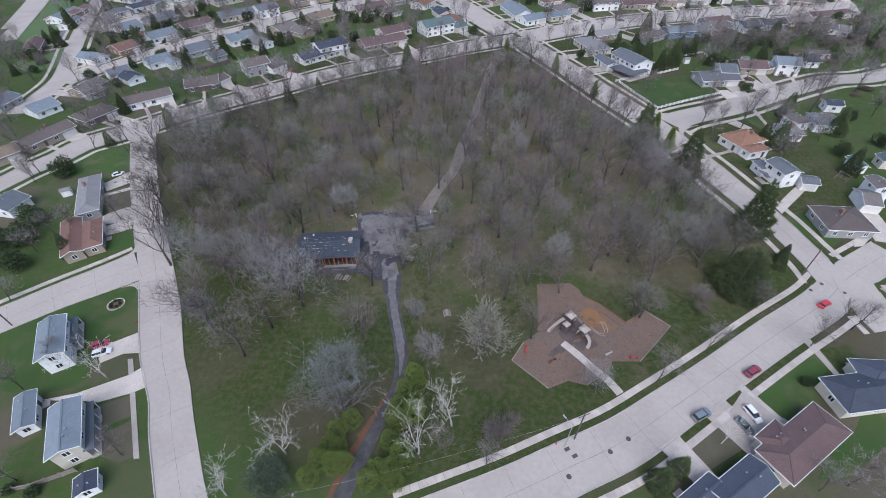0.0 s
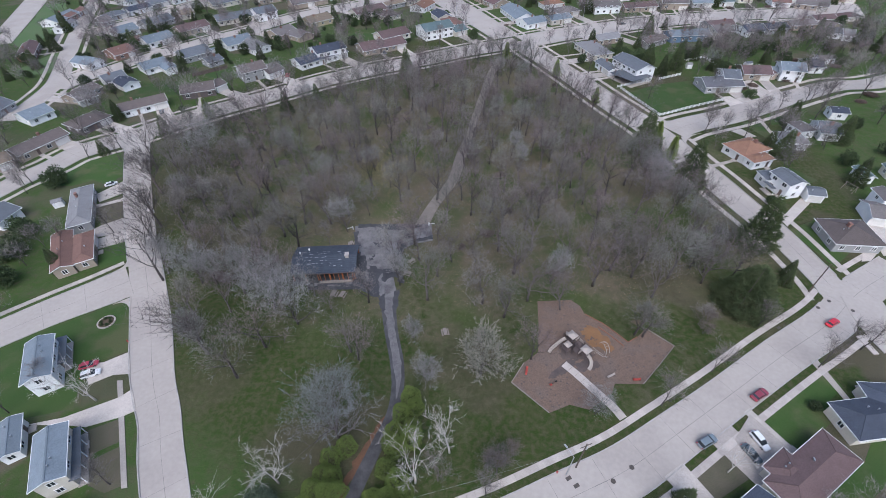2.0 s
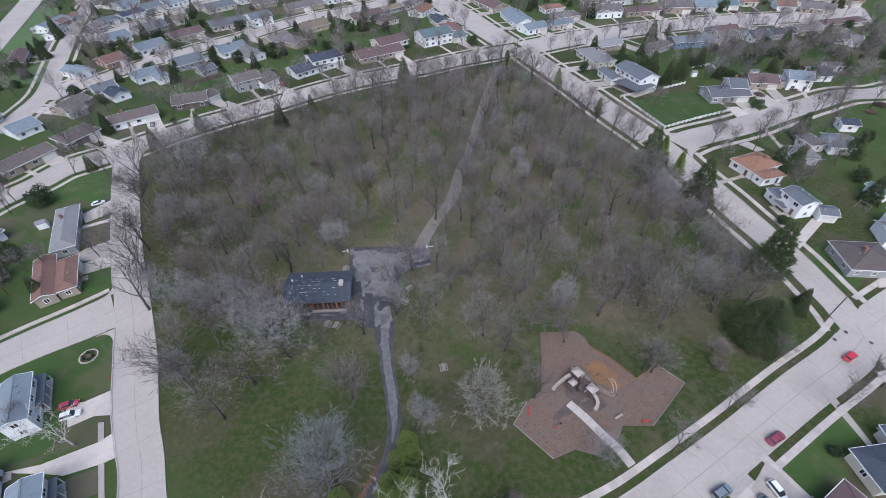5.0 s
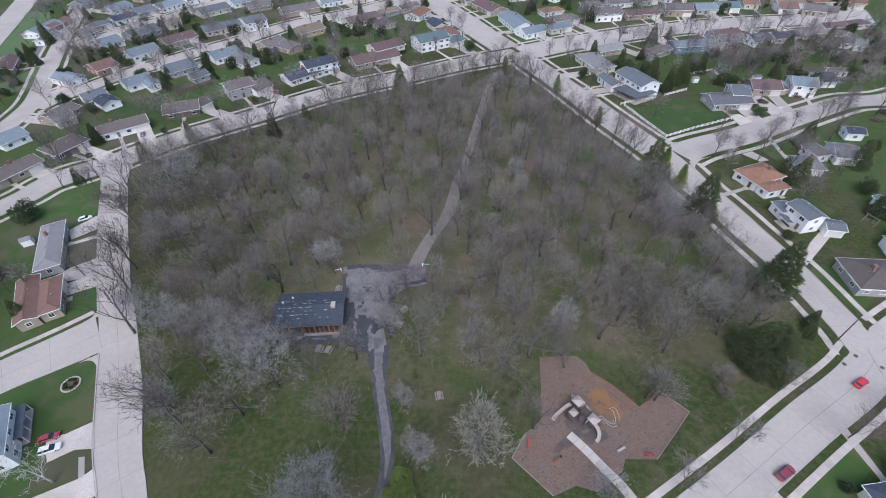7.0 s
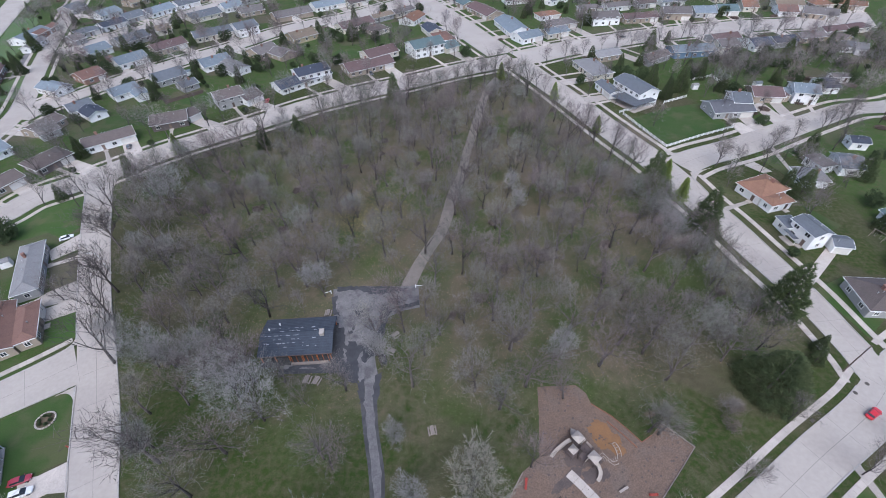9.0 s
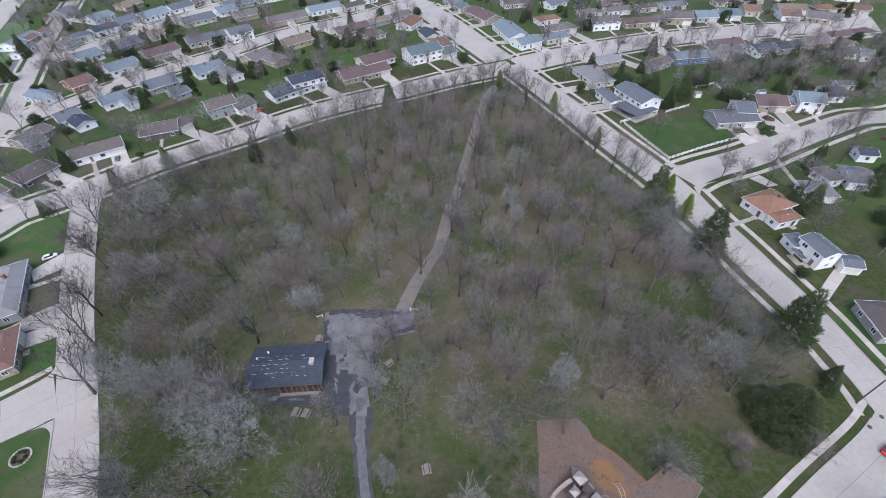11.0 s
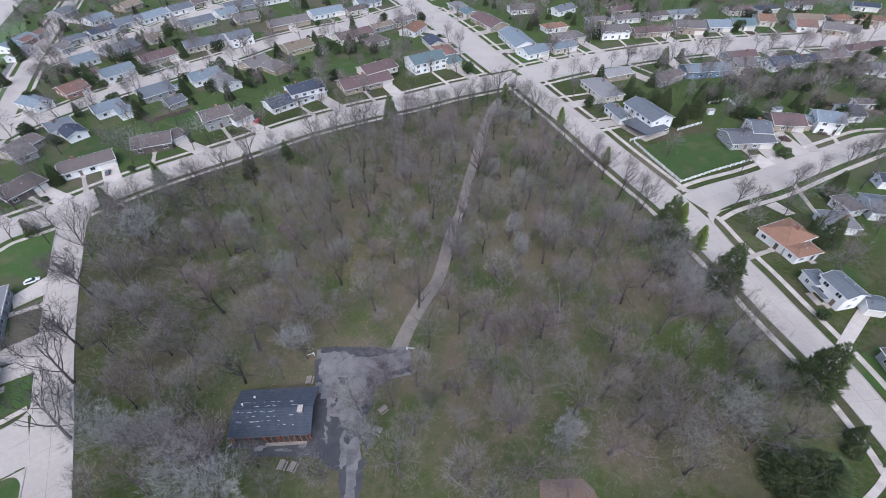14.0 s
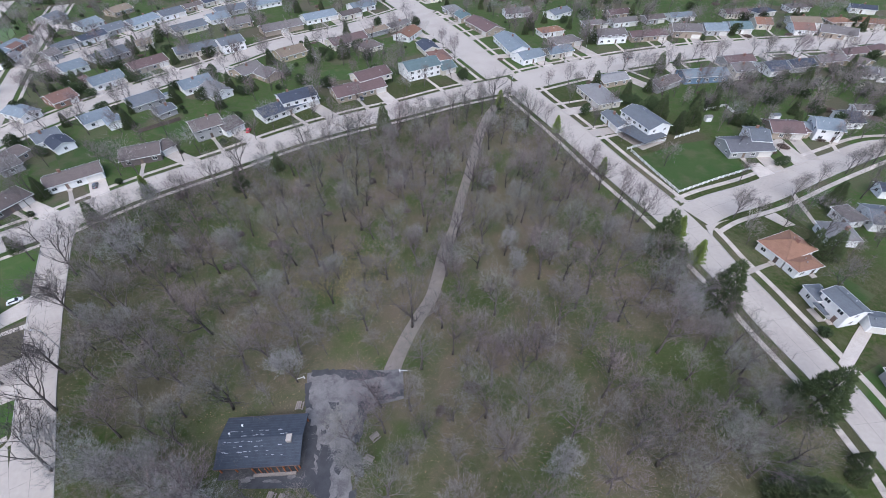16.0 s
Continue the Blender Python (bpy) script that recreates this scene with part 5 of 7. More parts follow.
def street_lamp(x, y, rz, h=7.5):
    e = empty("street_lamp", pose(x, y, 0, 0, 0, rz), "grey steel street lamp with a short arm", "street lamp")
    Mesh().tube([(0, 0, 0), (0, 0, h)], [0.09, 0.06], 8).make("pole", M["steel"], e)
    Mesh().tube([(0, 0, h - 0.1), (0.8, 0, h + 0.25), (1.7, 0, h + 0.3)], [0.045, 0.04, 0.035], 6).make("arm", M["steel"], e)
    Mesh().box(1.95, 0, h + 0.28, 0.7, 0.26, 0.14).make("lamp_head", M["steel"], e)
    return e

def hydrant(x, y):
    e = empty("fire_hydrant", pose(x, y, 0), "dark cast-iron fire hydrant on the verge", "hydrant")
    m = Mesh().tube([(0, 0, 0), (0, 0, 0.08), (0, 0, 0.08), (0, 0, 0.6), (0, 0, 0.75)], [0.2, 0.2, 0.12, 0.12, 0.04], 10)
    m.tube([(-0.2, 0, 0.45), (0.2, 0, 0.45)], [0.06, 0.06], 8)
    m.make("body", M["plastic_red"], e)
    return e

def rail_fence(pts, label, h=1.2, step=2.4, material="white_fence", rails=(0.35, 0.7, 1.05), board=0.15, name="fence"):
    """Posts with rails between, along a line."""
    e = empty(name, pose(pts[0][0], pts[0][1], 0), label, "fence")
    ox, oy = pts[0]
    for (x1, y1), (x2, y2) in zip(pts, pts[1:]):
        n = max(1, round(math.hypot(x2 - x1, y2 - y1) / step))
        an = math.degrees(math.atan2(y2 - y1, x2 - x1))
        seg = math.hypot(x2 - x1, y2 - y1) / n
        for i in range(n + 1):
            t = i / n
            Mesh().box(x1 + (x2 - x1) * t - ox, y1 + (y2 - y1) * t - oy, h / 2 + 0.05, 0.16, 0.16, h + 0.1, an).make("post", M[material], e)
        for r in rails:
            for i in range(n):
                t = (i + 0.5) / n
                Mesh().box(x1 + (x2 - x1) * t - ox, y1 + (y2 - y1) * t - oy, r, seg, 0.05, board, an).make("rail", M[material], e)
    return e

# ---- houses of the neighbourhood ----
house(-147.1, 140.4, 64, 18.2, 9.4, 2.8, "gable", "brown", "tan", "g")
house(-154.6, 126.5, 52, 12.1, 9.6, 2.8, "gable", "tan", "tan", "g")
house(-138.9, 157.8, 62, 13.5, 11.5, 2.8, "hip", "brown", "brownwall", "g")
house(-243.4, 305.2, 88, 23.1, 12.1, 2.8, "gable", "bluegrey", "white", "")
house(-124.2, 172.7, 35, 18.0, 10.0, 2.8, "gable", "brown", "white", "g")
house(-106.8, 187.7, 20, 14.4, 11.5, 2.8, "gable", "brown", "brownwall", "f")
house(-100.6, 191.9, 57, 6.0, 8.6, 2.6, "gable", "brown", "white", "G")
house(-88.3, 205.4, 36, 12.3, 11.5, 4.6, "gable", "brown", "grey", "")
house(-80.5, 207.7, 53, 9.2, 11.5, 2.7, "gable", "brown", "white", "G")
house(-59.9, 224.7, 42, 27.6, 11.5, 2.7, "gable", "navy", "white", "g")
house(-55.9, 228.4, 33, 16.3, 11.5, 5.2, "gable", "navy", "white", "u")
house(-30.2, 240.8, 29, 25.0, 13.5, 2.7, "gable", "maroon", "tan", "g")
house(-24.8, 250.0, 35, 17.7, 12.3, 5.2, "gable", "maroon", "cream", "u")
house(-1.2, 261.2, 28, 18.7, 13.5, 5.0, "gable", "teal", "white", "")
house(11.2, 264.1, 34, 9.2, 10.7, 2.7, "gable", "teal", "cream", "G")
house(-157.8, 185.3, 75, 13.9, 9.7, 2.8, "gable", "brown", "tan", "")
house(-152.7, 201.8, 48, 9.8, 11.5, 2.8, "gable", "slate", "white", "")
house(-144.0, 196.4, -38, 11.2, 8.1, 2.6, "gable", "navy", "white", "")
house(-141.6, 217.8, 47, 12.2, 11.5, 2.8, "gable", "bluegrey", "white", "")
house(-131.9, 214.1, -46, 9.1, 6.6, 2.6, "gable", "bluegrey", "white", "G")
house(-128.1, 234.2, 45, 14.5, 13.5, 2.8, "gable", "slate", "grey", "g")
house(-114.4, 223.5, 50, 8.4, 9.1, 2.5, "gable", "slate", "grey", "")
house(-111.4, 251.3, 42, 15.1, 13.5, 2.8, "gable", "bluegrey", "white", "")
house(-98.2, 242.7, -42, 15.6, 10.3, 2.8, "gable", "palegrey", "white", "")
house(-90.3, 265.9, 54, 13.8, 13.5, 2.8, "gable", "taupe", "tan", "")
house(-78.1, 261.1, -40, 12.2, 10.5, 2.6, "gable", "taupe", "tan", "G")
house(-74.0, 289.8, 40, 15.9, 13.5, 2.8, "gable", "tan", "yellow", "")
house(-44.9, 307.2, 37, 22.7, 13.1, 2.8, "gable", "maroon", "cream", "")
house(-30.6, 298.0, 39, 11.7, 12.1, 2.6, "hip", "brown", "cream", "")
house(-9.6, 316.3, 64, 17.0, 11.5, 2.8, "gable", "orange", "white", "")
house(-178.1, 224.2, -25, 15.1, 9.1, 2.8, "gable", "bluegrey", "white", "")
house(-169.4, 238.4, 56, 11.3, 13.5, 2.8, "gable", "redbrown", "brick", "")
house(-186.7, 276.1, 55, 12.7, 13.5, 2.8, "gable", "bluegrey", "white", "")
house(-171.3, 256.9, 56, 7.6, 9.7, 2.5, "gable", "redbrown", "white", "G")
house(-159.2, 258.7, 49, 15.6, 13.5, 2.8, "gable", "bluegrey", "white", "g")
house(-147.6, 278.8, 48, 18.7, 12.9, 2.8, "gable", "maroon", "tan", "g")
house(-129.6, 299.0, 34, 22.5, 13.5, 2.8, "gable", "slate", "cream", "")
house(-111.1, 303.6, 39, 13.7, 13.5, 4.6, "gable", "slate", "white", "")
house(-89.8, 334.5, 33, 25.6, 13.5, 2.8, "gable", "taupe", "tan", "G")
house(-69.7, 354.1, 32, 22.5, 13.5, 2.8, "gable", "bluegrey", "white", "g")
house(-44.5, 375.4, 34, 17.0, 13.5, 2.8, "gable", "bluegrey", "white", "")
house(-175.6, 293.1, 57, 18.5, 13.5, 2.8, "gable", "slate", "grey", "")
house(-164.2, 309.8, 38, 8.9, 11.4, 2.8, "gable", "tan", "cream", "")
house(-220.5, 349.6, 66, 16.0, 13.5, 2.8, "gable", "bluegrey", "white", "")
house(-198.4, 339.6, 57, 14.7, 13.5, 2.8, "gable", "slate", "grey", "")
house(-186.5, 353.1, 61, 20.3, 13.5, 2.8, "gable", "bluegrey", "white", "")
house(-174.3, 369.3, 50, 16.4, 13.5, 2.8, "gable", "slate", "white", "g")
house(-149.6, 338.2, 45, 20.9, 13.5, 2.8, "gable", "slate", "cream", "")
house(-137.8, 357.4, 42, 13.8, 13.5, 2.8, "gable", "bluegrey", "white", "")
house(-134.8, 374.0, 36, 21.0, 13.5, 2.8, "gable", "slate", "grey", "")
house(-115.7, 389.2, 36, 22.3, 13.5, 2.8, "gable", "bluegrey", "white", "")
house(-120.2, 345.7, 32, 16.0, 13.5, 2.8, "gable", "taupe", "tan", "")
house(-230.2, 288.9, -85, 18.5, 6.4, 2.8, "gable", "palegrey", "white", "")
house(-240.8, 314.7, -87, 22.6, 7.4, 2.8, "gable", "redbrown", "brick", "")
house(-210.2, 296.0, 62, 7.5, 12.2, 2.8, "gable", "taupe", "grey", "")
house(-253.2, 365.2, 80, 14.1, 13.5, 2.8, "gable", "slate", "grey", "")
house(-215.2, 379.4, 64, 15.3, 13.5, 2.8, "gable", "tan", "tan", "")
house(-154.3, 181.0, 53, 7.9, 10.5, 2.8, "gable", "taupe", "grey", "")
house(-165.2, 165.1, 61, 10.4, 11.5, 2.8, "gable", "bluegrey", "white", "")
house(-221.8, 244.0, -63, 24.0, 8.5, 3.0, "gable", "maroon", "brick", "")
house(-186.9, 171.2, 84, 11.8, 11.5, 2.8, "gable", "slate", "grey", "")
house(56.4, 275.8, 28, 14.9, 11.5, 2.8, "gable", "bluegrey", "white", "g")
house(50.3, 294.2, -76, 27.7, 13.5, 2.8, "gable", "bluegrey", "white", "")
house(37.3, 326.8, -64, 26.6, 13.5, 2.8, "gable", "maroon", "tan", "")
house(60.7, 352.9, 11, 17.0, 11.5, 2.8, "gable", "taupe", "white", "")
house(87.2, 349.4, 36, 17.0, 11.0, 2.8, "gable", "slate", "white", "")
house(80.4, 297.3, 21, 17.0, 11.5, 2.8, "hip", "taupe", "tan", "")
house(106.7, 302.8, 6, 17.4, 13.5, 4.0, "gable", "taupe", "white", "")
house(128.9, 303.9, 8, 22.4, 10.9, 2.8, "gable", "maroon", "tan", "g")
house(153.3, 308.4, -10, 16.4, 13.5, 3.8, "gable", "taupe", "tan", "")
house(171.4, 311.5, -3, 13.2, 13.5, 2.8, "gable", "bluegrey", "grey", "g")
house(186.8, 313.4, -4, 12.7, 13.5, 2.8, "gable", "teal", "white", "g")
house(204.2, 319.9, -9, 9.6, 13.5, 2.8, "gable", "orange", "cream", "")
house(221.4, 308.2, -14, 11.5, 13.5, 2.8, "gable", "redbrown", "white", "g")
house(237.6, 300.2, -32, 17.9, 13.5, 2.8, "gable", "taupe", "tan", "g")
house(229.9, 320.2, -10, 17.0, 11.4, 2.8, "gable", "tan", "cream", "")
house(124.9, 345.5, 14, 15.4, 10.2, 2.8, "gable", "maroon", "tan", "")
house(105.2, 326.2, 8, 15.7, 8.8, 2.8, "hip", "taupe", "tan", "")
house(80.1, 227.3, -75, 20.4, 11.5, 2.8, "hip", "palegrey", "cream", "g")
house(90.8, 199.4, -71, 18.2, 10.8, 5.0, "gable", "slate", "white", "")
house(80.3, 203.2, -77, 13.4, 6.1, 2.7, "gable", "slate", "white", "")
house(135.5, 246.1, 5, 22.3, 10.4, 3.2, "gable", "bluegrey", "blue", "")
house(154.4, 249.5, 10, 11.1, 11.5, 4.0, "gable", "taupe", "cream", "")
house(173.2, 252.7, 10, 11.5, 12.2, 2.8, "gable", "navy", "white", "")
house(187.9, 255.7, 10, 13.9, 10.1, 2.8, "gable", "navy", "grey", "")
house(114.0, 238.3, 32, 17.0, 7.7, 2.8, "gable", "brown", "grey", "")
house(205.9, 260.8, 8, 15.8, 9.1, 2.8, "gable", "taupe", "tan", "")
house(219.2, 256.3, -63, 8.6, 10.3, 2.8, "gable", "brown", "yellow", "")
house(215.1, 245.4, -21, 5.6, 9.4, 2.8, "gable", "slate", "white", "")
house(219.8, 241.6, -27, 5.4, 11.0, 2.8, "gable", "palegrey", "white", "")
house(122.5, 181.5, 2, 17.0, 11.5, 2.8, "gable", "darkgrey", "grey", "")
house(128.1, 185.3, -10, 7.1, 11.5, 4.6, "gable", "slate", "white", "")
house(144.2, 193.8, -8, 12.5, 11.5, 2.8, "gable", "maroon", "tan", "g")
house(149.9, 192.6, -1, 5.2, 8.0, 2.8, "hip", "maroon", "tan", "")
house(154.7, 193.3, -8, 6.5, 7.5, 2.8, "gable", "bluegrey", "white", "")
house(158.6, 191.3, -17, 9.8, 11.5, 4.8, "gable", "bluegrey", "white", "")
house(174.5, 200.2, -2, 7.0, 11.3, 2.8, "gable", "navy", "white", "")
house(186.2, 208.2, -4, 8.4, 5.5, 2.6, "gable", "taupe", "white", "")
house(124.4, 132.1, -8, 9.2, 8.4, 2.8, "hip", "palegrey", "white", "")
house(132.7, 139.7, -80, 7.8, 6.3, 3.0, "hip", "taupe", "white", "")
house(140.9, 138.6, -14, 7.3, 10.5, 3.0, "gable", "slate", "white", "")
house(154.4, 152.4, -12, 6.4, 6.1, 2.8, "gable", "navy", "white", "")
house(106.0, 126.6, -70, 9.2, 12.6, 2.9, "hip", "orange", "white", "")
house(106.4, 119.4, 14, 8.6, 4.8, 2.9, "hip", "orange", "white", "")
house(106.2, 104.4, -80, 8.4, 6.4, 5.0, "gable", "slate", "white", "")
house(103.7, 109.2, -87, 5.5, 4.6, 2.8, "hip", "slate", "white", "")
house(112.6, 100.6, -13, 5.0, 5.2, 2.6, "gable", "slate", "white", "G")
house(109.8, 81.6, 84, 10.8, 12.5, 2.9, "hip", "brown", "grey", "")
house(123.5, 90.9, -16, 4.7, 8.6, 2.8, "gable", "taupe", "white", "G")
house(128.6, 95.0, 82, 6.5, 5.2, 4.8, "gable", "taupe", "white", "")
house(134.4, 110.1, 88, 6.7, 3.6, 2.5, "gable", "teal", "white", "")
house(144.6, 111.5, 79, 4.9, 4.6, 2.8, "gable", "teal", "cream", "")
house(79.9, 31.1, 6, 13.8, 7.3, 2.9, "hip", "shingleblue", "cream", "")
house(85.4, 34.2, -5, 9.5, 7.0, 2.9, "hip", "shingleblue", "cream", "")
house(62.4, 22.0, 29, 17.4, 6.6, 3.0, "hip", "maroon", "cream", "")
house(58.3, 22.2, 30, 6.1, 5.2, 3.0, "hip", "maroon", "cream", "g")
house(48.6, 15.2, 29, 10.8, 5.3, 2.9, "gable", "shingleblue", "grey", "")
house(41.6, 14.0, 30, 7.7, 3.6, 2.6, "gable", "shingleblue", "grey", "")
house(-107.4, 100.9, -62, 21.8, 6.2, 2.9, "hip", "palegrey", "grey", "")
house(-100.2, 80.7, -58, 17.1, 5.2, 2.9, "gable", "redbrown", "tan", "")
house(-95.3, 82.0, -61, 13.5, 5.0, 2.9, "hip", "redbrown", "tan", "g")
house(-130.2, 97.2, 78, 7.9, 10.1, 2.9, "gable", "slate", "white", "")
house(-81.6, 45.5, -60, 11.5, 5.3, 5.0, "gable", "bluegrey", "white", "")
house(-66.6, 26.1, -60, 10.9, 5.3, 5.0, "gable", "bluegrey", "cream", "")
house(-78.3, 30.5, -58, 8.4, 3.7, 2.6, "gable", "bluegrey", "white", "")
house(-59.4, 17.6, -60, 3.5, 3.6, 2.2, "gable", "navy", "white", "")
porch(-64.3, 27.4, 121, 10.5, 1.6, 2.5)
porch(-80.8, 49.2, 120, 8.0, 2.0, 2.4)
porch(87.7, 192.0, -152, 12.2, 13.4, 2.4)
porch(101.3, 104.2, 96, 4.0, 1.7, 2.4)

# ---- trees and shrubs that stand out ----
place(OAKS[0], -60.8, 97.2, 0.94, 292)
place(OAKS[1], -64.2, 114.1, 1.07, 30)
place(OAKS[2], -38.5, 93.2, 0.90, 312)
place(OAKS[3], -31.0, 92.9, 0.98, 209)
place(OAKS[4], -26.4, 96.8, 0.92, 223)
place(OAKS[5], -38.3, 83.4, 1.06, 172)
place(OAKS[0], -51.4, 89.2, 0.97, 11)
place(OAKS[1], -72.5, 149.4, 1.00, 40)
place(OAKS[2], -73.2, 139.3, 1.02, 151)
place(OAKS[3], -83.1, 127.6, 1.06, 155)
place(OAKS[4], -22.8, 145.8, 0.95, 272)
place(OAKS[5], -33.7, 165.2, 1.04, 344)
place(OAKS[0], -4.6, 162.7, 0.95, 234)
place(OAKS[1], 3.2, 139.5, 0.88, 250)
place(OAKS[2], 9.8, 158.9, 0.95, 27)
place(OAKS[3], 12.3, 136.5, 0.96, 350)
place(OAKS[4], 8.8, 120.8, 1.02, 15)
place(OAKS[5], 20.0, 133.7, 0.99, 321)
place(OAKS[0], -7.6, 120.1, 0.89, 68)
place(OAKS[1], 34.2, 156.3, 1.05, 278)
place(OAKS[2], 36.9, 134.3, 0.90, 187)
place(OAKS[3], 34.2, 118.9, 1.04, 134)
place(OAKS[4], 41.0, 117.9, 0.93, 187)
place(OAKS[5], 45.0, 130.2, 1.03, 335)
place(OAKS[0], 51.4, 125.0, 1.06, 89)
place(OAKS[1], 51.6, 104.0, 1.05, 107)
place(OAKS[2], 59.1, 109.4, 1.08, 235)
place(OAKS[3], 57.8, 94.6, 1.04, 78)
place(OAKS[4], 68.1, 94.6, 0.86, 1)
place(OAKS[5], 66.9, 80.8, 0.78, 245)
place(OAKS[0], 64.8, 67.0, 0.87, 344)
place(OAKS[1], 41.9, 83.8, 0.90, 273)
place(OAKS[2], 43.7, 71.9, 0.97, 213)
place(OAKS[3], 38.0, 66.8, 1.00, 305)
place(OAKS[4], 48.4, 69.5, 1.05, 138)
place(OAKS[5], 51.1, 62.9, 0.95, 52)
place(OAKS[0], 19.3, 71.3, 0.95, 226)
place(OAKS[1], 24.5, 88.4, 1.01, 313)
place(OAKS[2], 25.1, 79.9, 1.03, 143)
place(OAKS[3], 18.0, 87.1, 0.93, 143)
place(OAKS[4], 36.5, 103.4, 1.06, 287)
place(OAKS[5], 16.1, 80.1, 1.06, 64)
place(OAKS[0], -0.2, 103.9, 1.10, 119)
place(OAKS[1], -55.5, 124.1, 0.93, 204)
place(OAKS[2], -42.2, 117.3, 0.92, 90)
place(OAKS[3], -50.1, 103.4, 1.11, 306)
place(OAKS[4], -74.4, 111.0, 1.03, 348)
place(OAKS[5], -20.8, 159.8, 1.11, 224)
place(OAKS[0], -31.3, 133.6, 1.07, 217)
place(OAKS[1], -34.9, 119.4, 0.89, 283)
place(OAKS[2], -11.4, 103.2, 0.90, 193)
place(OAKS[3], 46.0, 113.1, 0.93, 132)
place(OAKS[4], 55.3, 119.1, 1.09, 258)
place(OAKS[5], 61.6, 87.5, 0.73, 76)
place(YOUNG[0], 59.1, 104.9, 1.00, 23)
place(YOUNG[1], 63.7, 76.6, 0.86, 106)
place(YOUNG[2], -20.2, 96.4, 1.05, 204)
place(YOUNG[0], -18.5, 103.3, 0.93, 347)
place(YOUNG[1], -15.1, 110.8, 1.05, 269)
place(YOUNG[2], -8.0, 96.2, 0.89, 196)
place(YOUNG[0], 15.3, 102.6, 0.97, 106)
place(YOUNG[1], 21.5, 95.5, 1.02, 244)
place(YOUNG[2], 11.8, 89.5, 1.04, 31)
place(YOUNG[0], 54.0, 80.7, 1.01, 241)
place(YOUNG[1], 60.8, 79.0, 0.93, 109)
place(YOUNG[2], -7.5, 130.7, 1.00, 199)
place(YOUNG[0], -26.3, 107.1, 1.00, 223)
place(YOUNG[1], -37.1, 103.4, 1.01, 45)
place(YOUNG[2], 40.1, 94.9, 0.97, 262)
place(YOUNG[0], 33.5, 88.8, 0.88, 278)
place(OAKS[0], -47.7, 66.6, 0.88, 222)
place(OAKS[1], -38.0, 50.7, 1.01, 189)
place(OAKS[2], -41.8, 43.3, 0.92, 246)
place(OAKS[3], -38.0, 63.9, 1.04, 139)
place(OAKS[4], 10.4, 61.8, 0.92, 29)
place(OAKS[5], 15.1, 57.7, 0.92, 141)
place(OAKS[0], 19.0, 71.7, 0.86, 177)
place(OAKS[1], 21.3, 62.5, 0.96, 173)
place(OAKS[2], -2.6, 63.3, 0.96, 25)
place(FRONT, -18.6, 30.3, 1.06, 331)
place(GREY[0], -77.7, 125.2, 0.67, 48)
place(GREY[0], 11.2, 121.9, 0.60, 199)
place(GREY[1], 64.0, 101.4, 0.46, 173)
place(GREY[0], -59.6, 70.2, 0.77, 175)
place(GREY[1], -48.0, 68.4, 0.82, 205)
place(GREY[0], -40.1, 65.4, 0.72, 60)
place(GREY[1], -69.8, 74.0, 0.79, 209)
place(OAKS[1], 66.8, 70.6, 0.69, 335)
place(GREY[1], 27.9, 68.1, 0.72, 140)
place(GREY[0], 64.1, 72.2, 0.64, 38)
place(GREY[1], -2.6, 42.2, 0.59, 60)
place(OAKS[1], 19.6, 46.4, 0.62, 317)
place(OAKS[3], -36.6, 65.7, 0.83, 239)
place(OAKS[4], -56.4, 59.2, 0.84, 304)
place(OAKS[5], -46.2, 75.8, 0.82, 335)
place(GREY[1], -5.6, 52.5, 0.48, 49)
place(GREY[0], 29.9, 34.0, 0.47, 100)
place(YOUNG[1], 58.6, 54.5, 0.7, 20)
place(BUD, 8.7, 42.6, 0.91, 193)
place(PALE[0], -68.6, 38.8, 1.14, 284)
place(STREET[0], 124.0, 151.9, 1.15, 149)
place(STREET[1], 153.4, 165.8, 1.15, 20)
place(STREET[2], 159.2, 168.1, 1.15, 318)
place(STREET[0], 163.5, 169.6, 1.15, 333)
place(STREET[1], 99.6, 142.3, 1.15, 359)
place(STREET[2], 183.5, 175.7, 1.15, 21)
place(STREET[0], -150.4, 130.8, 1.15, 51)
place(STREET[1], -134.2, 116.6, 1.15, 226)
place(STREET[2], -113.0, 131.2, 1.15, 193)
place(STREET[0], -117.0, 139.3, 1.15, 33)
place(STREET[1], -131.0, 157.1, 1.15, 317)
place(PALE[1], 1.9, 27.3, 0.8, 84)
place(PALE[2], -4.1, 22.3, 0.62, 19)
place(PALE[0], -27.7, 22.7, 0.99, 316)
place(PALE[1], -36.0, 16.1, 0.86, 276)
place(PALE[2], 102.4, 139.3, 0.63, 133)
place(PALE[0], 1.2, 322.3, 0.69, 3)
place(PALE[1], 49.9, 23.1, 0.61, 329)
place(OAKS[0], -19.0, 49.1, 0.73, 305)
place(OAKS[1], -17.1, 47.1, 0.66, 264)
place(OAKS[2], -10.5, 74.6, 0.89, 145)
place(OAKS[3], 28.5, 59.5, 0.73, 203)
place(OAKS[4], 45.0, 51.5, 0.80, 110)
place(OAKS[5], 43.4, 52.1, 0.80, 149)
place(LEANER[0], -88.2, 110.0, 0.92, -37)
place(LEANER[1], -70.2, 71.6, 1.09, -38)
place(LEANER[0], -50.1, 49.3, 1.11, -35)
place(LEANER[1], -77.1, 84.1, 0.96, -31)
place(LEANER[0], -80.6, 93.2, 1.04, -38)
place(LEANER[1], -96.7, 125.0, 0.94, -40)
place(LEANER[0], -88.8, 110.7, 0.94, -20)
place(SPRUCE[0], -14.2, 200.0, 0.86, 315)
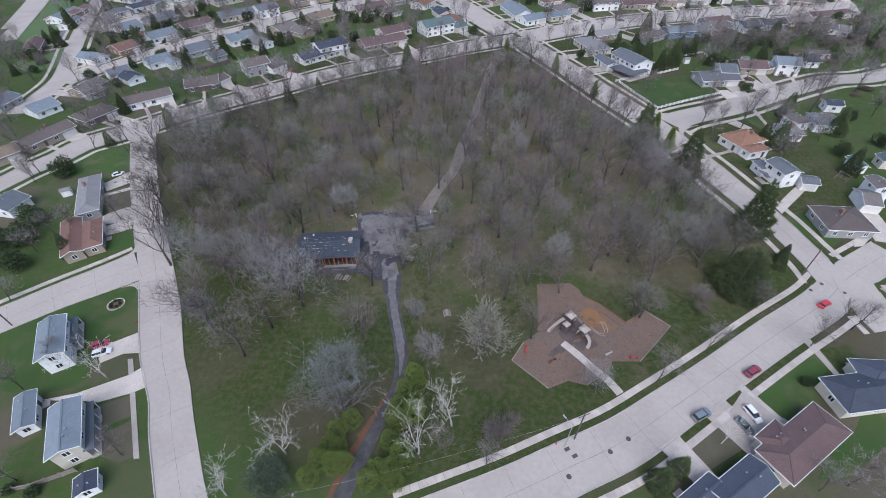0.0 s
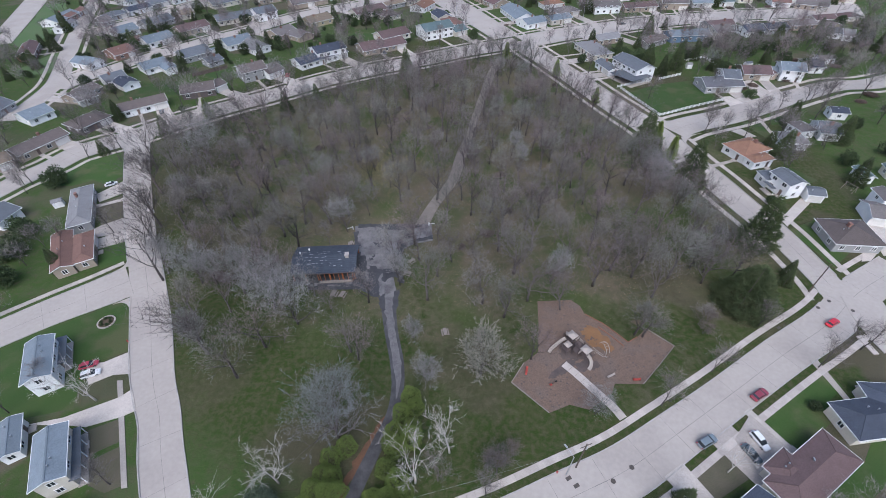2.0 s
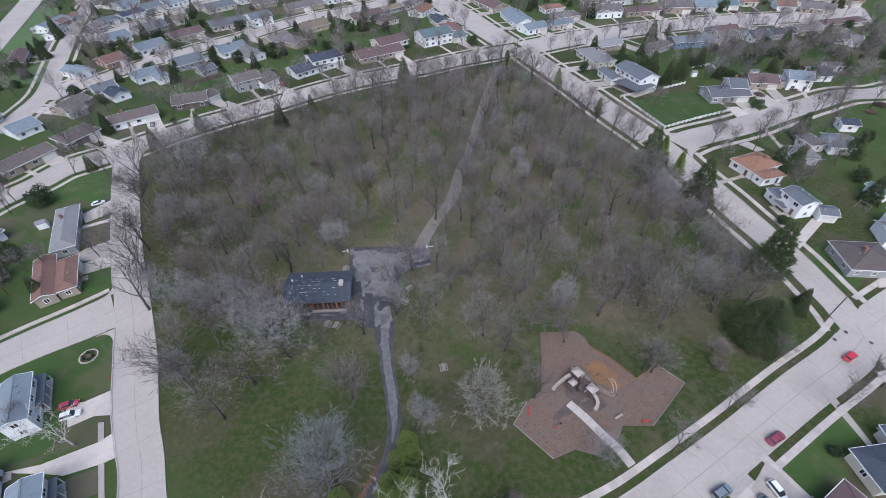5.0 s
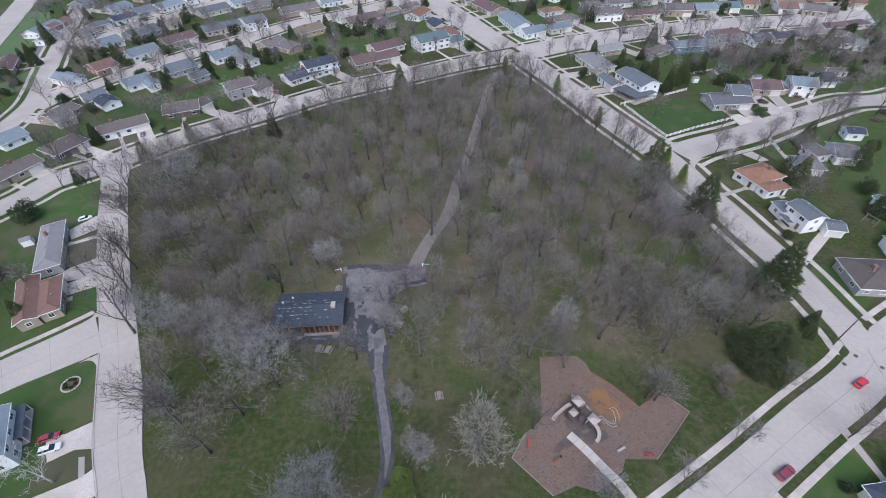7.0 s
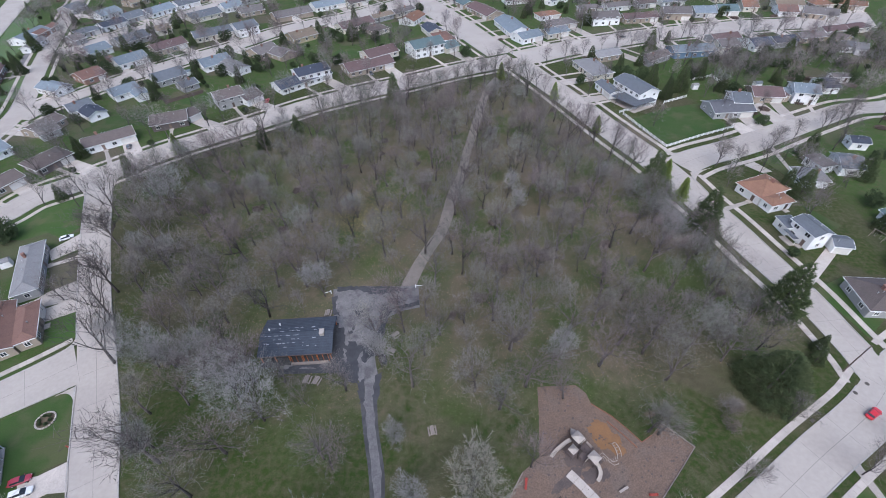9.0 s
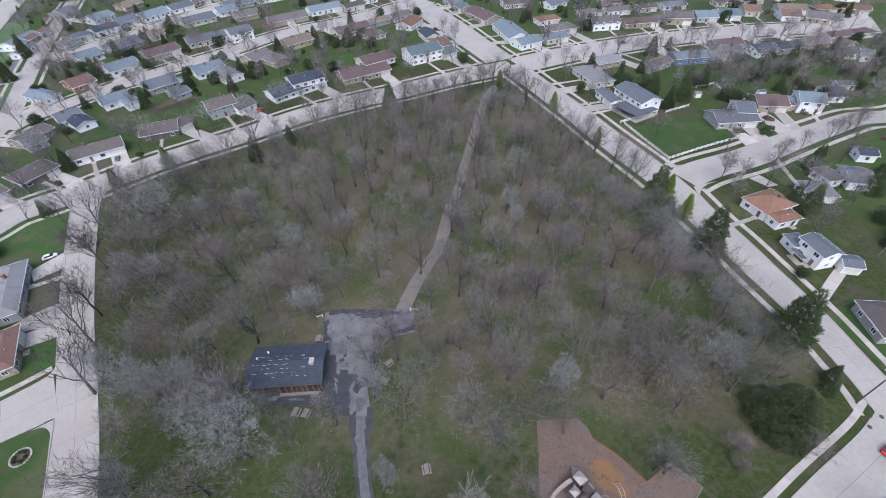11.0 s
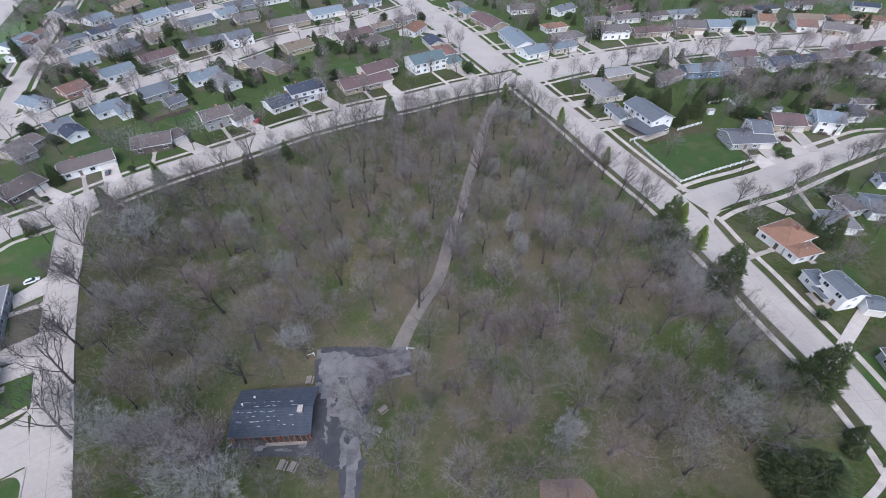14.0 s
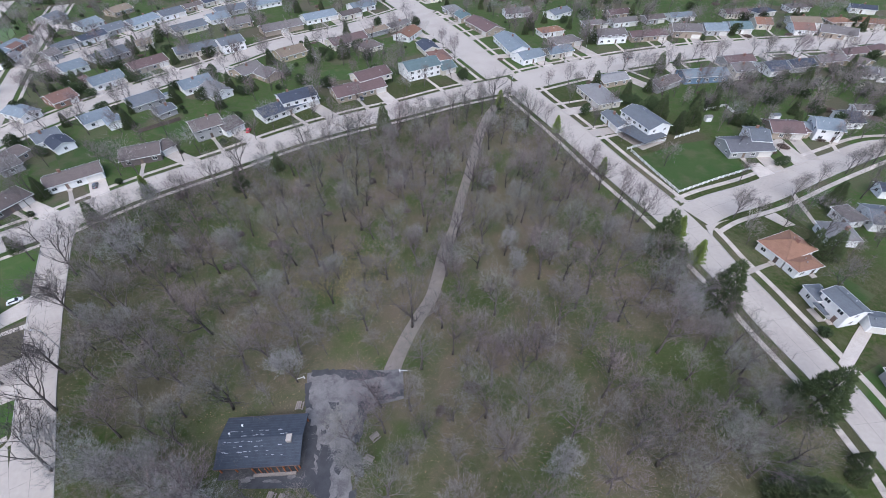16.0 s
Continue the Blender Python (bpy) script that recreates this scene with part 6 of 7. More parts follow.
place(SPRUCE[2], -61.5, 164.6, 0.62, 63)
place(SPRUCE[0], -51.6, 176.6, 0.57, 202)
place(SPRUCE[2], -104.0, 148.4, 0.87, 183)
place(BROAD, 71.2, 60.2, 1.0, 240)
place(BARE_SHRUB, 58.5, 52.0, 1.3, 40)
place(BARE_SHRUB, 60.6, 55.0, 1.1, 140)
place(SPRUCE[0], 87.0, 69.0, 0.40, 213)
place(PINE[0], 78.3, 108.4, 0.97, 33)
place(PINE[1], 84.2, 80.0, 1.0, 140)
place(BLUE, -28.3, 18.4, 1.0, 20)
place(DEAD, 34.2, 97.5, 1.0, 60)
place(DEAD, -64.5, 94.5, 0.6, 200)
place(DEAD, 8.6, 61.5, 0.55, 130)
place(PINE[0], 70.8, 128.1, 0.98, 244)
place(YOUNG_PINE, 78.2, 122.4, 1.20, 28)
place(YOUNG_PINE, 76.6, 131.8, 1.05, 128)
place(SPRUCE[2], 71.5, 120.5, 1.1, 88)
place(SPRUCE[0], -211.4, 249.0, 0.85, 20)
place(SPRUCE[2], -228.3, 286.0, 1.2, 80)
place(SPRUCE[2], 84.6, 66.0, 0.55, 42)
place(YOUNG_PINE, 34.8, 220.1, 0.91, 346)
place(YOUNG_PINE, 65.1, 167.4, 0.78, 13)
place(YOUNG_PINE, 55.0, 197.1, 0.85, 321)
place(YOUNG_PINE, -92.3, 161.4, 0.93, 101)
place(HEDGE_TREE, -125.2, 116.0, 0.83, 137)
place(HEDGE_TREE, -115.5, 82.4, 0.93, 155)
place(HEDGE_TREE, -118.4, 90.5, 0.95, 175)
place(HEDGE_TREE, -110.8, 71.3, 0.97, 194)
place(HEDGE_TREE, -118.3, 80.2, 0.89, 4)
place(SPRUCE[0], -99.4, 76.5, 0.56, 208)
place(SPRUCE[2], -29.3, 15.7, 0.47, 156)
place(HEDGE_TREE, 88.9, 221.6, 0.79, 38)
place(HEDGE_TREE, 94.0, 218.4, 0.86, 319)
place(HEDGE_TREE, -102.8, 237.7, 0.87, 117)
place(HEDGE_TREE, -53.2, 287.3, 0.93, 60)
place(HEDGE_TREE, -59.4, 279.5, 0.78, 351)
place(HEDGE_TREE, -28.9, 336.4, 0.88, 317)
place(HEDGE_TREE, 114.7, 206.2, 0.79, 75)
place(SPRUCE[1], 112.5, 202.9, 0.73, 321)
place(SPRUCE[0], 103.1, 195.4, 0.74, 201)
place(SPRUCE[2], -170.6, 311.4, 0.69, 256)
place(SPRUCE[0], -226.2, 282.9, 0.73, 53)
place(SPRUCE[2], -244.6, 331.3, 0.68, 229)
place(SPRUCE[0], -91.9, 245.5, 0.71, 280)
place(SPRUCE[2], 60.8, 316.1, 0.73, 234)
place(SPRUCE[0], 106.9, 338.6, 0.67, 129)
place(SPRUCE[2], 89.2, 323.9, 0.69, 184)
place(SPRUCE[0], 110.7, 327.1, 0.65, 95)
place(SPRUCE[2], 43.8, 362.5, 0.64, 332)
place(SPRUCE[0], -87.7, 371.6, 0.76, 65)
place(SPRUCE[2], 124.3, 361.1, 0.78, 4)
place(SPRUCE[0], 158.1, 208.8, 0.57, 304)
place(SPRUCE[2], 195.7, 239.5, 0.56, 85)
place(SPRUCE[0], 211.4, 251.5, 0.60, 238)
place(SPRUCE[2], 213.0, 247.5, 0.65, 216)
place(SPRUCE[0], 256.6, 306.7, 0.65, 214)
place(SPRUCE[2], -29.5, 327.6, 0.59, 75)
place(SPRUCE[0], -129.7, 162.8, 0.64, 230)
place(SPRUCE[2], -129.8, 225.4, 0.66, 290)
place(SPRUCE[0], -47.2, 323.2, 0.62, 10)
place(SPRUCE[1], 36.0, 16.5, 0.56, 179)
place(SPRUCE[2], 40.1, 18.5, 0.60, 21)
place(HEDGE_TREE, 141.7, 233.8, 0.77, 68)
place(HEDGE_TREE, 153.9, 226.3, 0.62, 54)
place(HEDGE_TREE, 168.2, 236.9, 0.73, 327)
place(HEDGE_TREE, 183.8, 234.6, 0.64, 59)
place(HEDGE_TREE, 171.4, 223.9, 0.64, 117)
place(HEDGE_TREE, 147.8, 230.0, 0.78, 155)
place(HEDGE_TREE, 119.0, 331.7, 0.70, 286)
place(HEDGE_TREE, 88.2, 334.8, 0.70, 252)
place(STREET[2], 99.5, 142.2, 1.03, 138)
place(STREET[0], 123.4, 151.6, 0.85, 307)
place(STREET[1], 135.3, 157.4, 0.88, 268)
place(STREET[2], 104.8, 140.4, 0.95, 123)
place(STREET[0], 150.4, 164.6, 0.99, 312)
place(STREET[1], 165.1, 171.1, 0.98, 265)
place(STREET[2], 110.7, 160.6, 1.00, 279)
place(STREET[0], 50.0, 210.9, 0.89, 86)
place(STREET[1], 52.5, 203.9, 0.88, 196)
place(STREET[2], 45.0, 224.3, 0.84, 245)
place(STREET[0], 38.7, 222.6, 0.99, 357)
place(STREET[1], 26.9, 230.2, 0.89, 56)
place(STREET[2], -45.2, 212.9, 0.85, 317)
place(STREET[0], -38.5, 216.8, 0.91, 262)
place(STREET[1], -53.3, 208.2, 0.94, 143)
place(STREET[2], -66.6, 198.4, 1.05, 237)
place(STREET[0], 81.4, 249.4, 0.86, 153)
place(STREET[1], 92.7, 255.2, 0.85, 149)
place(STREET[2], 101.9, 257.9, 1.05, 339)
place(STREET[0], 141.0, 268.8, 1.00, 184)
place(STREET[1], 157.2, 270.9, 0.84, 119)
place(STREET[2], 184.7, 275.5, 0.99, 350)
place(STREET[0], 200.0, 278.2, 0.98, 161)
place(STREET[1], 213.5, 279.2, 0.87, 106)
place(STREET[2], 228.6, 280.9, 0.93, 290)
place(STREET[0], 116.9, 260.0, 0.84, 226)
place(STREET[1], 70.1, 241.9, 1.03, 220)
place(STREET[2], 116.1, 284.8, 0.89, 247)
place(STREET[0], 138.0, 290.0, 0.89, 149)
place(STREET[1], -91.0, 269.3, 0.85, 129)
place(STREET[2], -149.2, 211.9, 0.89, 234)
place(STREET[0], -140.8, 256.1, 0.89, 135)
place(STREET[1], -47.8, 322.8, 1.00, 109)
place(STREET[2], 17.8, 338.2, 1.04, 151)
place(STREET[0], -124.8, 312.2, 1.00, 213)
place(STREET[1], -141.2, 182.7, 0.91, 349)
place(STREET[2], -103.7, 151.2, 0.86, 106)
place(STREET[0], 62.9, 173.5, 0.97, 176)
place(STREET[1], 68.8, 157.2, 1.00, 87)
place(STREET[2], 71.8, 149.3, 0.91, 98)
place(STREET[0], 89.4, 172.2, 1.02, 106)
place(STREET[1], 119.8, 180.9, 0.86, 69)
place(STREET[2], 87.9, 48.2, 0.81, 345)
place(STREET[0], 89.9, 47.1, 0.90, 162)
place(STREET[1], 78.4, 43.1, 0.88, 273)
place(STREET[2], 56.1, 42.6, 0.96, 185)
place(STREET[0], 71.5, 53.6, 0.81, 228)
place(STREET[1], 43.1, 35.4, 1.00, 306)
place(STREET[2], 7.8, 20.1, 0.88, 346)
place(STREET[0], -0.2, 22.6, 0.85, 267)
place(STREET[1], 9.9, 23.4, 0.92, 169)
place(STREET[2], -136.0, 115.6, 0.91, 264)
place(STREET[0], -93.4, 90.9, 0.99, 73)
place(STREET[1], -103.1, 85.4, 0.97, 167)
place(STREET[2], -132.6, 111.5, 0.83, 182)
place(STREET[0], -79.5, 42.2, 0.82, 240)
place(STREET[1], -73.4, 19.1, 0.84, 318)
place(STREET[2], -84.5, 36.5, 0.86, 255)
place(STREET[0], -57.1, 23.0, 0.82, 259)
place(GARDEN[0], 110.4, 250.1, 1.12, 282)
place(GARDEN[1], 111.3, 231.0, 0.93, 31)
place(GARDEN[2], 121.2, 242.4, 1.16, 117)
place(GARDEN[3], 132.4, 288.7, 1.12, 20)
place(GARDEN[0], 172.9, 217.8, 0.97, 231)
place(GARDEN[1], 166.3, 192.6, 1.14, 133)
place(GARDEN[2], 196.3, 213.1, 1.09, 338)
place(GARDEN[3], 185.2, 191.0, 1.06, 283)
place(GARDEN[0], 130.9, 212.2, 1.17, 1)
place(GARDEN[1], 206.6, 259.9, 1.06, 189)
place(GARDEN[2], 147.9, 215.6, 0.94, 58)
place(GARDEN[3], 183.8, 210.5, 1.07, 30)
place(GARDEN[0], 173.4, 236.2, 1.08, 355)
place(GARDEN[1], 69.1, 275.7, 1.11, 263)
place(GARDEN[2], 72.0, 341.9, 1.02, 140)
place(GARDEN[3], 74.7, 271.3, 0.99, 105)
place(GARDEN[0], 131.7, 360.3, 0.99, 190)
place(GARDEN[1], -55.6, 268.0, 1.13, 134)
place(GARDEN[2], -42.2, 274.9, 0.98, 85)
place(GARDEN[3], -69.7, 254.6, 1.10, 53)
place(GARDEN[0], -123.2, 279.2, 1.01, 136)
place(GARDEN[1], -134.6, 294.3, 1.17, 143)
place(GARDEN[2], -159.3, 199.3, 0.98, 233)
place(GARDEN[3], -149.5, 174.3, 0.96, 321)
place(GARDEN[0], -138.3, 167.6, 1.07, 95)
place(GARDEN[1], -227.2, 322.1, 1.01, 177)
place(GARDEN[2], -195.2, 262.1, 1.09, 295)
place(GARDEN[3], -204.5, 270.5, 1.13, 212)
place(GARDEN[0], -199.1, 284.7, 1.09, 153)
place(GARDEN[1], -215.9, 294.4, 0.94, 87)
place(GARDEN[2], -219.4, 333.5, 0.94, 310)
place(GARDEN[3], -252.1, 313.2, 0.95, 23)
place(GARDEN[0], -273.8, 364.9, 1.02, 3)
place(GARDEN[1], -15.2, 316.7, 1.05, 281)
place(GARDEN[2], 26.4, 351.6, 0.98, 136)
place(GARDEN[3], 43.1, 375.6, 0.94, 162)
place(GARDEN[0], 67.4, 15.8, 0.71, 4)
place(GARDEN[1], 73.0, 18.4, 0.62, 65)
place(GARDEN[2], 62.2, 15.1, 0.61, 210)
place(GARDEN[3], 143.5, 110.0, 0.69, 151)
place(GARDEN[0], 133.2, 134.8, 0.63, 294)
place(GARDEN[1], 134.2, 127.7, 0.65, 252)
place(GARDEN[2], 122.0, 122.6, 0.66, 208)
place(GARDEN[3], -109.8, 85.7, 0.66, 142)
place(GARDEN[0], -109.9, 78.1, 0.71, 295)
place(GARDEN[1], -104.3, 60.5, 0.72, 207)
place(GARDEN[2], -144.5, 125.1, 0.63, 173)
place(GREY[0], 63.4, 125.0, 0.54, 18)
place(GREY[1], 71.5, 98.5, 0.64, 20)
place(GREY[0], 72.4, 88.7, 0.62, 134)
place(GREY[1], 73.0, 78.6, 0.54, 186)
place(GREY[0], 67.0, 113.9, 0.65, 204)
place(OAKS[0], 61.9, 158.8, 0.76, 335)
place(OAKS[1], 64.1, 147.9, 0.86, 220)
place(OAKS[2], 65.1, 136.9, 0.74, 29)
place(OAKS[3], 69.2, 141.7, 0.86, 14)
place(OAKS[4], 69.3, 124.3, 0.73, 350)
place(OAKS[5], 70.6, 115.5, 0.80, 16)
place(OAKS[0], 70.7, 108.0, 0.82, 27)
place(OAKS[1], 73.9, 99.9, 0.71, 255)
place(OAKS[2], 73.8, 94.0, 0.84, 297)
place(OAKS[3], 74.2, 88.4, 0.77, 98)
place(OAKS[4], 74.5, 81.8, 0.70, 47)
place(OAKS[5], 74.7, 76.3, 0.75, 69)
place(OAKS[0], 73.8, 69.5, 0.71, 94)
place(SHRUB[0], 71.6, 34.3, 1.01, 335)
place(SHRUB[1], -68.6, 16.4, 1.05, 356)
place(SHRUB[0], -73.1, 17.3, 0.95, 327)
place(SHRUB[1], 9.1, 25.3, 0.91, 154)
place(BARE_SHRUB, 9.1, 25.3, 1.00, 233)
place(BARE_SHRUB, 11.0, 25.2, 0.8, 33)
place(SHRUB[0], 11.6, 27.4, 0.8, 33)
place(BARE_SHRUB, 13.0, 27.1, 0.9, 158)
place(REDBUSH, 138.8, 182.9, 1.09, 94)
place(REDBUSH, 132.4, 179.5, 0.97, 280)
place(REDBUSH, 155.5, 187.2, 1.07, 274)
place(REDBUSH, 149.9, 239.2, 0.97, 107)
place(REDBUSH, 128.8, 229.2, 1.01, 352)
place(CEDAR[0], -19.4, 26.3, 0.91, 195)
place(CEDAR[1], -16.6, 28.1, 1.05, 58)
place(CEDAR[2], -20.4, 23.4, 1.02, 148)
place(CEDAR[0], -17.8, 22.9, 0.91, 21)
place(CEDAR[1], -21.3, 20.7, 1.06, 100)
place(CEDAR[2], -18.7, 19.5, 1.11, 240)
place(CEDAR[0], -16.5, 20.6, 0.97, 65)
place(CEDAR[1], -22.7, 18.0, 0.98, 140)
place(CEDAR[2], -6.1, 36.8, 1.07, 194)
place(CEDAR[0], -4.9, 35.1, 0.91, 254)
place(CEDAR[1], -7.4, 34.3, 0.89, 98)
place(CEDAR[2], -5.3, 31.8, 0.94, 116)
place(CEDAR[0], -7.9, 30.7, 1.10, 138)
place(CEDAR[1], -4.7, 29.1, 1.12, 264)
place(CEDAR[2], -9.3, 28.3, 0.98, 183)
place(CEDAR[0], -7.2, 27.5, 1.09, 24)
place(CEDAR[1], -9.5, 24.1, 0.96, 86)
place(CEDAR[2], -7.8, 21.8, 1.07, 181)
place(CEDAR[0], -11.5, 19.6, 0.92, 193)
place(CEDAR[1], -8.6, 19.3, 1.00, 311)
place(CEDAR[2], -5.7, 19.4, 0.92, 262)
place(CEDAR[0], -11.8, 17.6, 1.01, 52)
place(CEDAR[1], -8.5, 17.3, 1.07, 116)
place(GREY[1], -55.7, 69.9, 0.82, 91)
place(GREY[0], -39.0, 61.9, 0.88, 163)
place(GREY[1], -52.4, 52.1, 0.80, 65)
place(GREY[0], -32.3, 56.9, 0.95, 46)
place(GARDEN[3], 113.3, 243.2, 0.88, 23)
place(GARDEN[0], 115.1, 227.7, 0.95, 330)
place(GARDEN[1], 115.4, 219.1, 0.84, 47)
place(GARDEN[2], 134.2, 241.0, 0.85, 129)
place(GARDEN[3], 136.4, 231.4, 0.85, 284)
place(GARDEN[0], 139.9, 225.0, 0.95, 214)
place(GARDEN[1], 156.5, 238.4, 1.05, 347)
place(GARDEN[2], 158.0, 228.8, 1.00, 158)
place(GARDEN[3], 161.0, 222.4, 0.84, 322)
place(GARDEN[0], 179.2, 238.6, 0.85, 236)
place(GARDEN[1], 176.9, 226.1, 0.84, 231)
place(GARDEN[2], 187.7, 234.0, 0.91, 65)
place(GARDEN[3], 188.2, 224.4, 1.01, 303)
place(GARDEN[0], 199.2, 232.2, 1.01, 183)
place(GARDEN[1], 105.2, 228.6, 0.98, 190)
place(GARDEN[2], 146.9, 218.5, 0.94, 314)
place(GARDEN[3], 161.5, 216.6, 1.03, 350)
place(GARDEN[0], 204.2, 231.4, 0.97, 54)
place(GARDEN[1], 202.3, 218.0, 0.95, 295)
place(GARDEN[2], 220.2, 241.2, 0.98, 58)
place(GARDEN[3], 171.2, 186.5, 0.88, 154)
place(GARDEN[0], 180.5, 187.5, 0.98, 322)
place(GARDEN[1], 158.4, 184.5, 0.91, 158)
place(GARDEN[2], 169.2, 189.8, 0.86, 168)
place(HEDGE_TREE, 173.2, 242.9, 0.75, 78)
place(HEDGE_TREE, 169.4, 227.2, 0.76, 42)
place(HEDGE_TREE, 202.3, 249.1, 0.73, 315)
place(HEDGE_TREE, 202.2, 238.5, 0.63, 144)
place(HEDGE_TREE, 220.3, 257.1, 0.76, 217)
place(HEDGE_TREE, 156.8, 241.7, 0.73, 9)

# ---- picnic shelter ----
def shelter(x, y, rz, L, W):
    e = empty("picnic_shelter", pose(x, y, 0, 0, 0, rz), "open wooden picnic shelter with a patched dark blue-black shingle roof", "shelter")
    Mesh().box(0, -0.5, 0.05, L - 0.2, W + 1.0, 0.1).make("floor_slab", M["asphalt"], e)
    eave, rise, ov = 2.7, 1.5, 0.0
    A, B = L / 2, W / 2
    roof = Mesh()
    for s in (1, -1):
        q = [(-A, s * B, eave), (A, s * B, eave), (A, 0, eave + rise), (-A, 0, eave + rise)]
        roof.add(q + [(a, b, c + 0.16) for a, b, c in q], [(4, 5, 6, 7), (0, 3, 2, 1), (0, 1, 5, 4), (1, 2, 6, 5), (3, 0, 4, 7)])
    ro = roof.make("roof", M["roof_shelter"], e)
    rnd = random.Random(4)
    th = math.degrees(math.atan2(rise, B))
    def on_roof(px, py, up):
        return eave + rise * (1 - abs(py) / B) + 0.16 + up
    # courses of shingles, and bare pale strips where they have blown off
    for s in (1, -1):
        for i in range(1, 9):
            py = -s * B * i / 9
            Mesh().box(0, py, on_roof(0, py, 0.012), L - 0.1, 0.10, 0.03, rx=(th if py < 0 else -th)).make("shingle_course", M["roof_shelter_edge"], ro)
    for i in range(46):
        py = rnd.choice((-0.28, -0.46, 0.12, 0.3, -0.12, -0.62)) * B + rnd.uniform(-0.12, 0.12)
        px = rnd.uniform(-0.85, 0.6) * A
        Mesh().box(px, py, on_roof(px, py, 0.02), rnd.uniform(0.15, 0.9), rnd.uniform(0.08, 0.16), 0.03, rx=(th if py < 0 else -th)).make("bare_patch", M["roof_patch"], ro)
    sk = Mesh().box(A * 0.7, -B * 0.12, on_roof(0, -B * 0.12, 0.3), 0.9, 1.3, 0.8)
    sk.box(A * 0.7, -B * 0.12, on_roof(0, -B * 0.12, 0.74), 1.05, 1.45, 0.1)
    sk.make("chimney", M["walk"], ro)
    for px, py in ((-A * 0.55, B * 0.55), (-A * 0.78, B * 0.2)):
        vm = Mesh().tube([(px, py, on_roof(px, py, -0.05)), (px, py, on_roof(px, py, 0.45))], [0.12, 0.12], 8)
        vm.box(px, py, on_roof(px, py, 0.5), 0.34, 0.34, 0.12)
        vm.make("roof_vent", M["trim"], ro)
    # posts and beams of stained cedar, a closed block of rooms, and a low front wall
    for i in range(6):
        for s in (1, -1):
            Mesh().box(-A + 0.6 + (L - 1.2) * i / 5, s * (B - 0.4), eave / 2 + 0.05, 0.2, 0.2, eave).make("post", M["wood_warm"], e)
    for s in (1, -1):
        Mesh().box(0, s * (B - 0.4), eave - 0.1, L - 0.8, 0.2, 0.28).make("beam", M["wood_warm"], e)
        Mesh().box(0, s * (B + 0.03), eave + 0.06, L, 0.08, 0.24).make("fascia", M["plastic_brown"], e)
    Mesh().box(-A * 0.45, B * 0.2, 1.35, L * 0.5, W * 0.68, 2.5).make("room_block", M["wall_brick"], e)
    Mesh().box(A * 0.36, -B - 0.55, 0.32, L * 0.5, 0.5, 0.5).make("seat_wall", M["wood"], e, "pale tan bench along the open front")
    for i in range(8):
        Mesh().box(A * 0.36 - L * 0.25 + 0.35 + i * L * 0.07, -B - 0.2, 1.35, 0.12, 0.12, 2.6).make("front_post", M["wood_warm"], e)
    return e
M["roof_shelter"] = mat("patched_dark_shingles", (0.042, 0.05, 0.066), 0.9, (0.06, 0.07, 0.088), 0.9, 7.0, 0.4, fine_mix=0.4)
M["roof_shelter_edge"] = mat("shingle_edges", (0.065, 0.075, 0.095), 0.9, (0.04, 0.048, 0.06), 1.4, 9.0, 0.3)
M["roof_patch"] = mat("bare_underlay", (0.33, 0.34, 0.36), 0.9, (0.20, 0.21, 0.23), 2.5, 9.0)

# ---- cars ----
car(48.5, 28.2, 24, (0.16, 0.19, 0.21), "grey", True, 4.0)
car(62.8, 37.1, 26, (0.22, 0.035, 0.05), "dark red", False, 4.0)
car(88.3, 54.0, 26, (0.55, 0.02, 0.03), "bright red", False, 3.7)
car(58.0, 28.2, -73, (0.7, 0.7, 0.7), "white", True, 3.7)
car(55.4, 26.0, -67, (0.08, 0.1, 0.11), "dark grey", False, 3.7)
car(-72.8, 44.6, 22, (0.7, 0.7, 0.7), "white", True, 3.7)
car(-74.5, 46.8, 21, (0.3, 0.03, 0.05), "red", False, 3.7)
car(-107.4, 115.4, 34, (0.7, 0.7, 0.7), "white", False, 3.7)
car(-71.9, 205.8, 93, (0.5, 0.03, 0.04), "red", False, 4.0)
car(-115.4, 168.6, 113, (0.06, 0.07, 0.09), "dark blue", False, 4.0)
car(-27.8, 233.4, -69, (0.07, 0.08, 0.1), "dark blue", False, 4.0)
car(73.0, 216.8, 23, (0.7, 0.7, 0.7), "white", False, 4.0)
car(48.7, 281.6, 29, (0.1, 0.1, 0.12), "dark", True, 4.0)
car(110.2, 273.9, 17, (0.12, 0.12, 0.13), "dark grey", False, 4.0)
car(-142.2, 145.5, 105, (0.05, 0.06, 0.08), "dark", False, 4.0)
car(-198.9, 357.5, 105, (0.3, 0.32, 0.35), "silver", False, 4.0)

# ---- fences, poles ----
rail_fence([(80.7, 182.5), (84.2, 169.0), (87.9, 155.9), (102.3, 162.2), (118.8, 168.6)], "white vinyl post-and-rail garden fence")
rail_fence([(79.6, 183.8), (87.7, 187.2), (96.6, 189.8)], "white vinyl post-and-rail garden fence")
rail_fence([(100.9, 191.2), (112.6, 196.3)], "white vinyl post-and-rail garden fence")
rail_fence([(121.5, 213.2), (133.4, 217.3), (134.2, 204.1)], "white vinyl post-and-rail garden fence")
rail_fence([(-118.0, 206.8), (-105.0, 217.2)], "dark weathered board fence between gardens", 1.6, 2.4, "pole", (0.3, 0.62, 0.94, 1.26, 1.56), 0.3)
rail_fence([(-74.7, 16.9), (-69.7, 18.0), (-63.7, 20.4)], "grey weathered board fence", 1.5, 2.4, "wood", (0.3, 0.62, 0.94, 1.26), 0.3)
utility_pole(89.0, 63.5, 30)
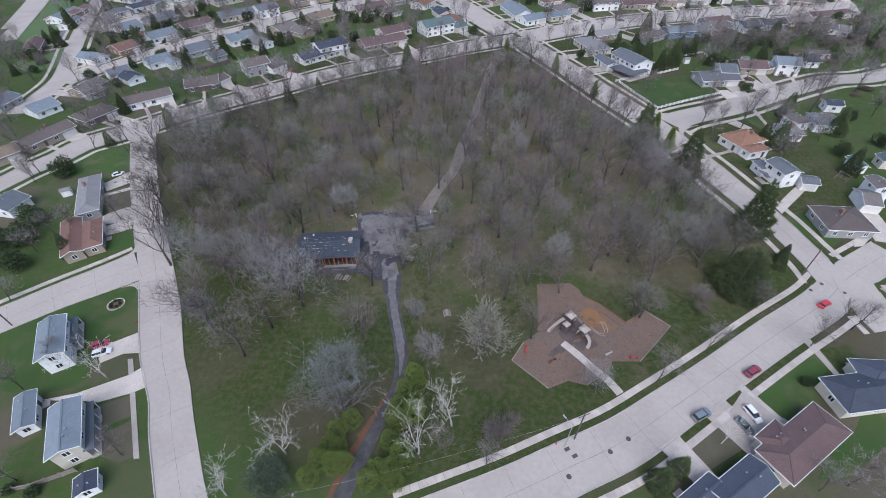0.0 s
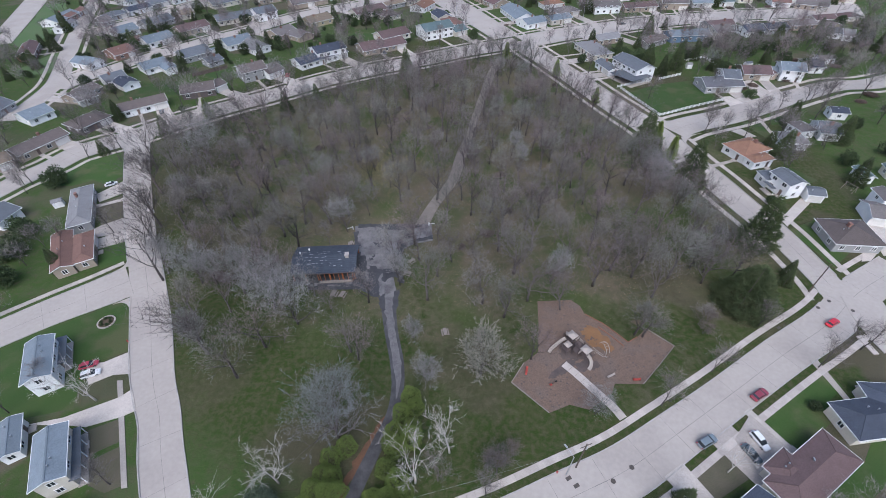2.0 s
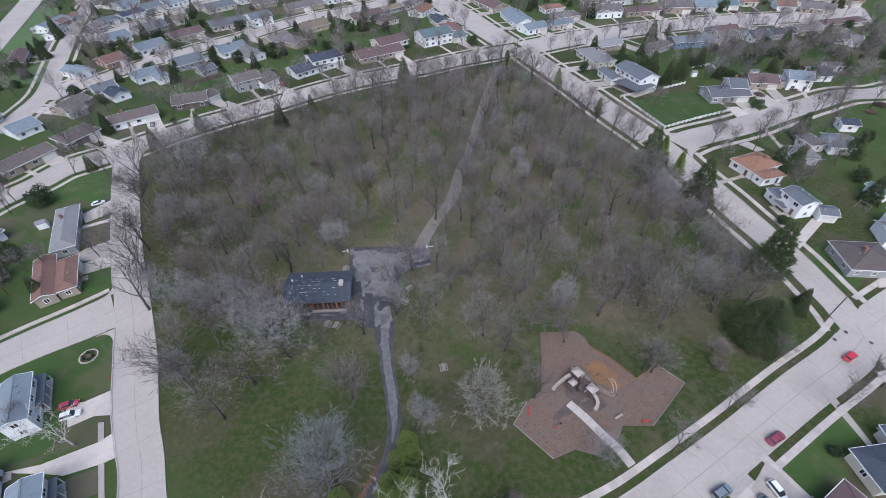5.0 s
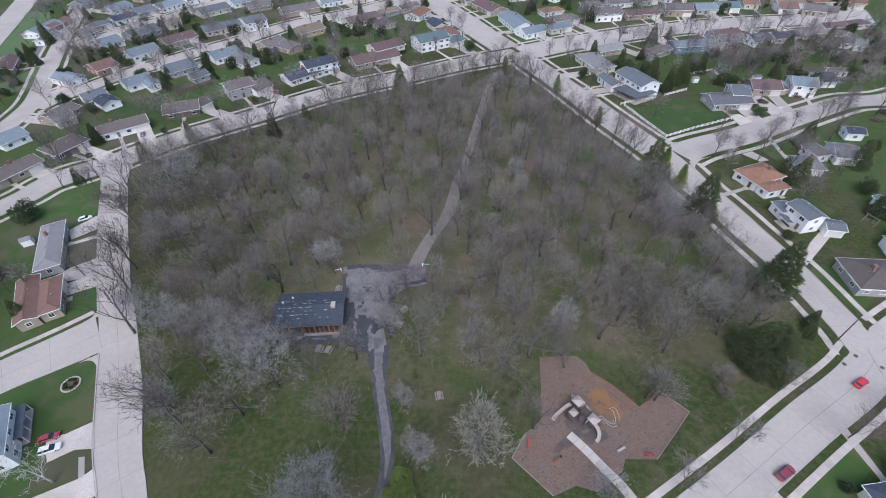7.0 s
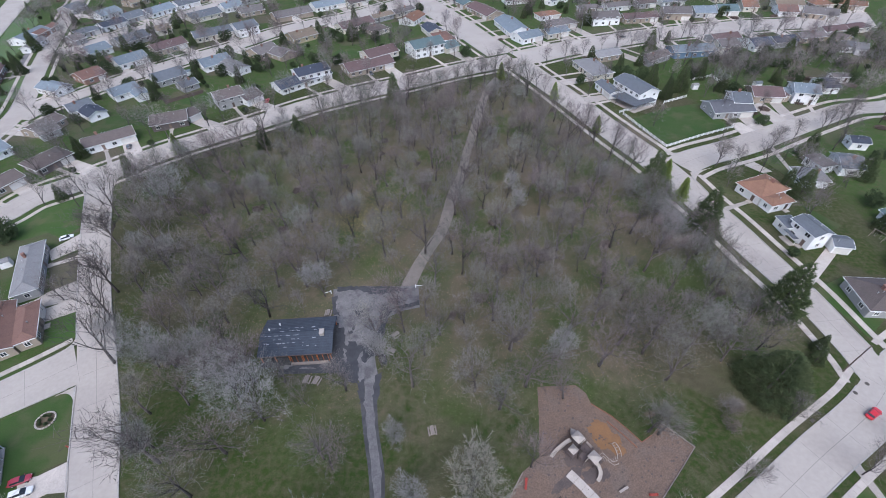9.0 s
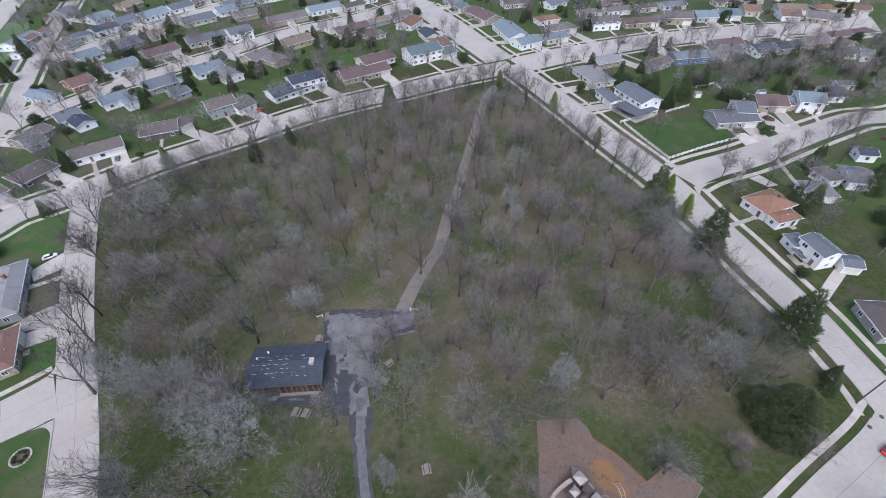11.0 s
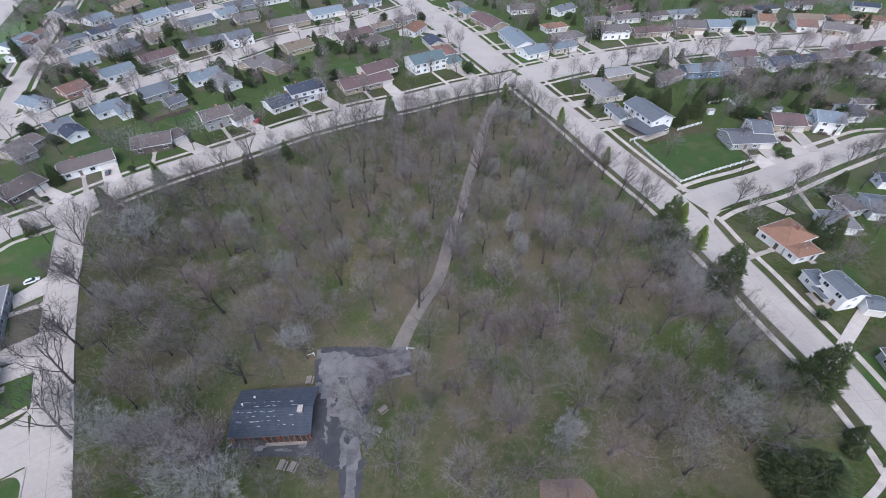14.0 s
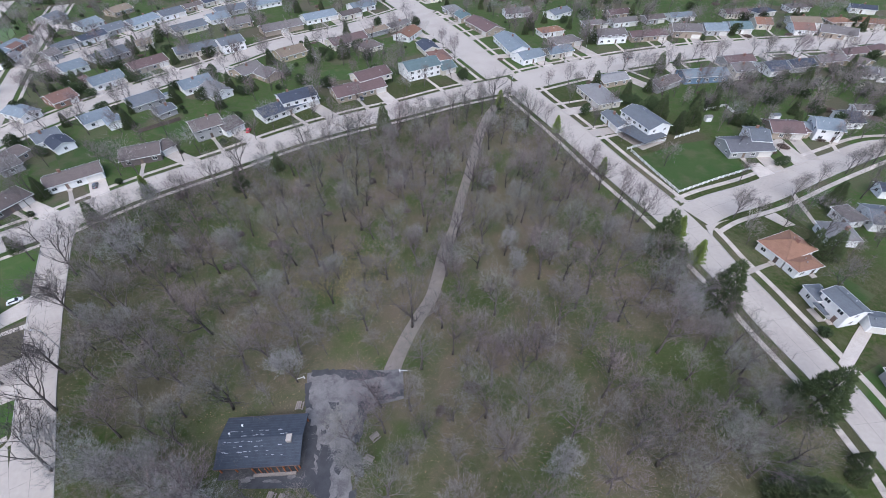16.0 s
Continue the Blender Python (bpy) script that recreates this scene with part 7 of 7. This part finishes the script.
utility_pole(41.4, 233.6, 30)
utility_pole(-98.4, 52.8, 30)
street_lamp(-86.1, 100.2, 180)
street_lamp(88.5, 282.1, 90)
street_lamp(22.0, 23.2, 120)
street_lamp(12.7, 310.0, 0)

# ---- the park's own things ----
shelter(-28.8, 75.3, 2, 16.4, 10.2)
for x, y, rz in ((-25.4, 65.6, 78), (-23.3, 65.2, 70), (-23.9, 83.6, 88), (-6.9, 76.4, 40), (-7.7, 72.0, 155), (1.5, 53.5, 100)):
    picnic_table(x, y, rz)
bollard_gate(-24.3, 90.3, 200)
bollard_gate(-2.6, 91.3, -5)

# ---- more houses along the far streets, on lots not yet taken ----
rnd = random.Random(21)
def seen(x, y):
    return y > 0.75 * abs(x) + 20 and y < 430 and abs(x) < 330
for key in ("street_third", "street_second", "street_far_east", "street_up"):
    l, nrm = LINES[key], normals(LINES[key])
    run = 0.0
    for i in range(1, len(l)):
        run += float(np.hypot(*(l[i, :2] - l[i - 1, :2])))
        for side in (1, -1):
          for deep in ((11.5, 42.0) if key == "street_far_east" and side == 1 else (11.5,)):
            c = l[i, :2] + nrm[i] * side * (l[i, 2] / 2 + deep)
            if deep > 20 and rnd.random() < 0.75:
                continue
            if any(inside(AREAS[k], *c) for k in AREAS if k.startswith("lawn_e")):
                continue
            if not seen(*c) or off_road(*c) < 8 or any(math.hypot(c[0] - a, c[1] - b) < 8.5 + d / 2 for a, b, d in HOMES):
                continue
            if -125 < c[0] < 100 and c[1] < 235 or c[0] < -176 and c[1] < 300:
                continue
            deg = math.degrees(math.atan2(nrm[i][1], nrm[i][0])) - 90
            house(round(c[0], 1), round(c[1], 1), round(deg), rnd.uniform(13, 17), rnd.uniform(8.5, 10.5), 2.8, rnd.choice(("gable", "gable", "hip")), rnd.choice(list(ROOFS)), rnd.choice(("white", "cream", "tan", "grey", "white")), "g")

# ---- driveways from garage doors to the street ----
n_drive = 0
for x, y, rot, gx, b, gw in LOTS:
    c, s = math.cos(radians(rot)), math.sin(radians(rot))
    def at(u, v):
        return (x + u * c - v * s, y + u * s + v * c)
    reach = b
    while reach < b + 26 and off_road(*at(gx, -reach)) > -0.2:
        reach += 0.5
    if reach < b + 25:
        n_drive += 1
        w = gw / 2 + 0.3
        walk_only = gw < 1
        slab("front_walk" if walk_only else "driveway", [at(gx - w, -b), at(gx - w - 0.3, -reach), at(gx + w + 0.3, -reach), at(gx + w, -b)], -0.03, 0.104 + 0.004 * (n_drive % 5), M["walk"], "narrow concrete walk to a front door" if walk_only else "pale concrete driveway up to a garage door", "path" if walk_only else "driveway")

# ---- the wood between the trees placed above ----
rnd = random.Random(77)
taken = [(o.location.x, o.location.y) for o in scene.objects if o.parent is None and o.get("category") == "tree"]
OPEN = [AREAS["lot"], AREAS["mulch"]]
def free(x, y, gap):
    if any(math.hypot(x - a, y - b) < gap for a, b in taken) or any(inside(p, x, y) for p in OPEN):
        return False
    if -40 < x < -18 and 66 < y < 84:
        return False
    if min(float(np.hypot(l[:, 0] - x, l[:, 1] - y).min()) for l in PATHS.values()) < 2.6:
        return False
    return off_road(x, y) > (11.0 if x > 30 and y < 200 else (7.0 if x < -30 and y < 150 else 4.0))
we, ee, nn, ss = LINES["street_west"], LINES["street_east"], LINES["street_north"], LINES["street_south"]
def in_park(x, y):
    return np.interp(y, we[:, 1], we[:, 0]) < x < np.interp(y, ee[::-1, 1], ee[::-1, 0]) and np.interp(x, ss[::-1, 0], ss[::-1, 1]) < y < np.interp(x, nn[:, 0], nn[:, 1])
made = 0
for _ in range(6000):
    x, y = rnd.uniform(-110, 95), rnd.uniform(60, 240)
    if not in_park(x, y) or not free(x, y, 5.8):
        continue
    if (x > 10 and y < 68) or (x > -20 and y < 62):
        continue
    taken.append((x, y))
    made += 1
    k = rnd.random()
    kind = rnd.choice(OAKS) if k < 0.72 else (rnd.choice(YOUNG) if k < 0.92 else rnd.choice(GREY))
    place(kind, x, y, rnd.uniform(0.6, 1.0) if kind not in GREY else rnd.uniform(0.5, 0.75), rnd.uniform(0, 360), rnd.uniform(0.9, 1.15))
# ---- tangles of dead brush on the floor of the wood ----
for _ in range(48):
    x, y = rnd.uniform(-95, 85), rnd.uniform(68, 215)
    if in_park(x, y) and off_road(x, y) > 3 and not any(inside(p, x, y) for p in OPEN) and min(float(np.hypot(l[:, 0] - x, l[:, 1] - y).min()) for l in PATHS.values()) > 2.4 and not (-40 < x < -18 and 66 < y < 84):
        place(rnd.choice(BRUSH), x, y, rnd.uniform(0.7, 1.5), rnd.uniform(0, 360))
# ---- garden trees and shrubs between the houses ----
n_garden = 0
for _ in range(9000):
    x, y = rnd.uniform(-300, 260), rnd.uniform(30, 420)
    if n_garden >= 560 or not seen(x, y) or in_park(x, y) or off_road(x, y) < 1.6 or any(math.hypot(x - a, y - b) < d * 0.5 + 1.5 for a, b, d in HOMES) or any(math.hypot(x - a, y - b) < 4.5 for a, b in taken):
        continue
    if any(inside(AREAS[q], x, y) for q in AREAS if q.startswith(("lawn_", "drive_", "field_", "parking_"))):
        continue
    taken.append((x, y))
    n_garden += 1
    k = rnd.random()
    if k < 0.52:
        place(rnd.choice(GARDEN if y < 150 else FAR), x, y, rnd.uniform(0.75, 1.25), rnd.uniform(0, 360))
    elif k < 0.66:
        place(rnd.choice(STREET), x, y, rnd.uniform(0.9, 1.5), rnd.uniform(0, 360))
    elif k < 0.71:
        place(SPRUCE[2], x, y, rnd.uniform(0.6, 1.1), rnd.uniform(0, 360))
    elif k < 0.76 and not (92 < x < 128 and 80 < y < 140):
        place(HEDGE_TREE, x, y, rnd.uniform(0.5, 0.9), rnd.uniform(0, 360))
    else:
        place(rnd.choice(SHRUB + [REDBUSH]), x, y, rnd.uniform(0.7, 1.4), rnd.uniform(0, 360))

# ---- overgrown back gardens behind the fenced lawn and along the far streets ----
for x0, x1, y0, y1, want in ((78, 235, 196, 268, 46), (45, 260, 300, 345, 24), (-230, -150, 205, 330, 40), (105, 190, 95, 150, 22), (-150, -20, 225, 300, 30)):
    got = 0
    for _ in range(want * 12):
        x, y = rnd.uniform(x0, x1), rnd.uniform(y0, y1)
        if got >= want or off_road(x, y) < 2.5 or any(math.hypot(x - a, y - b) < d * 0.42 for a, b, d in HOMES) or any(math.hypot(x - a, y - b) < 3.2 for a, b in taken):
            continue
        if any(inside(AREAS[q], x, y) for q in AREAS if q.startswith(("lawn_", "drive_"))):
            continue
        taken.append((x, y))
        got += 1
        k = rnd.random()
        kind = rnd.choice(GARDEN if y < 150 else FAR) if k < 0.5 else (HEDGE_TREE if k < 0.78 else SPRUCE[k > 0.9 and 1 or 2])
        place(kind, x, y, rnd.uniform(0.7, 1.15) if k < 0.5 else rnd.uniform(0.6, 1.0), rnd.uniform(0, 360))

# ---- fallen leaves, singly and in drifts, over the floor of the wood ----
lr = np.random.default_rng(5)
lm = Mesh()
drifts = [(lr.uniform(-85, 75), lr.uniform(70, 215), lr.uniform(4, 11)) for _ in range(70)] + [(-21, 137, 9), (-24, 131, 7), (-13, 133, 8), (33, 140, 12), (22, 150, 10), (38, 122, 9), (1, 104, 6)]
count = 0
for _ in range(60000):
    if count >= 15000:
        break
    cx, cy, r = drifts[int(lr.integers(0, len(drifts)))]
    x, y = cx + lr.normal(0, r), cy + lr.normal(0, r)
    if lr.random() < 0.25:
        x, y = lr.uniform(-95, 85), lr.uniform(66, 225)
    if not in_park(x, y) or any(inside(p, x, y) for p in OPEN):
        continue
    count += 1
    s, a = lr.uniform(0.06, 0.2), lr.uniform(0, 6.28)
    dx, dy = s * math.cos(a), s * math.sin(a)
    lm.add([(x - dx, y - dy, 0.012), (x + dy * 0.6, y - dx * 0.6, 0.05), (x + dx, y + dy, 0.014), (x - dy * 0.6, y + dx * 0.6, 0.04)], [(0, 1, 2, 3)])
M["leaf"] = island_mat("dry_leaves", (0.25, 0.185, 0.11), (0.17, 0.12, 0.075))
tagged(lm.make("fallen_leaves", M["leaf"]), "dry tan fallen leaves scattered over the wood floor", "leaves", kind="stuff")

yl = Mesh()
for _ in range(2600):
    x, y = -20 + lr.normal(0, 7.5), 123 + lr.normal(0, 6.0)
    s, a = lr.uniform(0.06, 0.2), lr.uniform(0, 6.28)
    dx, dy = s * math.cos(a), s * math.sin(a)
    yl.add([(x - dx, y - dy, 0.014), (x + dy * 0.6, y - dx * 0.6, 0.06), (x + dx, y + dy, 0.016), (x - dy * 0.6, y + dx * 0.6, 0.05)], [(0, 1, 2, 3)])
M["leaf_yellow"] = island_mat("yellow_leaves", (0.34, 0.27, 0.12), (0.25, 0.19, 0.09))
tagged(yl.make("yellow_leaves", M["leaf_yellow"]), "drift of yellowed leaves in a clearing of the wood", "leaves", kind="stuff")

# ---- playground ----
def chute(pts, w=0.55, h=0.22):
    """A slide bed with raised sides along a line."""
    me = Mesh()
    p = [Vector(q) for q in pts]
    rows = []
    for i, q in enumerate(p):
        d = p[min(i + 1, len(p) - 1)] - p[max(i - 1, 0)]
        n = Vector((-d.y, d.x, 0)).normalized()
        rows.append([q + n * w / 2 + Vector((0, 0, h)), q + n * w / 2, q - n * w / 2, q - n * w / 2 + Vector((0, 0, h)), q - n * (w / 2 + 0.06) + Vector((0, 0, h)), q - n * (w / 2 + 0.06) - Vector((0, 0, 0.08)), q + n * (w / 2 + 0.06) - Vector((0, 0, 0.08)), q + n * (w / 2 + 0.06) + Vector((0, 0, h))])
    v = [tuple(a) for r in rows for a in r]
    f = [(i * 8 + k, i * 8 + (k + 1) % 8, i * 8 + 8 + (k + 1) % 8, i * 8 + 8 + k) for i in range(len(rows) - 1) for k in range(8)]
    return me.add(v, f)

def play_structure(x, y, rz):
    e = empty("play_structure", pose(x, y, 0.05, 0, 0, rz), "tan and brown climbing structure with slides and decks on wood chips", "play structure")
    decks = [(-1.2, 2.1, 1.5), (0.0, 0.4, 1.8), (0.9, -1.5, 1.3), (-2.6, 0.0, 1.2), (-0.6, -0.9, 1.5)]
    for dx, dy, dz in decks:
        Mesh().box(dx, dy, dz, 1.5, 1.5, 0.1, 35).make("deck", M["plastic_brown"], e)
        for sx in (-1, 1):
            for sy in (-1, 1):
                px, py = dx + 0.7 * (sx * 0.82 - sy * 0.57), dy + 0.7 * (sx * 0.57 + sy * 0.82)
                Mesh().tube([(px, py, -0.1), (px, py, dz + 1.3)], [0.06, 0.06], 8).make("post", M["plastic_brown"], e)
    for dx, dy, dz, w in ((-1.2, 2.1, 2.9, 1.9), (0.9, -1.5, 2.7, 1.9), (-2.6, 0.0, 2.5, 1.4)):
        pts = [(-w / 2, -w / 2, 0), (w / 2, -w / 2, 0), (w / 2, w / 2, 0), (-w / 2, w / 2, 0), (0, 0, 0.55)]
        ob = obj("canopy", pts, [(0, 1, 4), (1, 2, 4), (2, 3, 4), (3, 0, 4), (3, 2, 1, 0)], M["plastic_tan"], e)
        ob.matrix_basis = pose(dx, dy, dz, 0, 0, 35)
    for dx, dy, dz, a in ((-0.2, 1.6, 2.0, 35), (0.6, 0.9, 2.3, -55), (-0.2, -1.5, 2.0, 35), (-1.9, 0.7, 1.8, -55)):
        Mesh().box(dx, dy, dz, 1.4, 0.07, 0.8, a).make("panel", M["plastic_tan"], e)
    for a, b in (((-1.2, 2.1), (0.0, 0.4)), ((0.0, 0.4), (0.9, -1.5)), ((-2.6, 0.0), (-0.6, -0.9))):
        for s in (-0.35, 0.35):
            Mesh().tube([(a[0] + s, a[1], 2.4), (b[0] + s, b[1], 2.5)], [0.04, 0.04], 6).make("rail", M["plastic_brown"], e)
    chute([(-2.4, 2.2, 1.55), (-3.2, 1.9, 1.4), (-4.3, 1.3, 0.9), (-5.2, 0.8, 0.45), (-5.9, 0.2, 0.22), (-6.3, -0.3, 0.2)]).make("slide", M["plastic_tan"], e, "tan plastic slide")
    chute([(1.3, -2.0, 1.35), (1.7, -2.6, 1.1), (1.9, -3.4, 0.7), (1.6, -4.2, 0.35), (1.1, -4.7, 0.2)]).make("slide", M["plastic_tan"], e, "curved tan plastic slide")
    chute([(-1.6, 2.9, 1.55), (-1.5, 3.6, 1.1), (-1.2, 4.3, 0.5), (-1.0, 4.8, 0.25)], 0.9).make("slide", M["plastic_tan"], e, "wide tan slide")
    for s in (-0.3, 0.3):
        Mesh().tube([(1.8, -1.2 + s, 1.4), (2.8, -0.8 + s, 1.9), (3.6, -1.6 + s, 1.6), (4.4, -2.3 + s, 1.5), (5.4, -1.9 + s, 1.2), (5.6, -1.6 + s, 0)], [0.05] * 6, 6).make("climber_rail", M["plastic_tan"], e)
    for i in range(9):
        t = i / 8
        xx = 1.9 + 3.5 * t
        Mesh().tube([(xx, -1.5 - 0.6 * math.sin(3 * t), 1.6), (xx, -0.9 - 0.6 * math.sin(3 * t), 1.6)], [0.03, 0.03], 5).make("rung", M["plastic_tan"], e)
    return e

play_structure(30.0, 48.2, 0)

def arch_climber(x, y, rz):
    e = empty("arch_climber", pose(x, y, 0.05, 0, 0, rz), "tan arched ladder climber", "climber")
    for s in (-0.4, 0.4):
        Mesh().tube([(-1.4, s, 0), (-1.0, s, 0.9), (0, s, 1.4), (1.0, s, 0.9), (1.4, s, 0)], [0.06] * 5, 6).make("rail", M["plastic_tan"], e)
    for i in range(5):
        u = -1 + i * 0.5
        Mesh().tube([(u, -0.4, 1.4 - 0.5 * u * u), (u, 0.4, 1.4 - 0.5 * u * u)], [0.035, 0.035], 6).make("rung", M["plastic_tan"], e)
arch_climber(35.9, 48.8, 105)

def spring_bench(x, y, rz, mk, label, L=1.5):
    e = empty("play_bench", pose(x, y, 0.05, 0, 0, rz), label, "bench")
    Mesh().box(0, 0, 0.45, L, 0.4, 0.08).make("seat", M[mk], e)
    for s in (-1, 1):
        Mesh().box(s * L * 0.38, 0, 0.22, 0.1, 0.34, 0.42).make("leg", M["plastic_brown"], e)
        Mesh().box(s * L * 0.42, 0, 0.62, 0.12, 0.36, 0.3).make("end_panel", M[mk], e)
spring_bench(35.2, 41.9, 25, "plastic_tan", "tan two-seat spring rider on wood chips", 1.9)
spring_bench(40.1, 40.9, 0, "plastic_red", "low red bench at the edge of the wood chips", 1.6)
spring_bench(18.2, 43.4, 75, "plastic_red", "red balance bench on wood chips", 2.0)

def border(pts, mk, label):
    e = empty("play_border", pose(0, 0, 0), label, "border")
    for (x1, y1), (x2, y2) in zip(pts, pts[1:]):
        n = max(1, round(math.hypot(x2 - x1, y2 - y1) / 1.6))
        for i in range(n):
            a, b = i / n, (i + 1) / n
            an = math.degrees(math.atan2(y2 - y1, x2 - x1))
            Mesh().box(x1 + (x2 - x1) * (a + b) / 2, y1 + (y2 - y1) * (a + b) / 2, 0.12, math.hypot(x2 - x1, y2 - y1) / n - 0.03, 0.14, 0.26, an).make("timber", M[mk], e)
mulch = AREAS["mulch"]
border(mulch[3:8], "edge_orange", "orange-brown timber edging round the playground")
border([(p[0] - 1.2, p[1] - 1.0) for p in mulch[4:7]], "edge_orange", "orange-brown timber edging round the playground")
border(mulch[8:12], "wood", "pale timber edging of the wood chips")
border(mulch[16:19], "wood", "pale timber edging of the wood chips")

# ride-on digger: a seat and two-part arm that turn on a post
e = empty("toy_digger", pose(22.6, 40.1, 0.05, 0, 0, 35), "red and black ride-on toy digger on wood chips", "toy digger")
Mesh().tube([(0, 0, -0.05), (0, 0, 0.4)], [0.09, 0.09], 8).make("post", M["plastic_brown"], e)
dg = Mesh().box(0, 0, 0.45, 0.5, 0.42, 0.08)
dg.box(-0.22, 0, 0.65, 0.08, 0.42, 0.4, ry=-12)
dg.make("seat", M["plastic_red"], e, "red moulded seat")
Mesh().tube([(0.2, 0, 0.5), (0.85, 0, 1.05), (1.35, 0, 0.75)], [0.06, 0.055, 0.05], 6).make("arm", M["plastic_brown"], e)
Mesh().tube([(1.35, 0, 0.75), (1.45, 0, 0.3)], [0.045, 0.045], 6).make("dipper", M["plastic_brown"], e)
Mesh().box(1.5, 0, 0.2, 0.34, 0.36, 0.24, ry=20).make("bucket", M["rubber"], e)
for t in (-0.12, 0.12):
    Mesh().tube([(0.25, t, 0.5), (0.3, t, 0.85)], [0.025, 0.025], 5).make("lever", M["rubber"], e)

# ---- small street things ----
def manhole(x, y, z=0.075):
    e = empty("manhole_cover", pose(x, y, z), "dark round iron manhole cover in the street", "manhole cover")
    Mesh().tube([(0, 0, -0.03), (0, 0, 0.01)], [0.36, 0.36], 16).make("lid", M["iron"], e)
    ring = [(0.4 * math.cos(k * math.pi / 8), 0.4 * math.sin(k * math.pi / 8), 0.0) for k in range(17)]
    Mesh().tube(ring, [0.04] * 17, 5, caps=False).make("rim", M["iron"], e)
for x, y in ((33.7, 24.2), (21.6, 18.0), (29.8, 22.0), (88.2, 58.6), (92.0, 60.5), (95.5, 57.5), (87.0, 120.0)):
    manhole(x, y, 0.115)
def storm_drain(x, y, rz):
    e = empty("storm_drain", pose(x, y, 0.06, 0, 0, rz), "dark iron storm drain at the kerb", "storm drain")
    Mesh().box(0, 0, 0.02, 1.0, 0.6, 0.06).make("frame", M["iron"], e)
    for i in range(6):
        Mesh().box(-0.4 + i * 0.16, 0, 0.055, 0.05, 0.5, 0.03).make("bar", M["iron"], e)
for x, y, rz in ((22.3, 22.6, 24), (23.4, 21.4, 24), (94.6, 48.9, 20), (76.0, 53.2, 30)):
    storm_drain(x, y, rz)
hydrant(-69.6, 52.9)
hydrant(20.5, 23.6)

# round flower bed in the corner lawn, edged with stones
e = empty("flower_bed", pose(-77.5, 58.5, 0), "round bed of bare shrubs edged with pale stones", "flower bed")
Mesh().tube([(0, 0, -0.02), (0, 0, 0.1)], [1.75, 1.7], 20).make("soil", M["soil"], e)
for k in range(20):
    t = k * math.pi / 10
    Mesh().box(1.8 * math.cos(t), 1.8 * math.sin(t), 0.1, 0.42, 0.3, 0.26, math.degrees(t) + 90).make("stone", M["walk"], e)
for k in range(6):
    place(SHRUB[k % 2], -77.5 + 1.0 * math.cos(k * 1.05), 58.5 + 1.0 * math.sin(k * 1.05), 0.35, k * 50)

# overhead wire across the front of the park, from pole to pole
utility_pole(-22.5, 13.2, 20)
utility_pole(24.0, 24.4, 20)
wire = [(-22.5 + 46.5 * t, 13.2 + 11.2 * t, 8.9 - 1.6 * 4 * t * (1 - t)) for t in [i / 12 for i in range(13)]]
tagged(Mesh().tube(wire, [0.009] * 13, 4).make("overhead_wire", M["steel"]), "thin overhead wire between two poles", "wire")

# garden shed, swing frame and small yard things
def shed(x, y, rz, w, d, wall, roof):
    e = empty("garden_shed", pose(x, y, 0, 0, 0, rz), "small pale garden shed with a low gable roof", "shed")
    Mesh().box(0, 0, 1.0, w, d, 2.0).make("wall", M["wall_" + wall], e)
    rm = Mesh()
    for s in (1, -1):
        q = [(-w / 2 - 0.15, s * (d / 2 + 0.15), 1.95), (w / 2 + 0.15, s * (d / 2 + 0.15), 1.95), (w / 2 + 0.15, 0, 2.55), (-w / 2 - 0.15, 0, 2.55)]
        rm.add(q + [(a, b, c + 0.07) for a, b, c in q], [(4, 5, 6, 7), (0, 3, 2, 1), (0, 1, 5, 4), (1, 2, 6, 5), (3, 0, 4, 7)])
    rm.make("roof", M["roof_" + roof], e)
    Mesh().box(0, -d / 2 - 0.03, 0.95, 1.0, 0.06, 1.8).make("door", M["trim"], e)
for x, y, rz, w, d, wl, rf in ((-117.6, 104.6, 30, 2.6, 2.2, "white", "palegrey"), (-135.0, 92.0, 20, 2.4, 2.0, "white", "slate"), (-60.3, 284.5, 30, 3.2, 2.6, "white", "palegrey"), (148.0, 205.0, 5, 3.0, 2.4, "white", "slate"),
                               (-121.0, 240.5, 40, 3.2, 2.6, "white", "bluegrey"), (120.0, 205.0, 0, 2.4, 2.2, "white", "palegrey"), (205.0, 232.0, 10, 3.0, 2.4, "cream", "taupe")):
    shed(x, y, rz, w, d, wl, rf)
e = empty("swing_frame", pose(126.5, 104.0, 0, 0, 0, -70), "wooden garden swing frame on a lawn", "swing")
for s in (-1.6, 1.6):
    for t in (-0.9, 0.9):
        Mesh().tube([(s, t, 0), (s, 0, 2.3)], [0.06, 0.06], 6).make("leg", M["wood"], e)
Mesh().tube([(-1.9, 0, 2.3), (1.9, 0, 2.3)], [0.07, 0.07], 6).make("beam", M["wood"], e)
for s in (-0.7, 0.7):
    Mesh().box(s, 0, 0.5, 0.5, 0.2, 0.05).make("seat", M["wood"], e)
    for t in (-0.2, 0.2):
        Mesh().tube([(s + t, 0, 0.5), (s + t, 0, 2.3)], [0.015, 0.015], 4).make("rope", M["steel"], e)

# kinds that found no place
for e in list(STOCK):
    for o in (*e.children_recursive, e):
        bpy.data.objects.remove(o)
